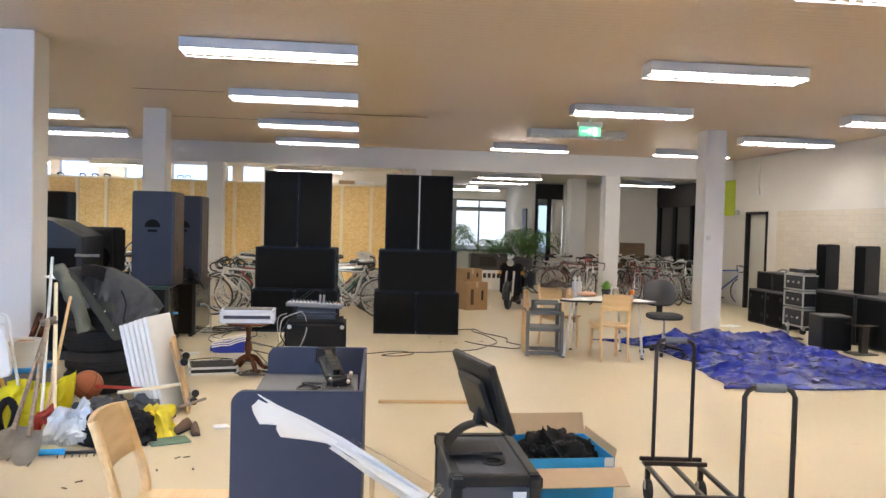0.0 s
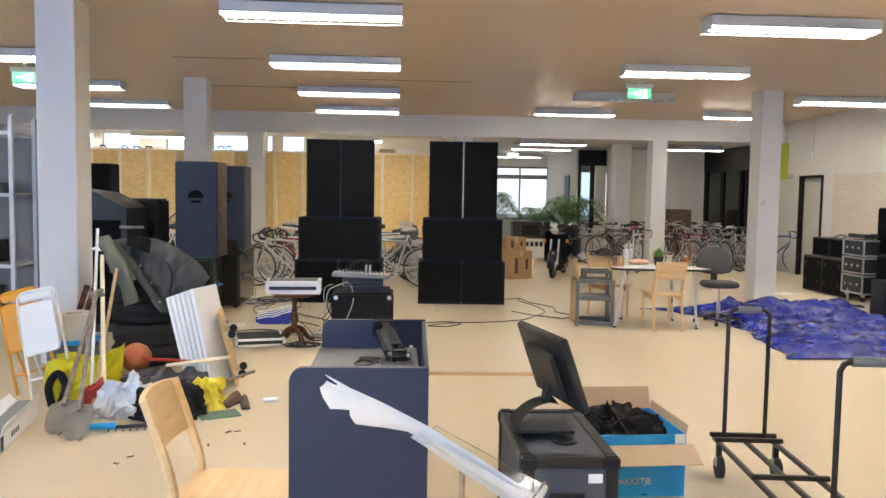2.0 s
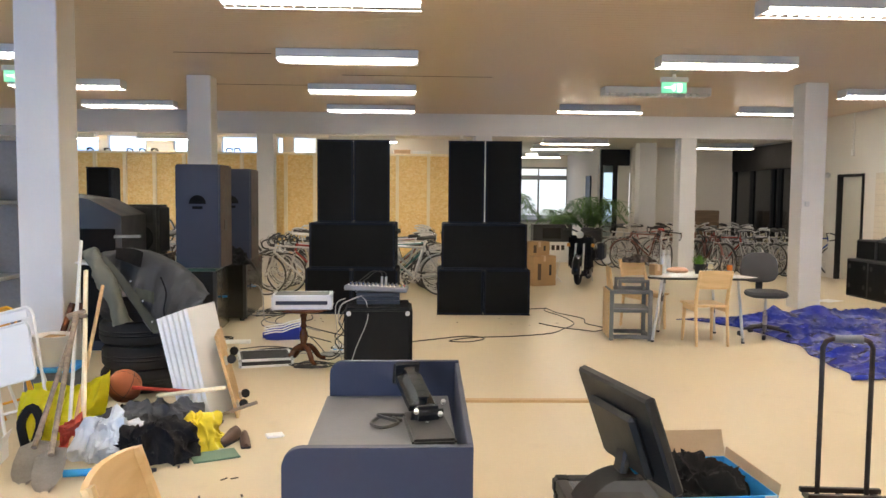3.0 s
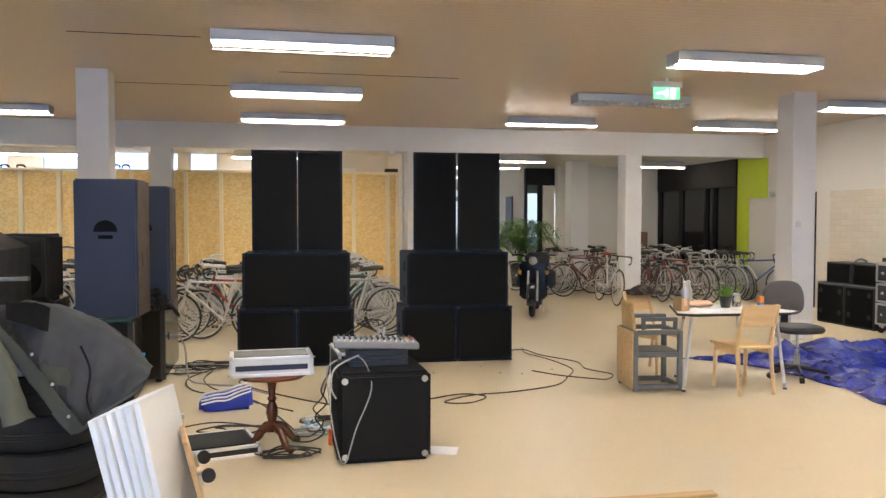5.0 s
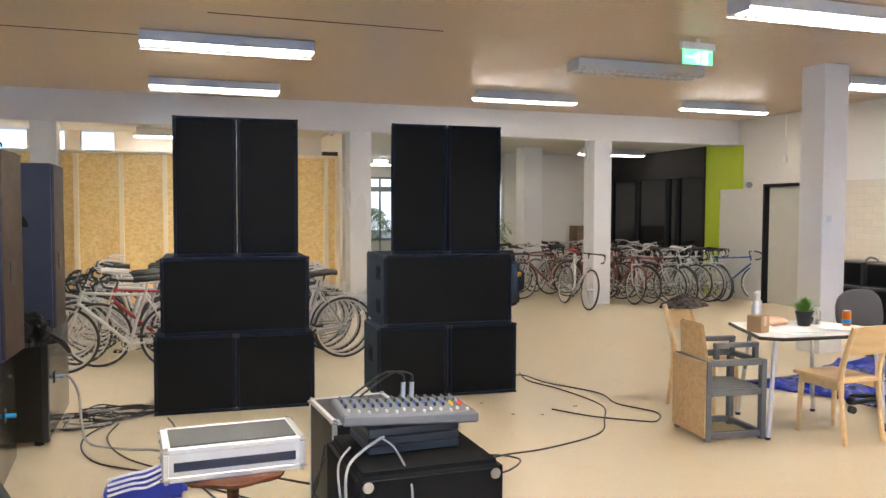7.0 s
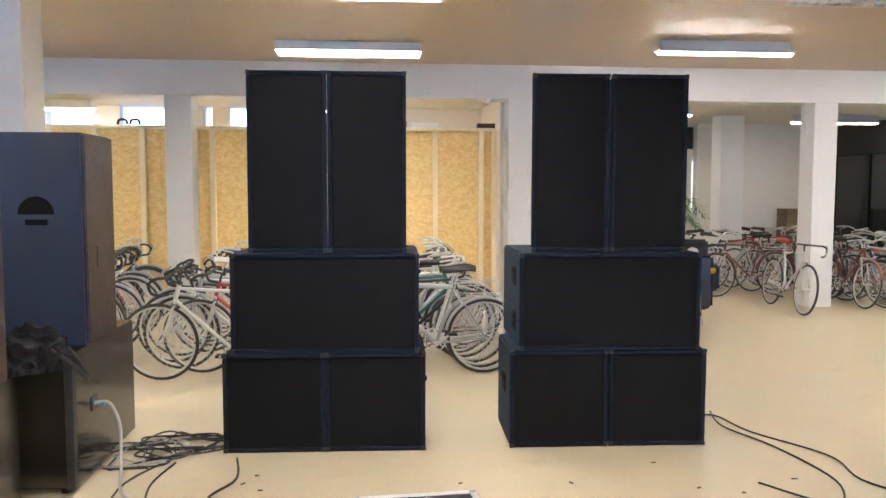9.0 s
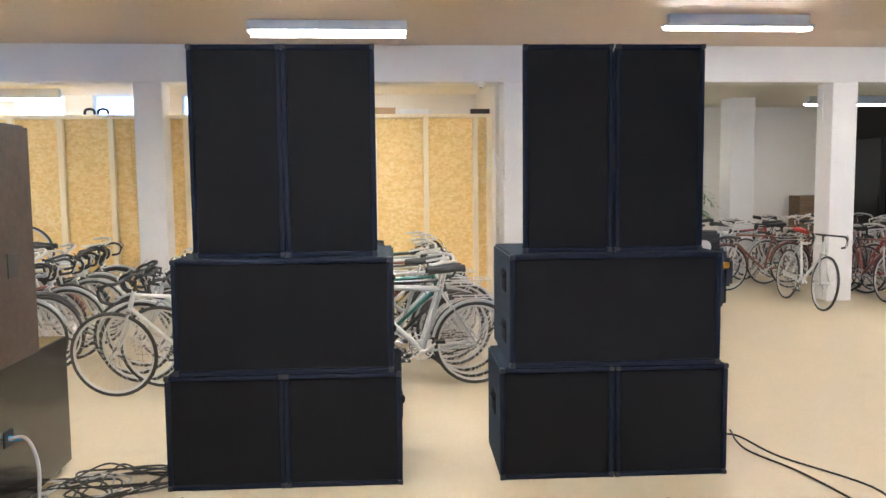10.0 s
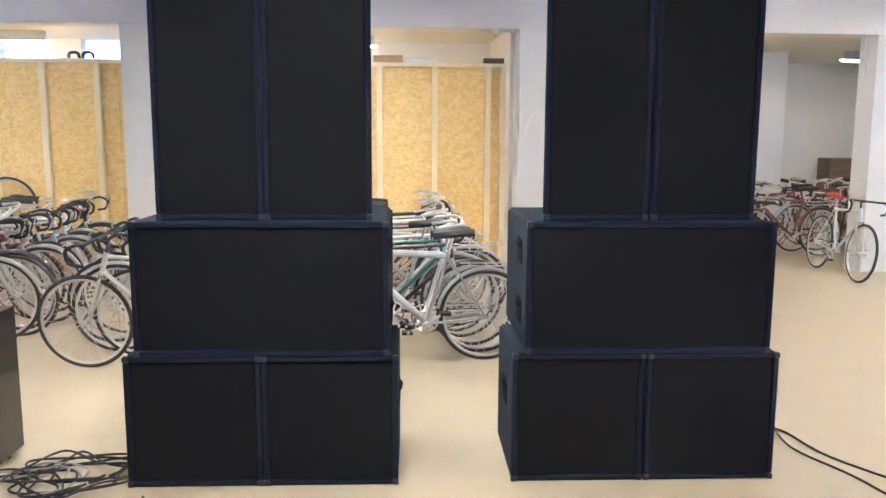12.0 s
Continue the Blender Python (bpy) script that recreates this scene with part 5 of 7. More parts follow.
tr = thing("trolley", pose(2.46, 4.32, 0, 0, 0, -5.7), "dark steel tube trolley frame with two upright handles", "trolley")
for yy, wdt, top_z in ((0.68, 0.115, 0.96), (-0.7, 0.11, 0.95)):
    pts = [(-wdt, yy, 0.2)] + [(-wdt, yy, top_z - 0.04)] + [(-wdt + 0.015, yy, top_z - 0.012), (-wdt + 0.04, yy, top_z), (wdt - 0.04, yy, top_z), (wdt - 0.015, yy, top_z - 0.012), (wdt, yy, top_z - 0.04), (wdt, yy, 0.2)]
    hd = part("handle_frame", tube(bmesh.new(), pts, 0.0125, 8), M_DARKSTEEL, tr, "", True)
    part("hand_grip", tube(bmesh.new(), [(-0.065, yy, top_z), (0.065, yy, top_z)], 0.02, 10), M_GREYPAD, hd, "grey foam grip", True)
for xx in (-0.16, 0.0, 0.16):
    part("long_rail", B(xx - 0.012, xx + 0.012, -0.75, 0.72, 0.185, 0.21, 0.003), M_DARKSTEEL, tr)
for yy in (-0.6, 0.0, 0.6, 0.7):
    part("cross_rail", B(-0.19, 0.19, yy - 0.012, yy + 0.012, 0.21, 0.235, 0.003), M_DARKSTEEL, tr)
for xx in (-0.16, 0.16):
    for yy in (-0.66, 0.62):
        part("leg", B(xx - 0.014, xx + 0.014, yy - 0.014, yy + 0.014, 0.12, 0.185), M_DARKSTEEL, tr)
        cf = part("caster_fork", B(xx - 0.02, xx + 0.02, yy - 0.03, yy + 0.012, 0.06, 0.12, 0.006), M_STEEL, tr)
        whl = part("caster", tube(bmesh.new(), [(xx - 0.016, yy - 0.02, 0.062), (xx + 0.016, yy - 0.02, 0.062)], 0.062, 20), M_RUBBER, cf, "", True)

ob = solid("wood_plank", B(-0.5, 0.68, -0.03, 0.03, 0, 0.022, 0.003), M_PLY, "short bare wooden plank lying on the floor", "plank", pose(1.3, 7.5, 0, 0, 0, -1))


# ---- amplifier island: pedestal table, cases, mixer, cables ----
pt = thing("pedestal_table", pose(-0.56, 8.98, 0), "small mahogany pedestal table with a turned column", "table")
bm = lathe(bmesh.new(), [(0, 0.5), (0.2, 0.5), (0.235, 0.51), (0.24, 0.525), (0.22, 0.535), (0, 0.535)], 32)
for v in bm.verts:
    a = math.atan2(v.co.y, v.co.x)
    k = 1 + 0.04 * math.cos(8 * a)
    v.co.x *= k
    v.co.y *= k
part("tabletop", bm, M_MAHOGANY, pt, "", True)
part("column", lathe(bmesh.new(), [(0, 0.12), (0.035, 0.12), (0.045, 0.15), (0.028, 0.17), (0.03, 0.2), (0.042, 0.25), (0.036, 0.3), (0.022, 0.33), (0.034, 0.35), (0.022, 0.37), (0.027, 0.43), (0.04, 0.48), (0.04, 0.5), (0, 0.5)], 20), M_MAHOGANY, pt, "", True)
for k in range(4):
    a = radians(35 + 90 * k)
    c, s = math.cos(a), math.sin(a)
    part("foot", tube(bmesh.new(), smooth_path([(0.02 * c, 0.02 * s, 0.16), (0.1 * c, 0.1 * s, 0.13), (0.17 * c, 0.17 * s, 0.04), (0.23 * c, 0.23 * s, 0.018)], 4), [0.03] * 4 + [0.026] * 4 + [0.02] * 4 + [0.018], 8), M_MAHOGANY, pt, "", True)


def flight_case(name, m, w, d, h, label, core):
    ob = thing(name, m, label, "case")
    part("body", B(-w / 2 + 0.004, w / 2 - 0.004, -d / 2 + 0.004, d / 2 - 0.004, 0.004, h - 0.004), core, ob)
    e = 0.022
    for sx in (-1, 1):
        for z in (0, h - e):
            part("edge", B(sx * w / 2 - (e if sx > 0 else 0), sx * w / 2 + (e if sx < 0 else 0), -d / 2 + e, d / 2 - e, z, z + e, 0.002), M_ALU, ob, "aluminium edge")
        for sy in (-1, 1):
            part("edge", B(sx * w / 2 - (e if sx > 0 else 0), sx * w / 2 + (e if sx < 0 else 0), sy * d / 2 - (e if sy > 0 else 0), sy * d / 2 + (e if sy < 0 else 0), e, h - e, 0.002), M_ALU, ob, "aluminium edge")
    for sy in (-1, 1):
        for z in (0, h - e):
            part("edge", B(-w / 2 + e, w / 2 - e, sy * d / 2 - (e if sy > 0 else 0), sy * d / 2 + (e if sy < 0 else 0), z, z + e, 0.002), M_ALU, ob, "aluminium edge")
    for sx in (-1, 1):
        for sy in (-1, 1):
            for z in (0.012, h - 0.012):
                part("ball_corner", B(-0.022, 0.022, -0.022, 0.022, -0.018, 0.018, 0.014, m=pose(sx * (w / 2 - 0.012), sy * (d / 2 - 0.012), z), seg=2), M_STEEL, ob, "steel ball corner", True)
    return ob


fc = flight_case("white_flight_case", pose(-0.565, 8.98, 0.537, 0, 0, 3), 0.56, 0.34, 0.135, "silver white flight case with dark centre stripe lying on the table", M_WHITE)
part("stripe", B(-0.24, 0.24, -0.175, -0.168, 0.045, 0.08), M_NAVY, fc, "dark stripe")
part("lid_inlay", B(-0.25, 0.25, -0.13, 0.13, 0.13, 0.1365), mat("grey case inlay", (0.08, 0.08, 0.075), 0.6), fc, "dark lid inlay")
flight_case("flight_case", pose(0.12, 9.55, 0, 0, 0, 4), 0.42, 0.5, 0.6, "black flight case with aluminium edges beside the amplifier", M_BLACK)

amp = thing("amplifier_cabinet", pose(0.17, 8.78, 0, 0, 0, 1), "black vinyl bass amplifier cabinet with steel corners", "amplifier")
part("body", B(-0.31, 0.31, -0.3, 0.3, 0.0, 0.6, 0.03, seg=3), mat("black amp vinyl", (0.006, 0.006, 0.006), 0.75, var=0.2, spec=0.2, bump=0.4, bscale=200), amp, "", True)
for sx in (-1, 1):
    for z in (0.05, 0.55):
        part("corner_screw", lathe(bmesh.new(), [(0, 0), (0.022, 0), (0.02, 0.006), (0, 0.008)], 14, pose(sx * 0.265, -0.301, z, 90)), M_STEEL, amp, "round steel screw cap", True)
am2 = thing("amplifier", pose(0.16, 8.86, 0.6, 0, 0, 2), "dark blue-grey rack amplifier under the mixing desk", "amplifier")
M_RACK = mat("dark slate enamel", (0.03, 0.038, 0.05), 0.4, var=0.15)
for k in range(3):
    part("unit", B(-0.2, 0.2, -0.15, 0.17, 0.003 + k * 0.037, 0.037 + k * 0.037, 0.004), M_RACK, am2)
mx = thing("mixing_desk", pose(0.15, 8.83, 0.722, -2, 2, -3), "grey audio mixing desk with knobs and faders", "mixing desk")
part("body", B(-0.29, 0.29, -0.17, 0.19, 0.0, 0.045, 0.008), mat("grey mixer steel", (0.17, 0.175, 0.18), 0.45, var=0.08), mx)
knob_cols = [M_GREYPAD, M_BLACK, mat("blue knob", (0.05, 0.15, 0.5), 0.4), mat("yellow knob", (0.7, 0.5, 0.05), 0.4), mat("red knob", (0.6, 0.04, 0.03), 0.4)]
km = [mesh_from(lathe(bmesh.new(), [(0, 0.015), (0.005, 0.015), (0.0075, 0), (0, 0)][::-1], 8), "knob", c) for c in knob_cols]
fm = mesh_from(B(-0.005, 0.005, -0.009, 0.009, 0, 0.012, 0.002), "fader", M_WHITE)
for i in range(14):
    for j in range(6):
        k = new("knob", km[(3, 4)[i - 12] if i > 11 and j > 3 else (0, 0, 1, 0, 2, 1)[j]])
        k.parent, k.location = mx, (-0.255 + i * 0.039, 0.16 - j * 0.035, 0.045)
    f = new("fader", fm)
    f.parent, f.location = mx, (-0.255 + i * 0.039, -0.1 - 0.02 * (i % 3), 0.045)
for xx in (0.03, 0.07):
    pl = part("jack_plug", tube(bmesh.new(), [(xx, 0.15, 0.045), (xx, 0.15, 0.12)], 0.011, 8), M_STEEL, mx, "", True)
    part("lead", tube(bmesh.new(), smooth_path([(xx, 0.15, 0.12), (xx - 0.01, 0.13, 0.16), (xx - 0.09, 0.12, 0.17), (xx - 0.18, 0.16, 0.1), (xx - 0.24, 0.17, 0.05)], 4), 0.005, 6), M_CABLE, pl, "", True)
cable("cable", [(-0.13, 8.62, 0.67), (-0.2, 8.5, 0.64), (-0.2, 8.44, 0.5), (-0.16, 8.44, 0.2), (-0.1, 8.42, 0.03), (-0.02, 8.44, 0.25), (0.08, 8.45, 0.5), (0.06, 8.6, 0.64), (0.0, 8.66, 0.69)], 0.0045, M_CABLEGREY, "grey signal cable hanging over the amplifier cabinet")
cable("cable", [(0.02, 8.66, 0.69), (-0.08, 8.6, 0.66), (-0.16, 8.52, 0.62), (-0.18, 8.45, 0.52), (-0.15, 8.44, 0.45)], 0.006, M_CABLEGREY, "grey signal cable hanging over the amplifier cabinet")

# blue bag with white stripes
bg = thing("blue_bag", pose(-0.95, 10.22, 0, 0, 0, 4), "blue plastic bag with white stripes lying on the floor", "bag")
bm = B(-0.21, 0.21, -0.1, 0.1, 0.0, 0.17, 0.03, seg=3)
bmesh.ops.subdivide_edges(bm, edges=bm.edges, cuts=3, use_grid_fill=True)
for v in bm.verts:
    v.co += 0.02 * noise.noise_vector(v.co * 9)
    v.co.z = max(0, v.co.z * (0.85 + 0.25 * v.co.x / 0.2))
M_BAGBLUE = mat("royal blue plastic", (0.02, 0.045, 0.42), 0.4, var=0.15, scale=12)
part("bag_body", bm, M_BAGBLUE, bg, "", True)
for k in range(4):
    part("stripe", tube(bmesh.new(), smooth_path([(-0.2, -0.112 + 0.012 * k, 0.075 + 0.025 * k), (-0.08, -0.118 + 0.014 * k, 0.1 + 0.024 * k), (0.0, -0.118 + 0.016 * k, 0.1 + 0.026 * k), (0.09, -0.118 + 0.02 * k, 0.135 + 0.024 * k), (0.2, -0.112 + 0.03 * k, 0.165 + 0.02 * k)], 4), 0.0075, 6), M_PAPER, bg, "white stripe", True)
cable("cable", [(-0.16, 8.98, 0.52), (-0.22, 8.95, 0.4), (-0.18, 8.98, 0.3), (-0.26, 9.0, 0.2), (-0.2, 8.95, 0.1), (-0.3, 9.02, 0.02), (-0.42, 9.1, 0.01)], 0.006, None, "black cable hanging beside the amplifier cabinet")
cable("cable", [(-0.15, 9.06, 0.56), (-0.2, 9.06, 0.34), (-0.27, 9.08, 0.24), (-0.2, 9.05, 0.16), (-0.26, 9.08, 0.06), (-0.36, 9.2, 0.01), (-0.6, 9.5, 0.008), (-1.0, 9.75, 0.008), (-1.3, 9.6, 0.008)], 0.0055, None, "black cable hanging beside the amplifier cabinet")
cable("cable", [(-0.4, 9.4, 0.01), (-0.7, 10.4, 0.008), (-1.1, 11.0, 0.008), (-1.25, 11.5, 0.008), (-1.2, 11.9, 0.01)], 0.006, None, "black cable running over the floor to the stack")
fl = flight_case("open_case_tray", pose(-0.93, 8.98, 0, 0, 0, 14), 0.5, 0.46, 0.08, "shallow flight case tray with black foam lying on the floor", M_BLACK)
part("foam", B(-0.21, 0.21, -0.19, 0.19, 0.076, 0.083), M_RUBBER, fl, "black foam inlay")
ps = thing("power_strip", pose(-0.2, 9.35, 0, 0, 0, -25), "blue and white power strip on the floor", "power strip")
part("body", B(-0.16, 0.16, -0.03, 0.03, 0, 0.045, 0.008), M_WHITE, ps)
for k in range(4):
    part("socket", disc((-0.11 + 0.07 * k, 0, 0.042), (0, 0, 1), 0.024, 0.006), M_BLUECARD, ps)
solid("power_plug", B(-0.06, 0.06, -0.035, 0.035, 0, 0.06, 0.02, seg=2), M_WHITE, "white power adapter on the floor among cables", "adapter", pose(-0.28, 9.6, 0, 0, 0, 20), True)
solid("connector", tube(bmesh.new(), [(0, 0, 0.03), (0.0, 0.0, 0.14)], 0.03, 12), mat("orange plastic", (0.75, 0.16, 0.03), 0.4), "orange round power connector standing on the floor", "connector", pose(-0.14, 8.98, -0.03), True)
solid("power_strip", B(-0.14, 0.14, -0.025, 0.025, 0, 0.04, 0.006), M_WHITE, "white power strip lying on the floor", "power strip", pose(-1.4, 9.95, 0, 0, 0, 4))
solid("paper_sheet", B(-0.1, 0.1, -0.07, 0.07, 0, 0.012, 0.003), M_PAPER, "crumpled white paper beside the amplifier cabinet", "paper", pose(0.6, 8.66, 0, 3, 0, -20))


def tangle(cx, cy, rx, ry, turns, seed, material=None, label="tangle of black cables on the floor"):
    r = random.Random(seed)
    pts = []
    for k in range(turns * 7):
        a = 2 * math.pi * k / 7 + r.uniform(-0.2, 0.2)
        q = r.uniform(0.35, 1.1)
        pts.append((cx + rx * q * math.cos(a) + r.uniform(-0.04, 0.04), cy + ry * q * math.sin(a), 0.008 + 0.012 * r.random() + 0.004 * (k // 7)))
    return cable("cable", pts, 0.006, material, label)


tangle(-0.45, 8.78, 0.2, 0.15, 4, 1)
tangle(-0.15, 9.5, 0.22, 0.25, 5, 2)
tangle(-0.3, 9.3, 0.15, 0.12, 3, 3, M_CABLEGREY, "tangle of grey cables on the floor")
tangle(-1.22, 12.2, 0.36, 0.26, 6, 4)
tangle(-1.5, 12.05, 0.32, 0.3, 3, 21)
tangle(-1.42, 12.05, 0.3, 0.26, 3, 5, M_CABLEGREY, "tangle of grey cables on the floor")
tangle(-1.75, 10.1, 0.28, 0.2, 6, 6)
tangle(-0.85, 9.5, 0.25, 0.15, 2, 12)
cable("cable", [(2.05, 12.5, 0.01), (2.2, 12.55, 0.01), (2.42, 12.6, 0.008), (2.5, 12.2, 0.008), (2.75, 11.7, 0.008), (2.7, 11.3, 0.008), (2.85, 10.95, 0.008), (2.7, 10.72, 0.008), (2.55, 10.78, 0.01), (2.3, 11.0, 0.008), (2.1, 11.3, 0.008)], 0.006, None, "black cable snaking over the floor from the stack")
cable("cable", [(2.42, 12.66, 0.02), (2.35, 12.3, 0.02), (2.5, 11.9, 0.008), (2.55, 11.3, 0.008), (2.35, 10.9, 0.008), (2.1, 10.55, 0.008), (1.6, 10.35, 0.008), (1.25, 10.3, 0.008), (1.05, 10.2, 0.01), (0.9, 10.05, 0.01), (1.1, 9.95, 0.02), (1.3, 10.15, 0.02), (1.1, 10.3, 0.02), (0.7, 10.15, 0.008), (0.3, 9.9, 0.008)], 0.006, None, "black cable snaking over the floor to the amplifier")
cable("cable", [(-0.85, 11.95, 0.01), (-0.8, 11.6, 0.008), (-0.9, 11.3, 0.008), (-0.7, 10.9, 0.008), (-0.3, 10.4, 0.008), (0.0, 10.1, 0.008)], 0.007, None, "black cable running over the floor to the stack")
cable("cable", [(-1.6, 11.75, 0.42), (-1.52, 11.75, 0.42), (-1.45, 11.7, 0.3), (-1.42, 11.6, 0.1), (-1.35, 11.4, 0.01), (-1.1, 11.2, 0.008), (-0.9, 11.1, 0.008), (-0.6, 10.7, 0.008)], 0.009, M_CABLEGREY, "grey speaker cable plugged into the black cabinet")
cable("cable", [(-1.1, 12.2, 0.01), (-1.4, 11.6, 0.008), (-1.3, 11.0, 0.008), (-0.9, 10.6, 0.008), (-0.4, 10.0, 0.008)], 0.006, None, "black cable running over the floor")
cable("cable", [(-1.2, 9.2, 0.008), (-0.9, 9.4, 0.008), (-0.6, 9.38, 0.008), (-0.3, 9.4, 0.008)], 0.005, M_CABLEGREY, "grey cable running over the floor")

# ---- speakers on cabinets by the column ----


def black_cabinet(m, w, d, h, label):
    ob = thing("cabinet", m, label, "cabinet")
    part("body", B(-w / 2, w / 2, 0, d, 0.04, h, 0.005), M_BLACKGLOSS, ob)
    for sx in (-1, 1):
        part("corner_post", B(sx * (w / 2 - 0.02) - 0.022, sx * (w / 2 - 0.02) + 0.022, -0.004, 0.05, 0.03, h + 0.002, 0.004), M_BLACK, ob)
        for yy in (0.07, d - 0.07):
            part("foot", disc((sx * (w / 2 - 0.07), yy, 0), (0, 0, 1), 0.03, 0.04), M_RUBBER, ob)
    so = part("socket_plate", B(w / 2, w / 2 + 0.006, 0.27, 0.36, 0.38, 0.46, 0.003), M_BLACK, ob, "black socket plate")
    part("plug", tube(bmesh.new(), [(w / 2 + 0.006, 0.31, 0.42), (w / 2 + 0.06, 0.31, 0.42)], 0.013, 8), M_BLUECARD, so, "blue plug")
    return ob


black_cabinet(pose(-1.94, 11.45, 0), 0.66, 1.08, 0.77, "tall glossy black equipment cabinet with a loudspeaker on it")
black_cabinet(pose(-2.02, 10.32, 0, 0, 0, 3), 0.62, 0.8, 0.74, "black equipment cabinet with a green case on it")
solid("green_case", B(-0.3, 0.3, -0.02, 0.6, 0, 0.035, 0.008), mat("dark green enamel", (0.01, 0.05, 0.04), 0.35), "flat dark green case under the navy loudspeaker", "case", pose(-2.02, 10.34, 0.742, 0, 0, 3))


def navy_speaker(m, label):
    ob = thing("navy_loudspeaker", m, label, "loudspeaker", "navy loudspeakers")
    w, d, h = 0.5, 0.46, 1.16
    part("body", B(-w / 2, w / 2, 0, d, 0, h, 0.014, seg=2), M_NAVYSPK, ob, "", True)
    part("side_panel", B(w / 2 - 0.002, w / 2 + 0.006, 0.02, d - 0.01, 0.01, h - 0.01, 0.002), M_BROWNSIDE, ob, "worn brown side panel")
    b = bmesh.new()
    pts = [(0.095 * math.cos(a), 0.115 * math.sin(a)) for a in [math.pi * k / 12 for k in range(13)]]
    f = [b.verts.new((x, -0.004, 0.72 + z * 0.85)) for x, z in pts]
    k2 = [b.verts.new((x, 0.01, 0.72 + z * 0.85)) for x, z in pts]
    b.faces.new(f[::-1])
    for i in range(len(pts)):
        b.faces.new((f[i], f[(i + 1) % len(pts)], k2[(i + 1) % len(pts)], k2[i]))
    bmesh.ops.recalc_face_normals(b, faces=b.faces)
    horn = part("port", b, M_GRILLE, ob, "black half-round port")
    part("port_slot", B(-0.065, 0.065, -0.004, 0.01, 0.655, 0.7, 0.02, seg=2), M_GRILLE, horn)
    part("handle", B(w / 2 + 0.006, w / 2 + 0.012, 0.15, 0.26, 0.42, 0.54, 0.004), M_BLACK, ob, "black recessed handle")
    return ob


navy_speaker(pose(-1.915, 10.34, 0.78, 0, 0, -3), "tall navy painted loudspeaker with a half-round port")
navy_speaker(pose(-1.83, 11.62, 0.772, 0, 0, -1), "tall navy painted loudspeaker on the glossy black cabinet")
hb = thing("crash_helmet_bag", pose(-1.72, 11.2, 0.745, 0, 0, 20), "black shoulder bag lying on the cabinet", "bag")
bm = cloth(bmesh.new(), 0.2, 0.16, 0.2, 18, 0.05, 6)
part("bag_body", bm, M_BLACKCLOTH, hb, "", True)
part("strap", tube(bmesh.new(), smooth_path([(0.1, -0.1, 0.1), (0.2, -0.16, 0.03), (0.26, -0.1, -0.06), (0.24, 0.0, -0.02), (0.16, 0.06, 0.1)], 4), 0.012, 6), M_BLACK, hb, "", True)

# black loudspeakers beside the first column
big = thing("subwoofer", pose(-2.9, 9.55, 0, 0, 0, 3), "large black wedge-topped bass bin", "loudspeaker")
b = bmesh.new()
prof = [(-0.42, 0.0), (0.42, 0.0), (0.42, 1.38), (0.1, 1.55), (-0.42, 1.62)]
f, k2 = [b.verts.new((x, 0, z)) for x, z in prof], [b.verts.new((x, 0.9, z)) for x, z in prof]
b.faces.new(f)
b.faces.new(k2[::-1])
for i in range(5):
    b.faces.new((f[i], k2[i], k2[(i + 1) % 5], f[(i + 1) % 5]))
bmesh.ops.recalc_face_normals(b, faces=b.faces)
part("body", b, M_BLACK, big)
part("grille", B(-0.36, 0.36, -0.012, 0.0, 0.1, 1.25, 0.005), M_GRILLE, big)
part("shelf_edge", B(0.36, 0.62, -0.06, 0.0, 1.16, 1.19, 0.004), M_GREYPAD, big)
stn = black_cabinet(pose(-2.58, 10.48, 0, 0, 0, 0), 0.45, 0.5, 0.92, "narrow black cabinet carrying a small loudspeaker")
pa = thing("pa_loudspeaker", pose(-2.6, 10.5, 0.922, 0, 0, -6), "black moulded loudspeaker with a horn above a round woofer", "loudspeaker")
part("body", B(-0.21, 0.21, 0, 0.34, 0, 0.56, 0.03, seg=3), M_BLACK, pa, "", True)
part("horn", B(-0.15, 0.15, -0.012, 0.01, 0.36, 0.5, 0.03, seg=2), M_RUBBER, pa, "", True)
part("horn_throat", B(-0.05, 0.05, -0.016, 0.0, 0.4, 0.46, 0.006), M_GREYPAD, pa)
part("woofer_grille", lathe(bmesh.new(), [(0, 0.012), (0.13, 0.012), (0.15, 0.0), (0, 0)], 24, pose(0, 0.0, 0.18, 90)), M_GRILLE, pa, "", True)
tl = cabinet("black_loudspeaker", 0.34, 0.4, 0.95, "tall plain black loudspeaker standing on another", [], "")
tl.matrix_world = pose(-4.02, 13.0, 1.03)
tl2 = cabinet("bass_bin", 0.9, 0.7, 1.03, "large black bass bin carrying a tall loudspeaker", [], "")
tl2.matrix_world = pose(-4.0, 12.9, 0)

# steel shelf rack with equipment
rk = thing("shelf_rack", pose(-3.25, 8.6, 0), "light grey steel shelf rack with audio gear", "shelf")
M_GREYSTEEL = mat("light grey shelf steel", (0.5, 0.52, 0.54), 0.45, 0.2, var=0.08)
for xx in (-1.2, 0.0):
    for yy in (0.0, 0.5):
        part("upright", B(xx - 0.02, xx + 0.02, yy - 0.02, yy + 0.02, 0, 2.3, 0.003), M_GREYSTEEL, rk)
for zz in (0.25, 0.8, 1.5, 2.1):
    part("shelf", B(-1.18, -0.02, -0.018, 0.518, zz, zz + 0.035, 0.003), M_GREYSTEEL, rk)
part("back_board", B(-1.18, -0.02, 0.522, 0.534, 0.25, 2.25), mat("grey particle board", (0.26, 0.24, 0.22), 0.8, var=0.2, scale=30), rk, "grey particle board back")
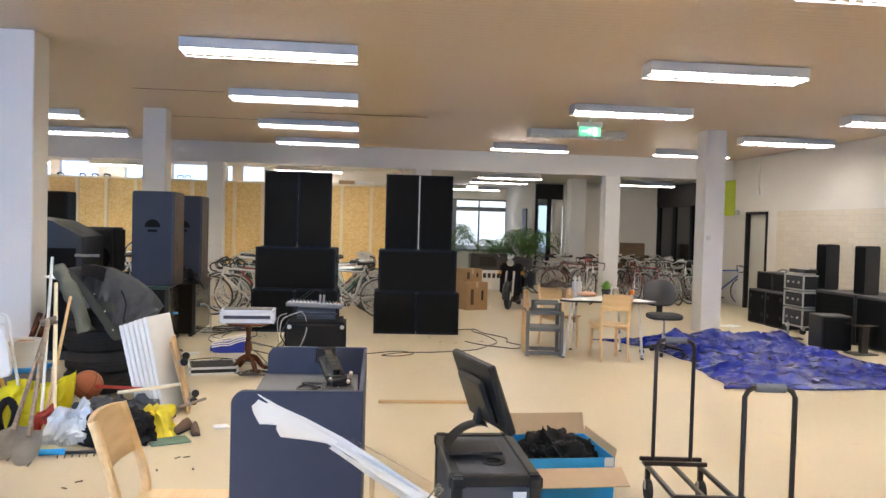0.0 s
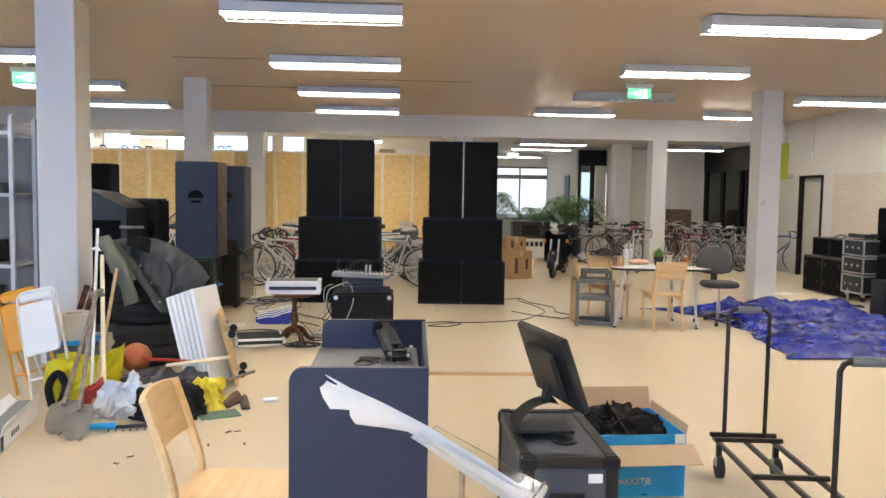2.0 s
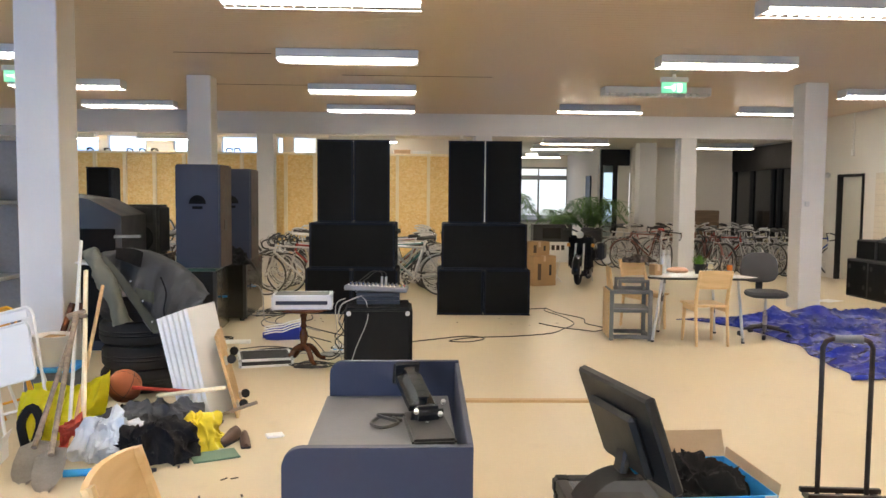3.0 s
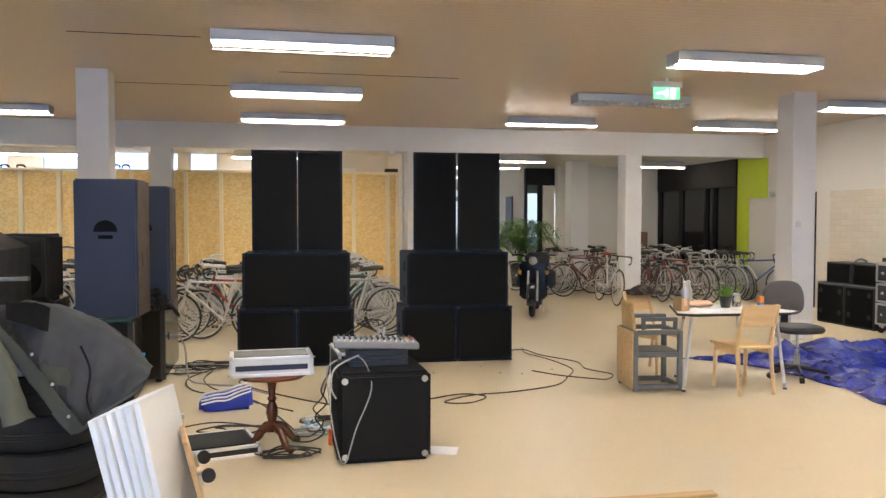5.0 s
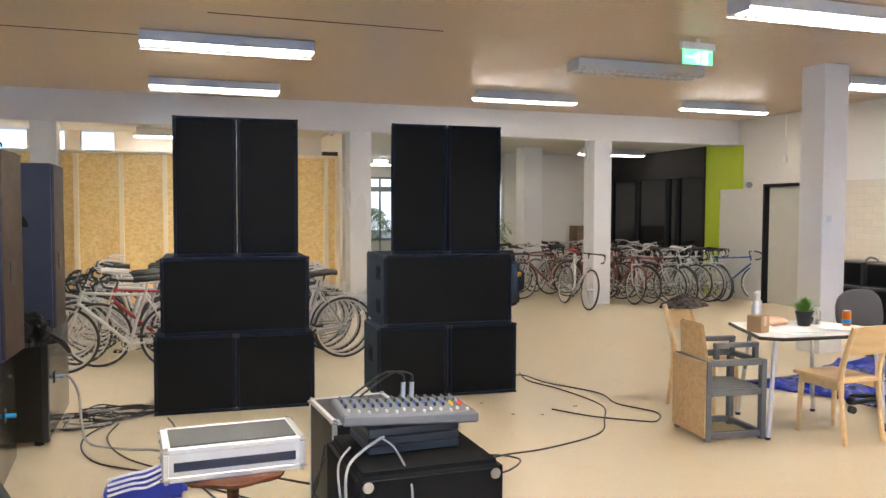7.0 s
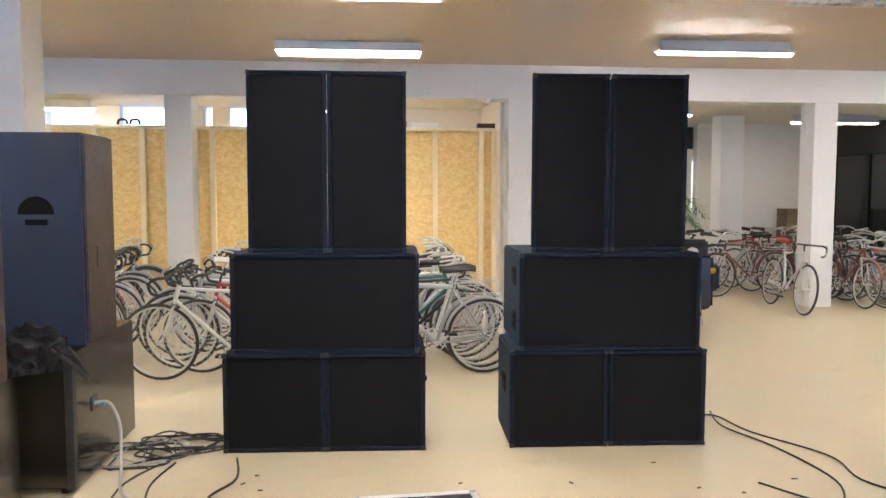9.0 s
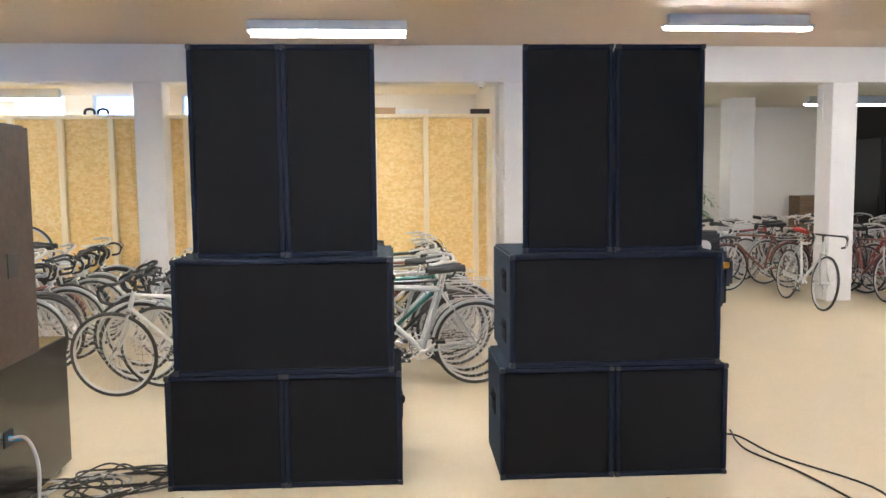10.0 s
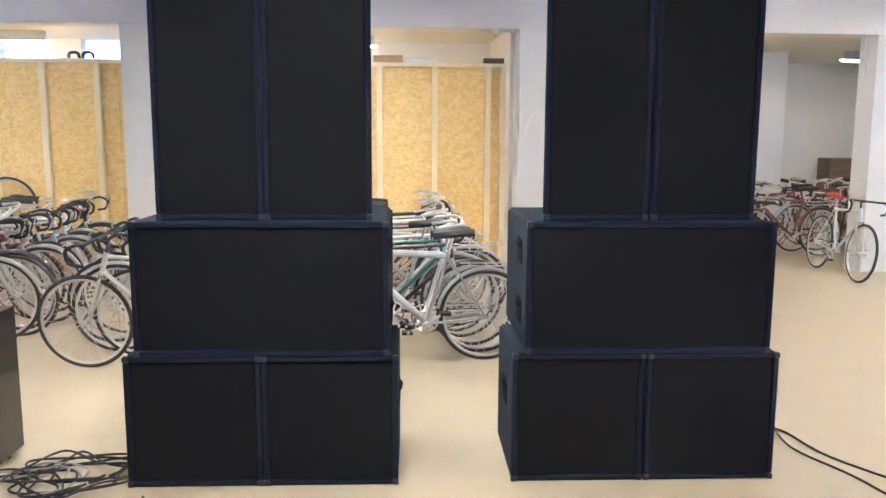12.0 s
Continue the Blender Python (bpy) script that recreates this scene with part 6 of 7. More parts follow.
for k, (x, z, w, h, label) in enumerate(((-3.75, 0.84, 0.5, 0.22, "black record player on the shelf rack"), (-4.2, 1.54, 0.42, 0.14, "black stereo unit on the shelf rack"), (-3.65, 1.54, 0.44, 0.1, "grey stereo unit on the shelf rack"), (-3.9, 0.29, 0.7, 0.3, "black equipment box on the low shelf"))):
    ob = thing("stereo_unit", pose(x, 8.64, z), label, "stereo")
    part("body", B(-w / 2, w / 2, 0, 0.4, 0, h, 0.006), M_BLACK if k != 2 else M_GREYPAD, ob)
    for q in range(3):
        part("knob", lathe(bmesh.new(), [(0, 0.015), (0.014, 0.015), (0.016, 0), (0, 0)], 12, pose(-w / 2 + 0.07 + 0.1 * q, 0, h / 2, 90)), M_STEEL, ob, "", True)

# ---- equipment along the side wall ----


M_GREYPORT = mat("dull dark port rim", (0.03, 0.03, 0.03), 0.8, var=0.2, spec=0.2)


def bass_bin(m, label):
    ob = thing("subwoofer", m, label, "loudspeaker", "equipment by the wall")
    part("body", B(0, 0.55, -0.3, 0.3, 0, 0.62, 0.012), M_BLACK, ob)
    part("front", B(-0.008, 0, -0.27, 0.27, 0.03, 0.59, 0.004), M_GRILLE, ob)
    for yy in (-0.2, 0.2):
        for zz in (0.18, 0.5):
            part("port", lathe(bmesh.new(), [(0, 0.004), (0.035, 0.004), (0.04, 0), (0, 0)], 16, pose(-0.009, yy, zz, 0, -90)), M_GREYPORT, ob, "", True)
    return ob


s1 = bass_bin(pose(7.82, 14.08, 0, 0, 0, 2), "black painted subwoofer with four ports beside the wall")
copy_thing(s1, pose(7.82, 13.46, 0, 0, 0, 2))
for yy in (14.08, 13.48):
    ob = thing("monitor_speaker", pose(7.95, yy, 0.62, 0, 0, 2), "small black loudspeaker on top of a subwoofer", "loudspeaker", "equipment by the wall")
    part("body", B(0, 0.4, -0.26, 0.26, 0, 0.32, 0.01), M_BLACK, ob)
    part("grille", B(-0.008, 0, -0.24, 0.24, 0.02, 0.3, 0.004), M_GRILLE, ob)
solid("tool_bag", tube(bmesh.new(), smooth_path([(0, 0, 0.02), (0.1, 0.02, 0.06), (0.2, 0, 0.03), (0.1, -0.1, 0.02)], 4), 0.016, 6), M_GREYPAD, "grey cable lying on the small loudspeaker", "cable", pose(8.1, 13.9, 0.935), True)
M_WORNALU = mat("worn dull aluminium", (0.5, 0.5, 0.5), 0.5, 0.6, var=0.3, scale=8)
ra = thing("amplifier_rack", pose(7.76, 12.78, 0, 0, 0, 2), "aluminium-edged flight case rack stacked with amplifiers", "rack")
for k, (z0, z1) in enumerate(((0.12, 0.42), (0.44, 0.7), (0.72, 0.98))):
    bx = part("rack_case", B(0.02, 0.495, -0.274, 0.274, z0 + 0.004, z1 - 0.004), M_BLACK, ra)
    for yy in (-0.28, 0.255):
        for xx in (0.0, 0.475):
            part("edge", B(xx, xx + 0.025, yy, yy + 0.025, z0 + 0.026, z1 - 0.026, 0.003), M_WORNALU, bx, "worn aluminium edge")
        for zz in (z0, z1 - 0.025):
            part("edge", B(0, 0.5, yy, yy + 0.025, zz, zz + 0.025, 0.003), M_WORNALU, bx, "worn aluminium edge")
    for zz in (z0, z1 - 0.025):
        part("edge", B(0, 0.02, -0.254, 0.254, zz, zz + 0.025, 0.003), M_WORNALU, bx, "worn aluminium edge")
    part("amplifier_front", B(0.006, 0.02, -0.23, 0.23, z0 + 0.05, z1 - 0.05, 0.003), M_RACK, bx)
    for q in range(3):
        part("knob", lathe(bmesh.new(), [(0, 0.02), (0.018, 0.018), (0.02, 0), (0, 0)], 12, pose(0.005, -0.15 + 0.15 * q, (z0 + z1) / 2, 0, -90)), M_STEEL, bx, "", True)
for yy in (-0.22, 0.22):
    for xx in (0.06, 0.44):
        part("caster", tube(bmesh.new(), [(xx, yy - 0.015, 0.05), (xx, yy + 0.015, 0.05)], 0.05, 14), M_RUBBER, ra, "", True)
        part("caster_bracket", B(xx - 0.025, xx + 0.025, yy - 0.02, yy + 0.02, 0.07, 0.12), M_STEEL, ra)
mx2 = thing("mixing_desk", pose(8.03, 12.78, 0.985, 0, 0, 0), "small black mixing desk lying on the rack", "mixing desk")
part("body", B(-0.22, 0.22, -0.24, 0.24, 0.02, 0.08, 0.008), M_BLACK, mx2)
for k in range(6):
    part("fader", B(-0.15, -0.13, -0.2 + 0.07 * k, -0.18 + 0.07 * k, 0.08, 0.095, 0.002), M_WHITE, mx2)
for k, (yy, ln) in enumerate(((11.93, 1.04), (10.84, 1.1))):
    ob = thing("bass_bin", pose(7.95, yy, 0), "wide black bass bin standing by the wall", "loudspeaker", "equipment by the wall")
    part("body", B(0, 0.85, -ln / 2, ln / 2, 0.03, 0.76, 0.012), M_BLACK, ob)
    part("front", B(-0.01, 0, -ln / 2 + 0.04, ln / 2 - 0.04, 0.06, 0.72, 0.004), M_GRILLE, ob)
    for q in (-1, 1):
        part("foot", B(0.05, 0.8, q * (ln / 2 - 0.1) - 0.03, q * (ln / 2 - 0.1) + 0.03, 0, 0.03), M_RUBBER, ob)
for yy in (12.38, 11.38):
    ob = thing("top_loudspeaker", pose(8.05, yy, 0.76, 0, 0, 4), "black loudspeaker standing on a wide bass bin", "loudspeaker", "equipment by the wall")
    part("body", B(0, 0.24, -0.04, 0.22, 0, 0.73, 0.014, seg=2), M_BLACK, ob, "", True)
    part("grille", B(-0.01, 0, -0.025, 0.205, 0.02, 0.71, 0.004), M_GRILLE, ob)
ob = thing("subwoofer", pose(7.1, 10.85, 0, 0, 0, -8), "low black subwoofer standing free on the floor", "loudspeaker", "equipment by the wall")
part("body", B(0, 0.42, 0, 0.45, 0.02, 0.5, 0.01), M_BLACK, ob)
part("grille", B(0.02, 0.4, -0.012, 0, 0.04, 0.48, 0.004), M_GRILLE, ob)
for xx in (0.05, 0.37):
    part("foot", B(xx - 0.03, xx + 0.03, 0.05, 0.4, 0, 0.02), M_RUBBER, ob)
ob = thing("stand", pose(7.56, 10.6, 0), "low black stand with a flat top", "stand")
part("base", B(-0.2, 0.14, -0.14, 0.14, 0, 0.02, 0.004), M_BLACK, ob)
part("post", B(-0.05, 0.05, -0.04, 0.04, 0.02, 0.4, 0.004), M_BLACK, ob)
part("plate", B(-0.2, 0.14, -0.12, 0.12, 0.4, 0.42, 0.004), M_BLACKGLOSS, ob)
ob = thing("floor_stand", pose(7.25, 12.0, 0, 0, 0, 20), "flat black speaker stand foot on the floor", "stand")
for a in (0, 90):
    part("foot_bar", B(-0.28, 0.28, -0.02, 0.02, 0.0 + a * 0.0003, 0.026 + a * 0.0003, m=pose(0, 0, 0, 0, 0, a)), M_BLACK, ob)
part("post", tube(bmesh.new(), [(0, 0, 0.05), (0, 0, 0.3)], 0.018, 10), M_STEEL, ob, "", True)
solid("paper_sheet", B(-0.2, 0.2, -0.14, 0.14, 0, 0.003), M_PAPER, "white sheet of paper lying on the floor", "paper", pose(7.1, 13.6, 0, 0, 0, 30))


# ---- clutter by the first column ----
def rod(name, a, b_, r, material, label, category, extra=None):
    ob = thing(name, pose(0, 0, 0), label, category)
    part("shaft", tube(bmesh.new(), [a, b_], r, 8), material, ob, "", True)
    return ob


ty = thing("car_tyre", pose(-1.78, 8.02, 0), "worn black car tyre lying in a stack", "tyre", "stacked tyres")
prof = [(0.2, 0.02), (0.24, 0.0), (0.29, 0.008), (0.315, 0.04), (0.318, 0.075), (0.31, 0.078), (0.31, 0.086), (0.318, 0.09), (0.318, 0.105), (0.31, 0.108), (0.31, 0.116), (0.318, 0.12), (0.315, 0.155), (0.29, 0.187), (0.24, 0.195), (0.2, 0.175), (0.21, 0.1), (0.2, 0.02)]
part("tread", lathe(bmesh.new(), prof, 48), M_RUBBER, ty, "", True)
copy_thing(ty, pose(-1.76, 8.0, 0.195, 0, 0, 40))
copy_thing(ty, pose(-1.79, 8.03, 0.39, 0, 0, 75))
copy_thing(ty, pose(-1.77, 8.01, 0.585, 0, 0, 110))
bx = thing("moving_box", pose(-1.84, 8.0, 0.78, 0, 0, 8), "white painted box standing on the tyre stack under a jacket", "box")
part("body", B(-0.2, 0.2, -0.16, 0.2, 0, 0.22, 0.006), M_WHITE, bx)
part("lid", B(-0.42, -0.12, -0.22, 0.18, 0.22, 0.232, 0.003, m=pose(0, 0, 0, 0, 8, 0)), M_PAPER, bx, "white sheet on top")

M_JACKET = mat("dark grey jacket fabric", (0.085, 0.09, 0.1), 0.65, var=0.2, scale=9, bump=0.2, bscale=140)
M_OLIVE = mat("olive jacket fabric", (0.11, 0.118, 0.095), 0.8, var=0.15, bump=0.3, bscale=140)
jk = thing("jacket", pose(0, 0, 0), "dark grey and olive winter jacket thrown over a box", "jacket")


def loft(lines, n, m_, fold, seed, thick=0.012):
    """A soft sheet through guide lines from its upper to its lower edge."""
    b = bmesh.new()
    lines = [smooth_path(l, 12) for l in lines]
    g = []
    for i in range(n + 1):
        across = [l[round(i / n * (len(l) - 1))] for l in lines]
        down = smooth_path(across, m_)
        g.append([])
        for p in down:
            u, v = i / n, len(g[-1]) / len(down)
            s = Vector((u * 6 + 1.4 * v + seed, v * 1.6, seed))
            q = Vector(p) * 9 + Vector((seed, 0, 0))
            f = fold * (0.7 * (1 - abs(noise.noise(s))) ** 3 + 0.3 * (1 - abs(noise.noise(s * 2.3))) ** 3 + 0.25 * (1 - abs(noise.noise(q))) ** 4 - 0.45)
            g[-1].append(b.verts.new(Vector(p) + Vector((0.2 * f, -f, 0.6 * f))))
    for c0, c1 in zip(g, g[1:]):
        for j in range(len(c0) - 1):
            b.faces.new((c0[j], c1[j], c1[j + 1], c0[j + 1]))
    bmesh.ops.solidify(b, geom=b.faces, thickness=thick)
    return b


back = [(-2.15, 8.2, 1.03), (-1.9, 8.2, 1.1), (-1.68, 8.2, 1.08), (-1.46, 8.16, 0.99), (-1.3, 8.1, 0.87), (-1.2, 8.0, 0.77)]
crown = [(-2.18, 7.95, 1.08), (-1.91, 7.92, 1.15), (-1.7, 7.92, 1.13), (-1.48, 7.9, 1.03), (-1.31, 7.88, 0.93), (-1.19, 7.85, 0.79)]
front = [(-2.0, 7.76, 1.08), (-1.82, 7.72, 0.99), (-1.66, 7.7, 0.89), (-1.5, 7.68, 0.79), (-1.35, 7.71, 0.8), (-1.19, 7.78, 0.76)]
hem_line = [(-1.88, 7.69, 0.97), (-1.75, 7.67, 0.78), (-1.63, 7.64, 0.63), (-1.52, 7.61, 0.53), (-1.4, 7.66, 0.61), (-1.22, 7.75, 0.71)]
part("body", loft([back, crown, front, hem_line], 60, 14, 0.05, 1), M_JACKET, jk, "", True)
part("placket", loft([[(-1.99, 7.70, 1.11), (-1.81, 7.64, 0.9), (-1.66, 7.6, 0.69), (-1.53, 7.57, 0.52)], [(-1.93, 7.69, 1.12), (-1.74, 7.63, 0.92), (-1.6, 7.6, 0.73), (-1.47, 7.57, 0.56)]], 24, 5, 0.02, 3), M_OLIVE, jk, "olive front edge turned out", True)
part("pocket", loft([[(-1.7, 7.655, 0.88), (-1.62, 7.65, 0.86), (-1.55, 7.65, 0.84)], [(-1.67, 7.63, 0.8), (-1.6, 7.625, 0.77), (-1.54, 7.625, 0.75)]], 12, 5, 0.012, 6), M_OLIVE, jk, "olive patch pocket", True)
part("seam", tube(bmesh.new(), smooth_path([(-1.5, 7.66, 0.96), (-1.45, 7.63, 0.84), (-1.46, 7.6, 0.7), (-1.44, 7.6, 0.62)], 6), 0.006, 6), M_BLACKCLOTH, jk, "", True)
for p in ((-1.72, 7.625, 0.93), (-1.62, 7.595, 0.78), (-1.54, 7.565, 0.62)):
    part("snap_button", lathe(bmesh.new(), [(0, 0.006), (0.008, 0.004), (0.009, 0), (0, 0)], 10, pose(*p, 70)), M_STEEL, jk, "small steel snap button", True)
part("inner_patch", loft([[(-1.9, 7.83, 1.175), (-1.75, 7.81, 1.17), (-1.68, 7.81, 1.14)], [(-1.86, 7.7, 1.1), (-1.74, 7.69, 1.06), (-1.66, 7.69, 1.03)]], 14, 6, 0.015, 4), M_BLACKCLOTH, jk, "black inner patch", True)
b = tube(bmesh.new(), smooth_path([(-2.08, 7.8, 1.13), (-1.98, 7.68, 1.04), (-1.87, 7.62, 0.86), (-1.785, 7.6, 0.6)], 7), [0.068 - 0.0002 * k + 0.004 * (k % 3 == 0) for k in range(22)], 18)
for v in b.verts:
    v.co += 0.03 * noise.noise_vector(v.co * 7) + 0.012 * noise.noise_vector(v.co * 19)
part("sleeve", b, M_OLIVE, jk, "olive sleeve hanging down", True)
part("hem", tube(bmesh.new(), [Vector(p) + Vector((0, -0.012, 0)) for p in smooth_path(hem_line[2:], 6)], 0.009, 6), M_JACKET, jk, "", True)

# white panels leaning against the tyres, and a plywood dolly
M_FOAM = mat("white foam board", (0.84, 0.86, 0.88), 0.6, var=0.04)
for k in range(6):
    solid("foam_board", B(-0.014, 0.014, -0.18, 0.2, 0, 0.82 - 0.012 * k, 0.003), M_FOAM, "white foam board leaning in a row against the tyres", "board", pose(-0.9 - 0.034 * k, 7.12 - 0.01 * k, 0.006, 0, -13 - 0.3 * k, -16), group="leaning boards")
dl = thing("plywood_dolly", pose(-0.8, 7.2, 0.005, 0, -14, 9), "plywood furniture dolly with casters leaning against white boards", "dolly")
part("board", B(-0.01, 0.012, -0.16, 0.26, 0.0, 0.62, 0.003), M_PLY, dl)
for yy in (-0.1, 0.2):
    for zz in (0.08, 0.42):
        br = part("caster_plate", B(0.012, 0.03, yy - 0.03, yy + 0.03, zz - 0.03, zz + 0.03, 0.003), M_STEEL, dl)
        part("caster", tube(bmesh.new(), [(0.06, yy - 0.012, zz), (0.06, yy + 0.012, zz)], 0.032, 14), M_RUBBER, br, "", True)

ball = thing("basketball", pose(-1.6, 7.12, 0.105) @ Matrix.Translation((0, 0, 0.12)) @ pose(0, 0, 0, 25, 40, 15) @ Matrix.Translation((0, 0, -0.12)), "orange basketball with black seams on a heap of clothes", "ball")
b = bmesh.new()
bmesh.ops.create_uvsphere(b, u_segments=28, v_segments=16, radius=0.12, matrix=Matrix.Translation((0, 0, 0.12)))
part("skin", b, mat("orange pebbled rubber", (0.4, 0.12, 0.05), 0.7, var=0.15, bump=0.5, bscale=300), ball, "", True)
for r in ((90, 0, 0), (0, 90, 20), (0, 0, 0)):
    part("seam", torus(bmesh.new(), 0.119, 0.0025, 32, 5, Matrix.Translation((0, 0, 0.12)) @ pose(0, 0, 0, *r)), M_BLACK, ball, "", True)


def heap(name, x, y, z, rx, ry, h, rot, material, label, category, seed):
    return solid(name, cloth(bmesh.new(), rx, ry, h, 24, 0.06, seed), material, label, category, pose(x, y, z, 0, 0, rot), True)


M_YELLOW = mat("neon yellow cloth", (0.85, 0.78, 0.03), 0.6, var=0.12, scale=8)
M_YELLOWBAG = mat("yellow plastic bag", (0.8, 0.65, 0.05), 0.35, var=0.15, scale=10)
M_REDCLOTH = mat("red cloth", (0.4, 0.04, 0.02), 0.8, var=0.2)
M_PALEBAG = mat("white blue plastic bag", (0.64, 0.69, 0.76), 0.35, var=0.12, scale=9)
heap("dark_clothing", -1.5, 7.0, 0, 0.38, 0.3, 0.12, 10, M_BLACKCLOTH, "heap of dark clothes under the ball", "clothes", 11)
heap("grey_clothing", -1.28, 6.82, 0, 0.34, 0.2, 0.24, 15, mat("grey blue cloth", (0.07, 0.075, 0.088), 0.85, var=0.25, bump=0.3), "heap of grey clothes on the floor", "clothes", 12)
heap("black_bag", -1.1, 6.22, 0, 0.25, 0.18, 0.25, 5, M_BLACKCLOTH, "slumped black bag on the floor", "bag", 13)
heap("yellow_bag", -0.86, 6.43, 0, 0.14, 0.12, 0.24, 40, M_YELLOWBAG, "crumpled yellow plastic bag on the floor", "bag", 14)
heap("plastic_bag", -1.42, 6.27, 0, 0.19, 0.17, 0.28, 30, M_PALEBAG, "white and pale blue plastic bag on the floor", "bag", 15)
yb = thing("yellow_shopper", pose(0, 0, 0), "large neon yellow shopping bag standing half open on the floor", "bag")
yt = [(-2.14, 6.74, 0.27), (-1.98, 6.68, 0.3), (-1.82, 6.7, 0.27), (-1.62, 6.76, 0.36)]
ym = [(-2.12, 6.62, 0.16), (-1.97, 6.5, 0.17), (-1.82, 6.52, 0.16), (-1.62, 6.62, 0.2)]
yl = [(-2.1, 6.6, 0.02), (-1.96, 6.5, 0.02), (-1.82, 6.5, 0.02), (-1.64, 6.6, 0.02)]
part("front_sheet", loft([yt, ym, yl], 40, 12, 0.05, 9, 0.006), M_YELLOW, yb, "", True)
part("back_sheet", loft([[(x, y + 0.16, z + 0.02) for x, y, z in yt], [(x, y + 0.24, z) for x, y, z in ym], [(x, y + 0.22, z) for x, y, z in yl]], 30, 8, 0.04, 12, 0.006), M_YELLOW, yb, "", True)
heap("red_bag", -1.6, 6.37, 0, 0.14, 0.13, 0.27, 0, M_REDCLOTH, "red and black cloth bag on the floor", "bag", 17)
solid("black_strap", tube(bmesh.new(), smooth_path([(-1.97, 6.4, 0.02), (-2.0, 6.42, 0.16), (-1.94, 6.44, 0.25), (-1.88, 6.42, 0.16), (-1.9, 6.36, 0.02)], 4), 0.028, 8), M_BLACKCLOTH, "black padded strap lying over yellow clothing", "strap", smooth=True)


def shoe(m):
    ob = thing("shoe", m, "worn brown leather shoe lying on the floor", "shoe", "pair of shoes")
    part("sole", B(-0.045, 0.045, -0.13, 0.13, 0, 0.02, 0.009), M_RUBBER, ob)
    b = bmesh.new()
    rows = []
    for u, w, h in ((-0.125, 0.03, 0.06), (-0.09, 0.04, 0.09), (-0.03, 0.042, 0.085), (0.03, 0.044, 0.06), (0.09, 0.04, 0.045), (0.125, 0.02, 0.03)):
        rows.append([b.verts.new((w * math.cos(a), u, 0.02 + h * math.sin(a))) for a in [math.pi * k / 8 for k in range(9)]])
    for r0, r1 in zip(rows, rows[1:]):
        for k in range(8):
            b.faces.new((r0[k], r0[k + 1], r1[k + 1], r1[k]))
    b.faces.new(rows[-1])
    part("upper", b, mat("brown leather", (0.1, 0.055, 0.035), 0.6, var=0.3), ob, "", True)
    return ob


sh = shoe(pose(-0.71, 6.5, 0, 0, 0, 160) @ Matrix.Scale(0.85, 4))
copy_thing(sh, pose(-0.6, 6.45, 0, 0, 0, 195) @ Matrix.Scale(0.85, 4))
solid("mat", B(-0.14, 0.14, -0.09, 0.09, 0, 0.012, 0.004), mat("green rubber mat", (0.12, 0.2, 0.14), 0.7, var=0.2), "flat green folder lying on the floor", "folder", pose(-0.74, 6.22, 0, 0, 0, 25))
solid("paper_scrap", B(-0.06, 0.06, -0.04, 0.04, 0, 0.02, 0.008), M_PAPER, "crumpled white paper on the bare floor", "paper", pose(-0.44, 6.62, 0, 0, 0, 20))
r3 = random.Random(3)
for k in range(16):
    solid("floor_crumb", B(-0.02 * r3.uniform(0.4, 1.4), 0.02, -0.006, 0.006, 0, 0.004, 0.001), M_BROWNSIDE, "small brown scrap of debris on the floor", "debris", pose(r3.uniform(-1.2, 0.2), r3.uniform(5.2, 6.2), 0, 0, 0, r3.uniform(0, 180)), group="floor debris")
for k in range(10):
    solid("floor_crumb", B(-0.02 * r3.uniform(0.3, 1.2), 0.015, -0.006, 0.006, 0, 0.004, 0.001), M_BROWNSIDE, "small brown scrap of debris on the floor", "debris", pose(r3.uniform(-0.9, 2.4), r3.uniform(10.9, 11.8), 0, 0, 0, r3.uniform(0, 180)), group="floor debris")

# shovels and sticks leaning together
M_OLDWOOD = grained("weathered wood handle", (0.3, 0.24, 0.18), (0.17, 0.13, 0.1), 0.7)
M_SHOVEL = mat("worn steel blade", (0.42, 0.38, 0.32), 0.5, 0.35, var=0.35, scale=10)


def shovel(foot, head, label):
    foot, head = Vector(foot), Vector(head)
    ob = thing("shovel", pose(0, 0, 0), label, "shovel", "shovels")
    d = (head - foot).normalized()
    part("handle", tube(bmesh.new(), [foot + d * 0.25, head], 0.017, 8), M_OLDWOOD, ob, "", True)
    side = d.cross(Vector((0, -1, 0.2))).normalized()
    part("grip", tube(bmesh.new(), [head - side * 0.06, head + side * 0.06], 0.016, 8), M_OLDWOOD, ob, "", True)
    nrm = side.cross(d)
    b = bmesh.new()
    rows = []
    for t, w in ((0, 0.02), (0.03, 0.06), (0.08, 0.085), (0.16, 0.095), (0.27, 0.09), (0.3, 0.02), (0.36, 0.018)):
        rows.append([b.verts.new(foot + d * t + side * w * (k / 3 - 1) - nrm * 0.03 * (1 - (k / 3 - 1) ** 2)) for k in range(7)])
    for r0, r1 in zip(rows, rows[1:]):
        for k in range(6):
            b.faces.new((r0[k], r0[k + 1], r1[k + 1], r1[k]))
    bmesh.ops.solidify(b, geom=b.faces, thickness=0.004)
    part("blade", b, M_SHOVEL, ob, "worn steel blade", True)


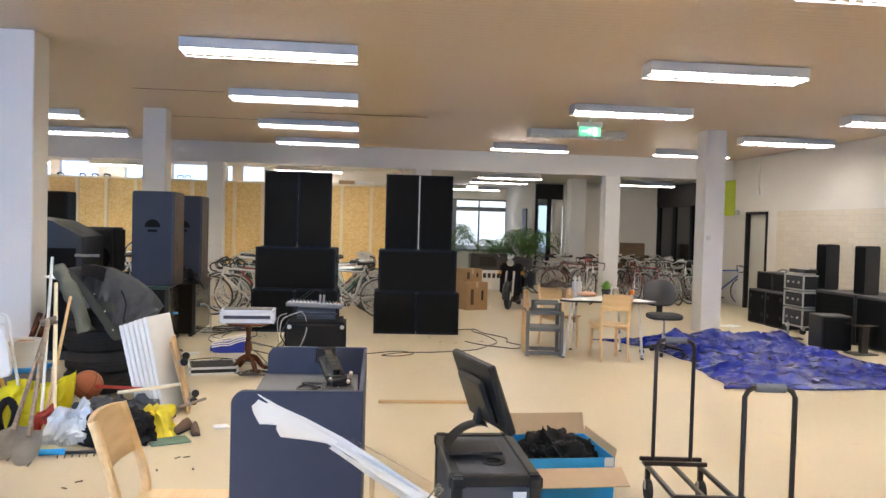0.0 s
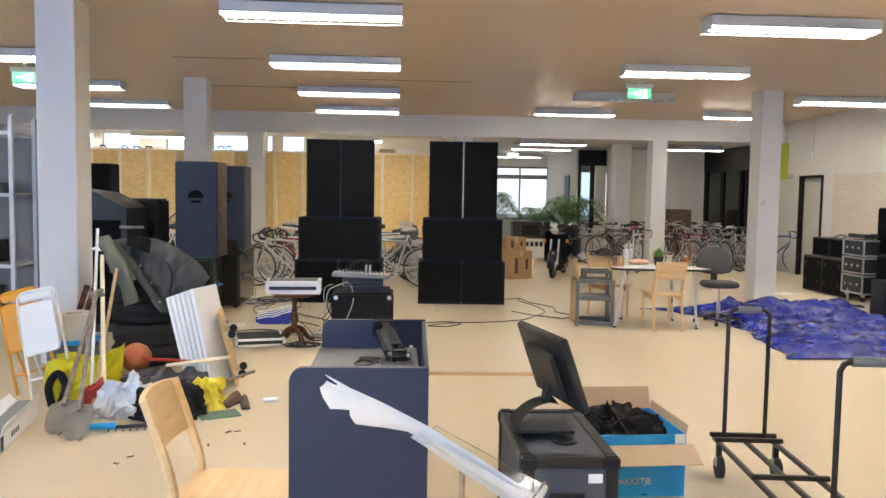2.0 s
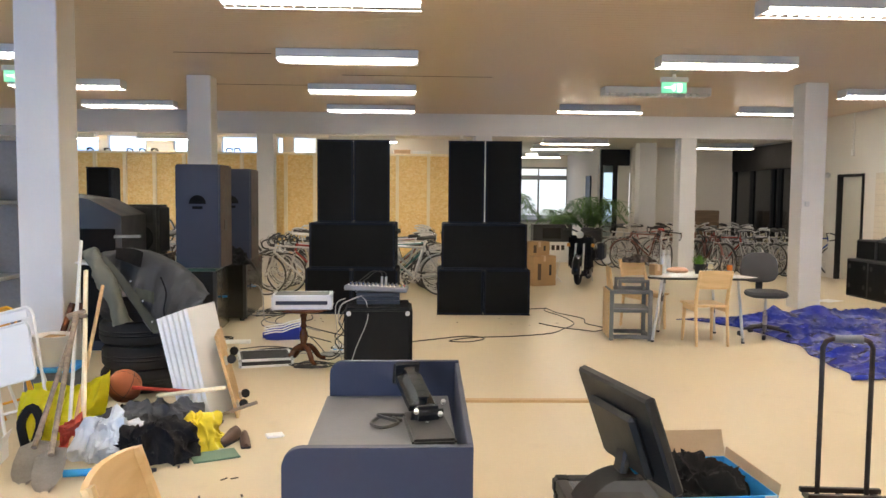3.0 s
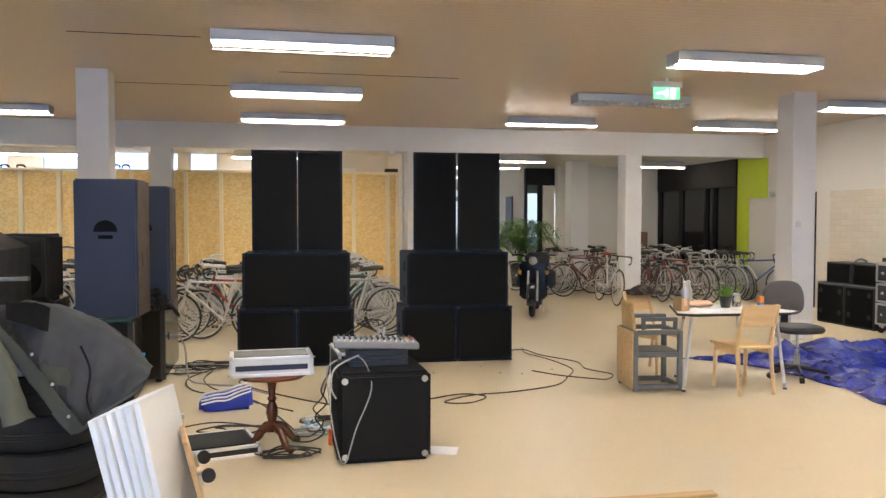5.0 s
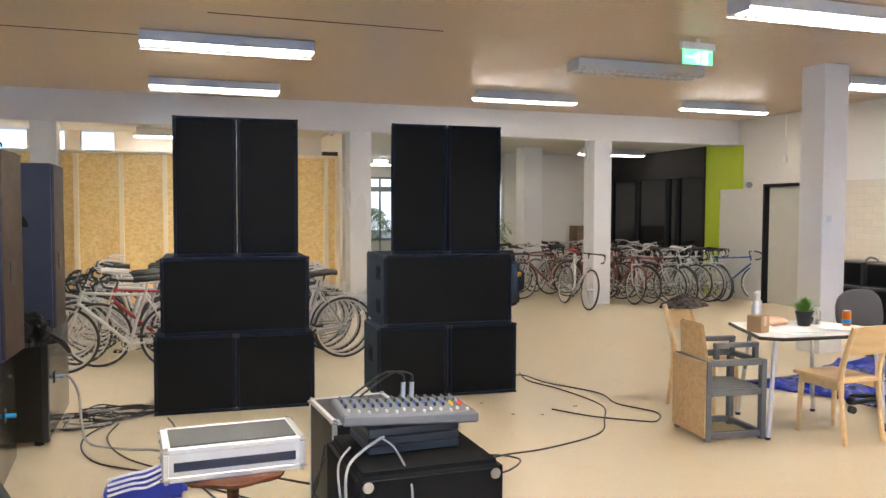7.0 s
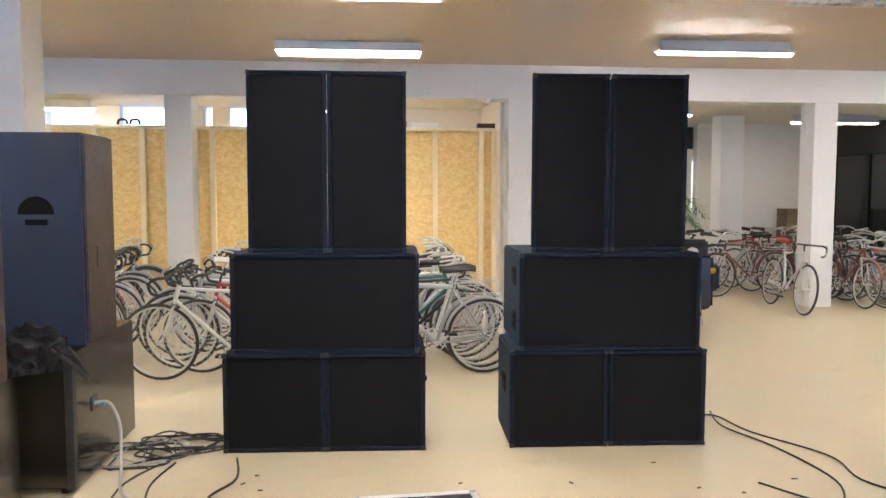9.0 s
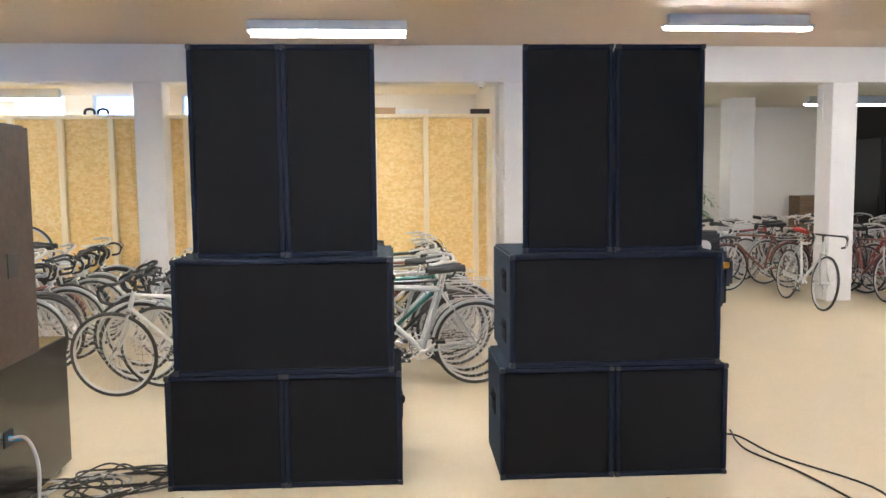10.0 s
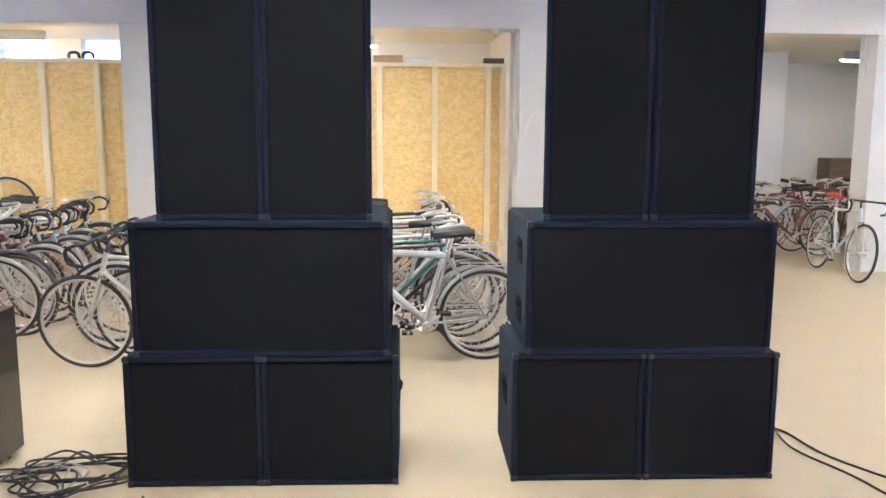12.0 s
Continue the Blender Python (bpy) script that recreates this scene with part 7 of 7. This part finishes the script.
shovel((-1.68, 5.75, 0.01), (-1.83, 6.9, 0.76), "old shovel with a wooden handle and worn steel blade")
shovel((-1.5, 5.62, 0.01), (-1.8, 6.8, 0.8), "old spade with a weathered wooden handle, leaning")
rod("white_pole", (-1.65, 6.27, 0.0), (-1.96, 7.3, 1.26), 0.012, M_WHITE, "white painted metal pole leaning on the tyre stack", "pole")
rod("wooden_pole", (-1.53, 6.2, 0.0), (-1.89, 7.2, 1.05), 0.016, M_PINE, "pale wooden pole leaning on the tyre stack", "pole")
rod("wooden_pole", (-1.62, 6.2, 0.0), (-1.81, 7.3, 0.93), 0.013, M_PLY, "thin wooden stick leaning on the tyre stack", "pole")
rod("wooden_pole", (-1.28, 6.85, 0.22), (-0.75, 6.6, 0.34), 0.014, M_PINE, "pale stick lying across the leaning boards", "pole")
rod("wooden_pole", (-0.98, 6.75, 0.06), (-0.58, 6.75, 0.2), 0.012, M_OLDWOOD, "grey stick lying by the boards", "pole")
rod("red_pole", (-1.5, 7.0, 0.24), (-1.05, 6.85, 0.25), 0.014, M_REDCLOTH, "red plastic handle lying on clothes", "pole")
rk2 = thing("rake", pose(-1.2, 5.9, 0, 0, 0, 10), "small garden rake lying on the floor", "rake")
part("bar", B(-0.2, 0.2, -0.012, 0.012, 0.01, 0.03, 0.003), M_BLACK, rk2)
for k in range(9):
    part("tine", tube(bmesh.new(), [(-0.18 + 0.045 * k, 0, 0.015), (-0.18 + 0.045 * k, -0.05, 0.004)], 0.004, 5), M_BLACK, rk2)
part("socket", tube(bmesh.new(), [(-0.3, 0.0, 0.03), (-0.14, 0.0, 0.03)], 0.022, 8), M_BLUECARD, rk2, "blue plastic socket", True)


def folding_chair(m, seat, frame_mat, label):
    ob = thing("folding_chair", m, label, "folding chair", "folded chairs")
    part("back_frame", tube(bmesh.new(), [(-0.2, 0, 0), (-0.2, 0.2, 0.75), (-0.185, 0.21, 0.79), (-0.15, 0.215, 0.81), (0.15, 0.215, 0.81), (0.185, 0.21, 0.79), (0.2, 0.2, 0.75), (0.2, 0, 0)], 0.013, 8), frame_mat, ob, "", True)
    for sx in (-0.16, 0.16):
        part("leg", tube(bmesh.new(), [(sx, 0.2, 0), (sx, 0.13, 0.6)], 0.012, 8), frame_mat, ob, "", True)
    sm = pose(0, 0.06, 0.36, -14)
    st_ = part("seat", B(-0.178, 0.178, -0.008, 0.008, 0.0, 0.37, 0.007, m=sm, seg=2), seat, ob, "", True)
    part("seat_rim", tube(bmesh.new(), [sm @ Vector(p) for p in ((-0.15, -0.006, 0.0), (0.15, -0.006, 0.0), (0.178, -0.006, 0.03), (0.178, -0.006, 0.34), (0.15, -0.006, 0.37), (-0.15, -0.006, 0.37), (-0.178, -0.006, 0.34), (-0.178, -0.006, 0.03), (-0.15, -0.006, 0.0))], 0.01, 6), seat, st_, "", True)
    part("backrest", B(-0.17, 0.17, -0.01, 0.01, 0, 0.06, 0.009, m=pose(0, 0.19, 0.74, -15), seg=2), seat, ob, "", True)
    part("cross_bar", tube(bmesh.new(), [(-0.2, 0.05, 0.18), (0.2, 0.05, 0.18)], 0.009, 8), frame_mat, ob, "", True)


M_ORANGE = mat("orange plastic shell", (0.75, 0.33, 0.02), 0.4, var=0.08)
folding_chair(pose(-2.05, 6.62, 0, 0, -15, 4) @ Matrix.Diagonal((0.74, 1.3, 1.02, 1)), M_WHITE, M_WHITE, "white plastic folding chair, folded and leaning")
folding_chair(pose(-2.24, 6.8, 0, 0, -15, 10) @ Matrix.Diagonal((0.74, 1.3, 0.99, 1)), M_ORANGE, M_ORANGE, "orange folding chair, folded and leaning")
cr = thing("plastic_crate", pose(-2.15, 7.25, 0, 0, 0, 5), "grey plastic crate with blue rim", "crate")
part("body", B(-0.17, 0.17, -0.14, 0.14, 0, 0.32, 0.015, seg=2), M_GREYPAD, cr, "", True)
part("rim", B(-0.18, 0.18, -0.15, 0.15, 0.32, 0.355, 0.008), M_BLUECARD, cr, "blue rim")
bk = thing("bucket", pose(-2.16, 7.25, 0.356), "white plastic bucket with brown contents on a crate", "bucket")
part("body", lathe(bmesh.new(), [(0, 0.0), (0.115, 0.0), (0.135, 0.2), (0.145, 0.2), (0.145, 0.22), (0.132, 0.22), (0.125, 0.17), (0, 0.17)], 28), M_WHITE, bk, "", True)
part("contents", B(-0.05, 0.07, -0.05, 0.06, 0.17, 0.21, 0.004), M_CARTON, bk)
for k in range(2):
    rod("maroon_roll", (-2.42 + 0.06 * k, 7.6, 0.0), (-2.22 + 0.07 * k, 7.75, 0.74), 0.025, M_MAHOGANY, "maroon wooden bar leaning behind the bucket", "bar")
lc = thing("long_carton", pose(-1.98, 5.78, 0, 0, 0, 10), "long white printed carton lying open on the floor", "box")
part("body", B(-0.07, 0.07, -0.45, 0.45, 0, 0.11, 0.004), M_PAPER, lc)
part("inside", B(-0.06, 0.06, -0.44, 0.44, 0.1101, 0.112), M_GREYPAD, lc, "grey open inside")
for sx in (-1, 1):
    part("flap", B(0, 0.07, -0.44, 0.44, -0.002, 0.002, m=pose(sx * 0.07, 0, 0.112, 0, -70 if sx > 0 else -130, 0)), M_PAPER, lc, "raised white flap")
for k in range(4):
    part("print_bar", B(0.0701, 0.0712, -0.2 + 0.045 * k, -0.175 + 0.045 * k, 0.04, 0.075), M_BLACK, lc)
part("print_stripe", B(0.0701, 0.0712, -0.42, -0.36, 0.01, 0.1), M_NAVY, lc)

# ---- moped, cartons and plants by the passage ----
mp = thing("moped", pose(3.76, 16.25, 0, 0, 0, -22), "black vintage scooter moped on its stand facing the hall", "moped")
for yy, nm in ((-0.6, "front_wheel"), (0.55, "rear_wheel")):
    wl = part(nm, torus(bmesh.new(), 0.2, 0.02, 28, 8, pose(0, yy, 0.27, 0, 90)), M_CHROME, mp, "", True)
    part("tyre", torus(bmesh.new(), 0.225, 0.045, 30, 10, pose(0, yy, 0.27, 0, 90), 1.0), M_RUBBER, wl, "", True)
    part("hub", tube(bmesh.new(), [(-0.05, yy, 0.27), (0.05, yy, 0.27)], 0.07, 16), M_STEEL, wl, "", True)
M_MOPED = mat("glossy black moped paint", (0.012, 0.012, 0.014), 0.15, var=0.2)
b = bmesh.new()
rows = []
for k in range(13):
    a = radians(-10 + 150 * k / 12)
    rows.append([b.verts.new((xx, -0.6 - rr * math.cos(a), 0.27 + rr * math.sin(a))) for xx, rr in ((-0.075, 0.26), (-0.05, 0.3), (0, 0.315), (0.05, 0.3), (0.075, 0.26))])
for r0, r1 in zip(rows, rows[1:]):
    for k in range(4):
        b.faces.new((r0[k], r0[k + 1], r1[k + 1], r1[k]))
part("front_mudguard", b, M_MOPED, mp, "", True)
b = bmesh.new()
for sx in (-1, 1):
    tube(b, [(sx * 0.08, -0.6, 0.27), (sx * 0.075, -0.45, 0.75)], 0.018, 8)
part("fork", b, M_CHROME, mp, "", True)
part("leg_shield", B(-0.23, 0.23, -0.38, -0.31, 0.28, 0.9, 0.06, seg=3), M_MOPED, mp, "", True)
part("floorboard", B(-0.17, 0.17, -0.33, 0.2, 0.26, 0.31, 0.015), M_MOPED, mp)
part("engine", B(-0.12, 0.12, -0.12, 0.42, 0.11, 0.29, 0.04, seg=2), M_DARKSTEEL, mp, "dark metal engine", True)
part("rear_body", B(-0.17, 0.17, 0.1, 0.8, 0.3, 0.7, 0.1, seg=4), M_MOPED, mp, "", True)
part("saddle", B(-0.14, 0.14, 0.05, 0.72, 0.71, 0.79, 0.035, seg=3), M_SADDLE, mp, "", True)
part("top_box", B(-0.2, 0.2, 0.72, 1.02, 0.72, 1.0, 0.03, seg=2), M_BLACK, mp, "", True)
part("headlight", lathe(bmesh.new(), [(0, 0.0), (0.05, 0.01), (0.068, 0.03), (0.068, 0.08), (0.04, 0.13), (0, 0.14)], 20, pose(0, -0.54, 0.92, -90, 0, 0)), M_CHROME, mp, "", True)
part("handlebar", tube(bmesh.new(), smooth_path([(-0.36, -0.28, 1.0), (-0.2, -0.38, 1.01), (0, -0.42, 0.96), (0.2, -0.38, 1.01), (0.36, -0.28, 1.0)], 4), 0.016, 8), M_BLACK, mp, "", True)
for sx in (-1, 1):
    st_ = part("mirror_stalk", tube(bmesh.new(), [(sx * 0.24, -0.36, 1.01), (sx * 0.3, -0.36, 1.1)], 0.006, 6), M_CHROME, mp)
    part("indicator", lathe(bmesh.new(), [(0, 0), (0.035, 0.0), (0.03, 0.05), (0, 0.055)], 14, pose(sx * 0.2, -0.38, 0.72, 0, sx * 90, 0)), M_ORANGE, mp, "orange indicator", True)
    part("pannier", B(sx * 0.26 - 0.07, sx * 0.26 + 0.07, 0.35, 0.7, 0.4, 0.72, 0.03, seg=2), M_BLACK, mp, "", True)
part("stand", tube(bmesh.new(), [(0.14, 0.2, 0.0), (0.1, 0.15, 0.28)], 0.012, 6), M_STEEL, mp)


def carton(m, w, d, h, label):
    ob = thing("carton", m, label, "box", "cartons")
    part("body", B(-w / 2, w / 2, -d / 2, d / 2, 0, h, 0.004), M_CARTON, ob)
    part("tape", B(-0.025, 0.025, -d / 2 - 0.001, d / 2 + 0.001, h - 0.1, h + 0.0015), M_CARTONIN, ob)
    part("print_mark", B(-w * 0.3, -w * 0.15, -d / 2 - 0.0015, -d / 2, h * 0.2, h * 0.75), mat("dark carton print", (0.09, 0.06, 0.04), 0.8), ob, "dark printed mark")
    hd = part("hand_hole", B(w * 0.2, w * 0.3, -d / 2 - 0.0016, -d / 2, h * 0.35, h * 0.7), M_BLACK, ob)
    return ob


carton(pose(2.8, 15.75, 0, 0, 0, 22), 0.48, 0.48, 0.54, "large brown cardboard carton on the floor")
carton(pose(2.76, 15.78, 0.542, 0, 0, 16), 0.4, 0.34, 0.25, "brown cardboard carton on top of another")
wr = thing("folding_rack", pose(3.15, 16.3, 0, 0, 0, 10), "white metal folding rack standing beside the cartons", "rack")
for sx in (-0.15, 0.15):
    part("leg", tube(bmesh.new(), [(sx, -0.15, 0), (-sx, 0.15, 0.5)], 0.01, 6), M_WHITE, wr)
    part("leg", tube(bmesh.new(), [(sx, 0.15, 0), (sx, -0.12, 0.5)], 0.01, 6), M_WHITE, wr)
part("bar", tube(bmesh.new(), [(-0.15, -0.12, 0.5), (0.15, -0.12, 0.5)], 0.01, 6), M_WHITE, wr)
cb = thing("sideboard", pose(3.9, 20.6, 0), "low white cabinet with a dark box on it", "cabinet")
part("body", B(-0.5, 0.5, 0, 0.5, 0, 0.5, 0.006), M_WHITE, cb)
for k in range(4):
    part("print_bar", B(-0.1 + 0.12 * k, -0.02 + 0.12 * k, -0.003, 0, 0.3, 0.42), M_DARKSTEEL, cb)
bb_ = thing("black_box", pose(3.95, 20.6, 0.5), "black painted box on the white cabinet", "box")
part("body", B(-0.48, 0.48, 0.02, 0.45, 0, 0.42, 0.008), M_BLACK, bb_)
part("front", B(-0.25, 0.2, 0.01, 0.02, 0.08, 0.34, 0.004), M_BLACKGLOSS, bb_)

M_PALM = mat("palm leaf green", (0.06, 0.15, 0.025), 0.45, var=0.35, scale=8)


def palm(m, size, label, seed, fronds=22):
    ob = thing("potted_palm", m, label, "plant", "potted palms")
    part("planter", lathe(bmesh.new(), [(0, 0), (0.2, 0), (0.26, 0.55), (0.28, 0.55), (0.28, 0.6), (0.24, 0.6), (0.22, 0.52), (0, 0.52)], 24), M_BLACK, ob, "", True)
    r = random.Random(seed)
    lf = bmesh.new()
    for k in range(fronds):
        a, reach, hgt = r.uniform(0, 6.28), r.uniform(0.45, 1.0) * size, r.uniform(0.5, 1.0) * size
        c, s = math.cos(a), math.sin(a)
        pts = smooth_path([(0.04 * c, 0.04 * s, 0.52), (0.25 * reach * c, 0.25 * reach * s, 0.55 + 0.6 * hgt), (0.65 * reach * c, 0.65 * reach * s, 0.6 + hgt), (reach * c, reach * s, 0.5 + 0.75 * hgt)], 6)
        part("stem", tube(bmesh.new(), pts, 0.006, 4, False), M_GRASS, ob)
        n = len(pts)
        for i in range(5, n):
            ln = 0.3 * size * math.sin(math.pi * (i - 4) / (n - 3)) + 0.05
            for sd in (-1, 1):
                d = Vector((-s * sd + 0.5 * c, c * sd + 0.5 * s, -0.25 + r.uniform(-0.2, 0.25))).normalized()
                p0 = pts[i]
                wv = Vector((c, s, 0)) * 0.018
                v = [lf.verts.new(q) for q in (p0 - wv * 0.5, p0 + d * ln * 0.5 - wv + Vector((0, 0, 0.01)), p0 + d * ln + Vector((0, 0, -0.03)), p0 + d * ln * 0.5 + wv)]
                lf.faces.new(v)
    part("foliage", lf, M_PALM, ob, "feathery green palm leaves")


palm(pose(5.1, 21.4, 0), 1.05, "tall green palm in a dark planter by the glazed door", 1, 44)
palm(pose(4.2, 21.5, 0), 0.7, "low green palm in a dark planter by the passage", 2, 26)
palm(pose(3.2, 23.6, 0), 1.1, "tall green palm in a dark planter in the passage", 3, 36)
solid("notice_board", B(-0.03, 0, -0.3, 0.3, 0, 1.0, 0.006), M_BLACK, "black notice board on the passage wall", "notice board", pose(5.535, 23.8, 1.2))
ob = thing("exit_lamp", pose(4.0, 24.5, 2.72), "white lit emergency lamp below the passage ceiling", "lamp")
part("cover", B(-0.17, 0.17, -0.03, 0.03, 0, 0.14, 0.01), glow("white emergency lamp", (1, 0.98, 0.9), 4.0), ob)
part("bracket", B(-0.02, 0.02, -0.02, 0.02, 0.14, 0.215), M_WHITE, ob)
M_CRATE = grained("dull brown crate wood", (0.24, 0.16, 0.1), (0.15, 0.1, 0.06), 0.7)
crt = thing("wooden_crate", pose(8.2, 21.9, 0), "brown wooden crate standing behind the bicycles", "crate")
for k in range(9):
    part("slat", B(-0.3, 0.3, -0.2, -0.185, 0.02 + 0.14 * k, 0.15 + 0.14 * k, 0.003), M_CRATE, crt)
part("body", B(-0.29, 0.29, -0.184, 0.2, 0, 1.28), M_CRATE, crt)

# ---- small things on walls, beam and partition ----
cd = thing("security_camera", pose(1.5, 17.66, BEAM - 0.075), "small white dome security camera under the beam", "camera")
part("body", lathe(bmesh.new(), [(0, 0), (0.03, 0.005), (0.045, 0.03), (0.05, 0.06), (0.05, 0.075), (0, 0.075)], 18), M_WHITE, cd, "", True)
part("lens", lathe(bmesh.new(), [(0, -0.004), (0.018, 0.0), (0.02, 0.012), (0, 0.012)], 12), M_BLACK, cd, "", True)
part("arm", tube(bmesh.new(), [(0, 0, 0.05), (-0.08, 0.03, 0.06), (-0.1, 0.07, 0.06)], 0.012, 6), M_WHITE, cd)
solid("conduit", tube(bmesh.new(), [(6.045, 17.9, BEAM), (6.045, 17.9, 2.35)], 0.014, 8), M_WHITE, "white cable conduit on the column", "conduit", smooth=True)
solid("junction_box", B(-0.03, 0, -0.05, 0.05, 0, 0.12, 0.008), M_WHITE, "white sensor box on the side wall", "sensor", pose(XE, 16.5, 2.45))
solid("conduit", tube(bmesh.new(), [(XE - 0.012, 16.5, 2.57), (XE - 0.012, 16.5, CEIL)], 0.01, 6), M_WHITE, "thin white conduit on the side wall", "conduit")
solid("wall_lamp", lathe(bmesh.new(), [(0, 0), (0.05, 0.01), (0.06, 0.06), (0.03, 0.1), (0, 0.11)], 16, pose(0, 0, 0, 0, -70)), M_STEEL, "small steel spotlight on the side wall", "spotlight", pose(XE, 17.35, 2.08), True)
solid("light_switch", B(-0.035, 0.035, -0.025, 0, 0, 0.075, 0.006), M_LAMPBODY, "small grey switch box on the column", "switch", pose(6.2, 12.65, 1.5))
for x0, x1, dz, mm, label in ((0.12, 0.46, 0.07, M_CARTON, "flat brown box on top of the partition"), (0.5, 0.88, 0.05, M_WHITE, "flat white box on top of the partition"), (1.42, 1.66, 0.05, M_BROWNSIDE, "small brown box on top of the partition")):
    ob = thing("flat_box", pose(0, 17.98, OT), label, "box", "boxes on the partition")
    part("body", B(x0, x1, 0.01, 0.1, 0, dz, 0.004), mm, ob)
    part("lid", B(x0 - 0.003, x1 + 0.003, 0.007, 0.103, dz, dz + 0.014, 0.003), mm, ob)
for k, x in enumerate((-3.28, -3.12, -5.3, -5.05, -4.8, -6.1, -5.75)):
    b = tube(bmesh.new(), smooth_path([(-0.06, 0, 0), (-0.05, 0, 0.05), (0, 0, 0.065), (0.05, 0, 0.05), (0.06, 0, 0)], 4), 0.017, 8)
    solid("curved_tool", b, M_BLACK, "black curved handle lying on top of the partition", "handle", pose(x, 18.03, OT + 0.012, 0 if k < 2 else 60), True, group="handles on the partition")
cable("cable", [(1.8, 17.682, 2.2), (1.8, 17.67, 1.5), (1.72, 17.6, 1.85), (1.66, 17.62, 1.95), (1.7, 17.6, 1.7), (1.82, 17.6, 1.6), (1.9, 17.62, 1.8), (2.0, 17.62, 1.9), (2.06, 17.62, 1.5), (2.02, 17.62, 1.2)], 0.007, M_WHITE, "loops of white cable hanging on the column")
# thin black strips under the ceiling; the slots' shade is put into their colour
for x0, x1, yy in ((-2.35, -1.2, 10.98), (-0.5, 1.6, 12.6), (-2.6, -1.0, 13.7)):
    structure("trim_ceiling_slot", B(x0, x1, yy, yy + 0.018, CEIL - 0.004, CEIL - 0.0005), M_BLACKFRAME, "black strip drawn for a shaded joint in the strip ceiling")

# ---- bricks of the side wall ----
bw, bh, jt = 0.3, 0.1, 0.006
part("mortar_bed", B(XE - 0.002, XE, 6.0, 15.72, 0, 2.1), mat("pale brown mortar", (0.56, 0.49, 0.4), 0.9, var=0.2, scale=3), wall_east)
shapes = {}


def brick_mesh(L):
    key = round(L, 3)
    if key not in shapes:
        shapes[key] = mesh_from(B(-0.004, 0.0, 0, key, 0, bh - jt, 0.002), "brick", M_BRICK)
    return shapes[key]


rest_v, rest_f = [], []
count = 0
row = 0
z = 0.0
while z < 2.1:
    y = 6.0 - (bw / 2 if row % 2 else 0)
    while y < 15.7:
        a, b_ = max(y, 6.0), min(y + bw - jt, 15.72)
        y += bw
        zt = z + bh - jt
        if b_ - a < 0.03 or zt > CEIL:
            continue
        if 12.0 < a < 15.8 and 0.5 < z and count < 300:
            br = new("brick", brick_mesh(b_ - a))
            br.parent, br.location = wall_east, (XE, a, z)
            count += 1
        else:
            n0 = len(rest_v)
            x0, x1 = XE - 0.007, XE
            rest_v += [(x0, a, z), (x0, b_, z), (x0, b_, zt), (x0, a, zt), (x1, a, z), (x1, b_, z), (x1, b_, zt), (x1, a, zt)]
            rest_f += [(n0, n0 + 3, n0 + 2, n0 + 1), (n0, n0 + 1, n0 + 5, n0 + 4), (n0 + 3, n0 + 7, n0 + 6, n0 + 2), (n0, n0 + 4, n0 + 7, n0 + 3), (n0 + 1, n0 + 2, n0 + 6, n0 + 5)]
    z += bh
    row += 1
me = bpy.data.meshes.new("bricks")
me.from_pydata(rest_v, [], rest_f)
me.materials.append(M_BRICK)
br = new("bricks", me)
br.parent = wall_east
br["kind"] = "stuff"
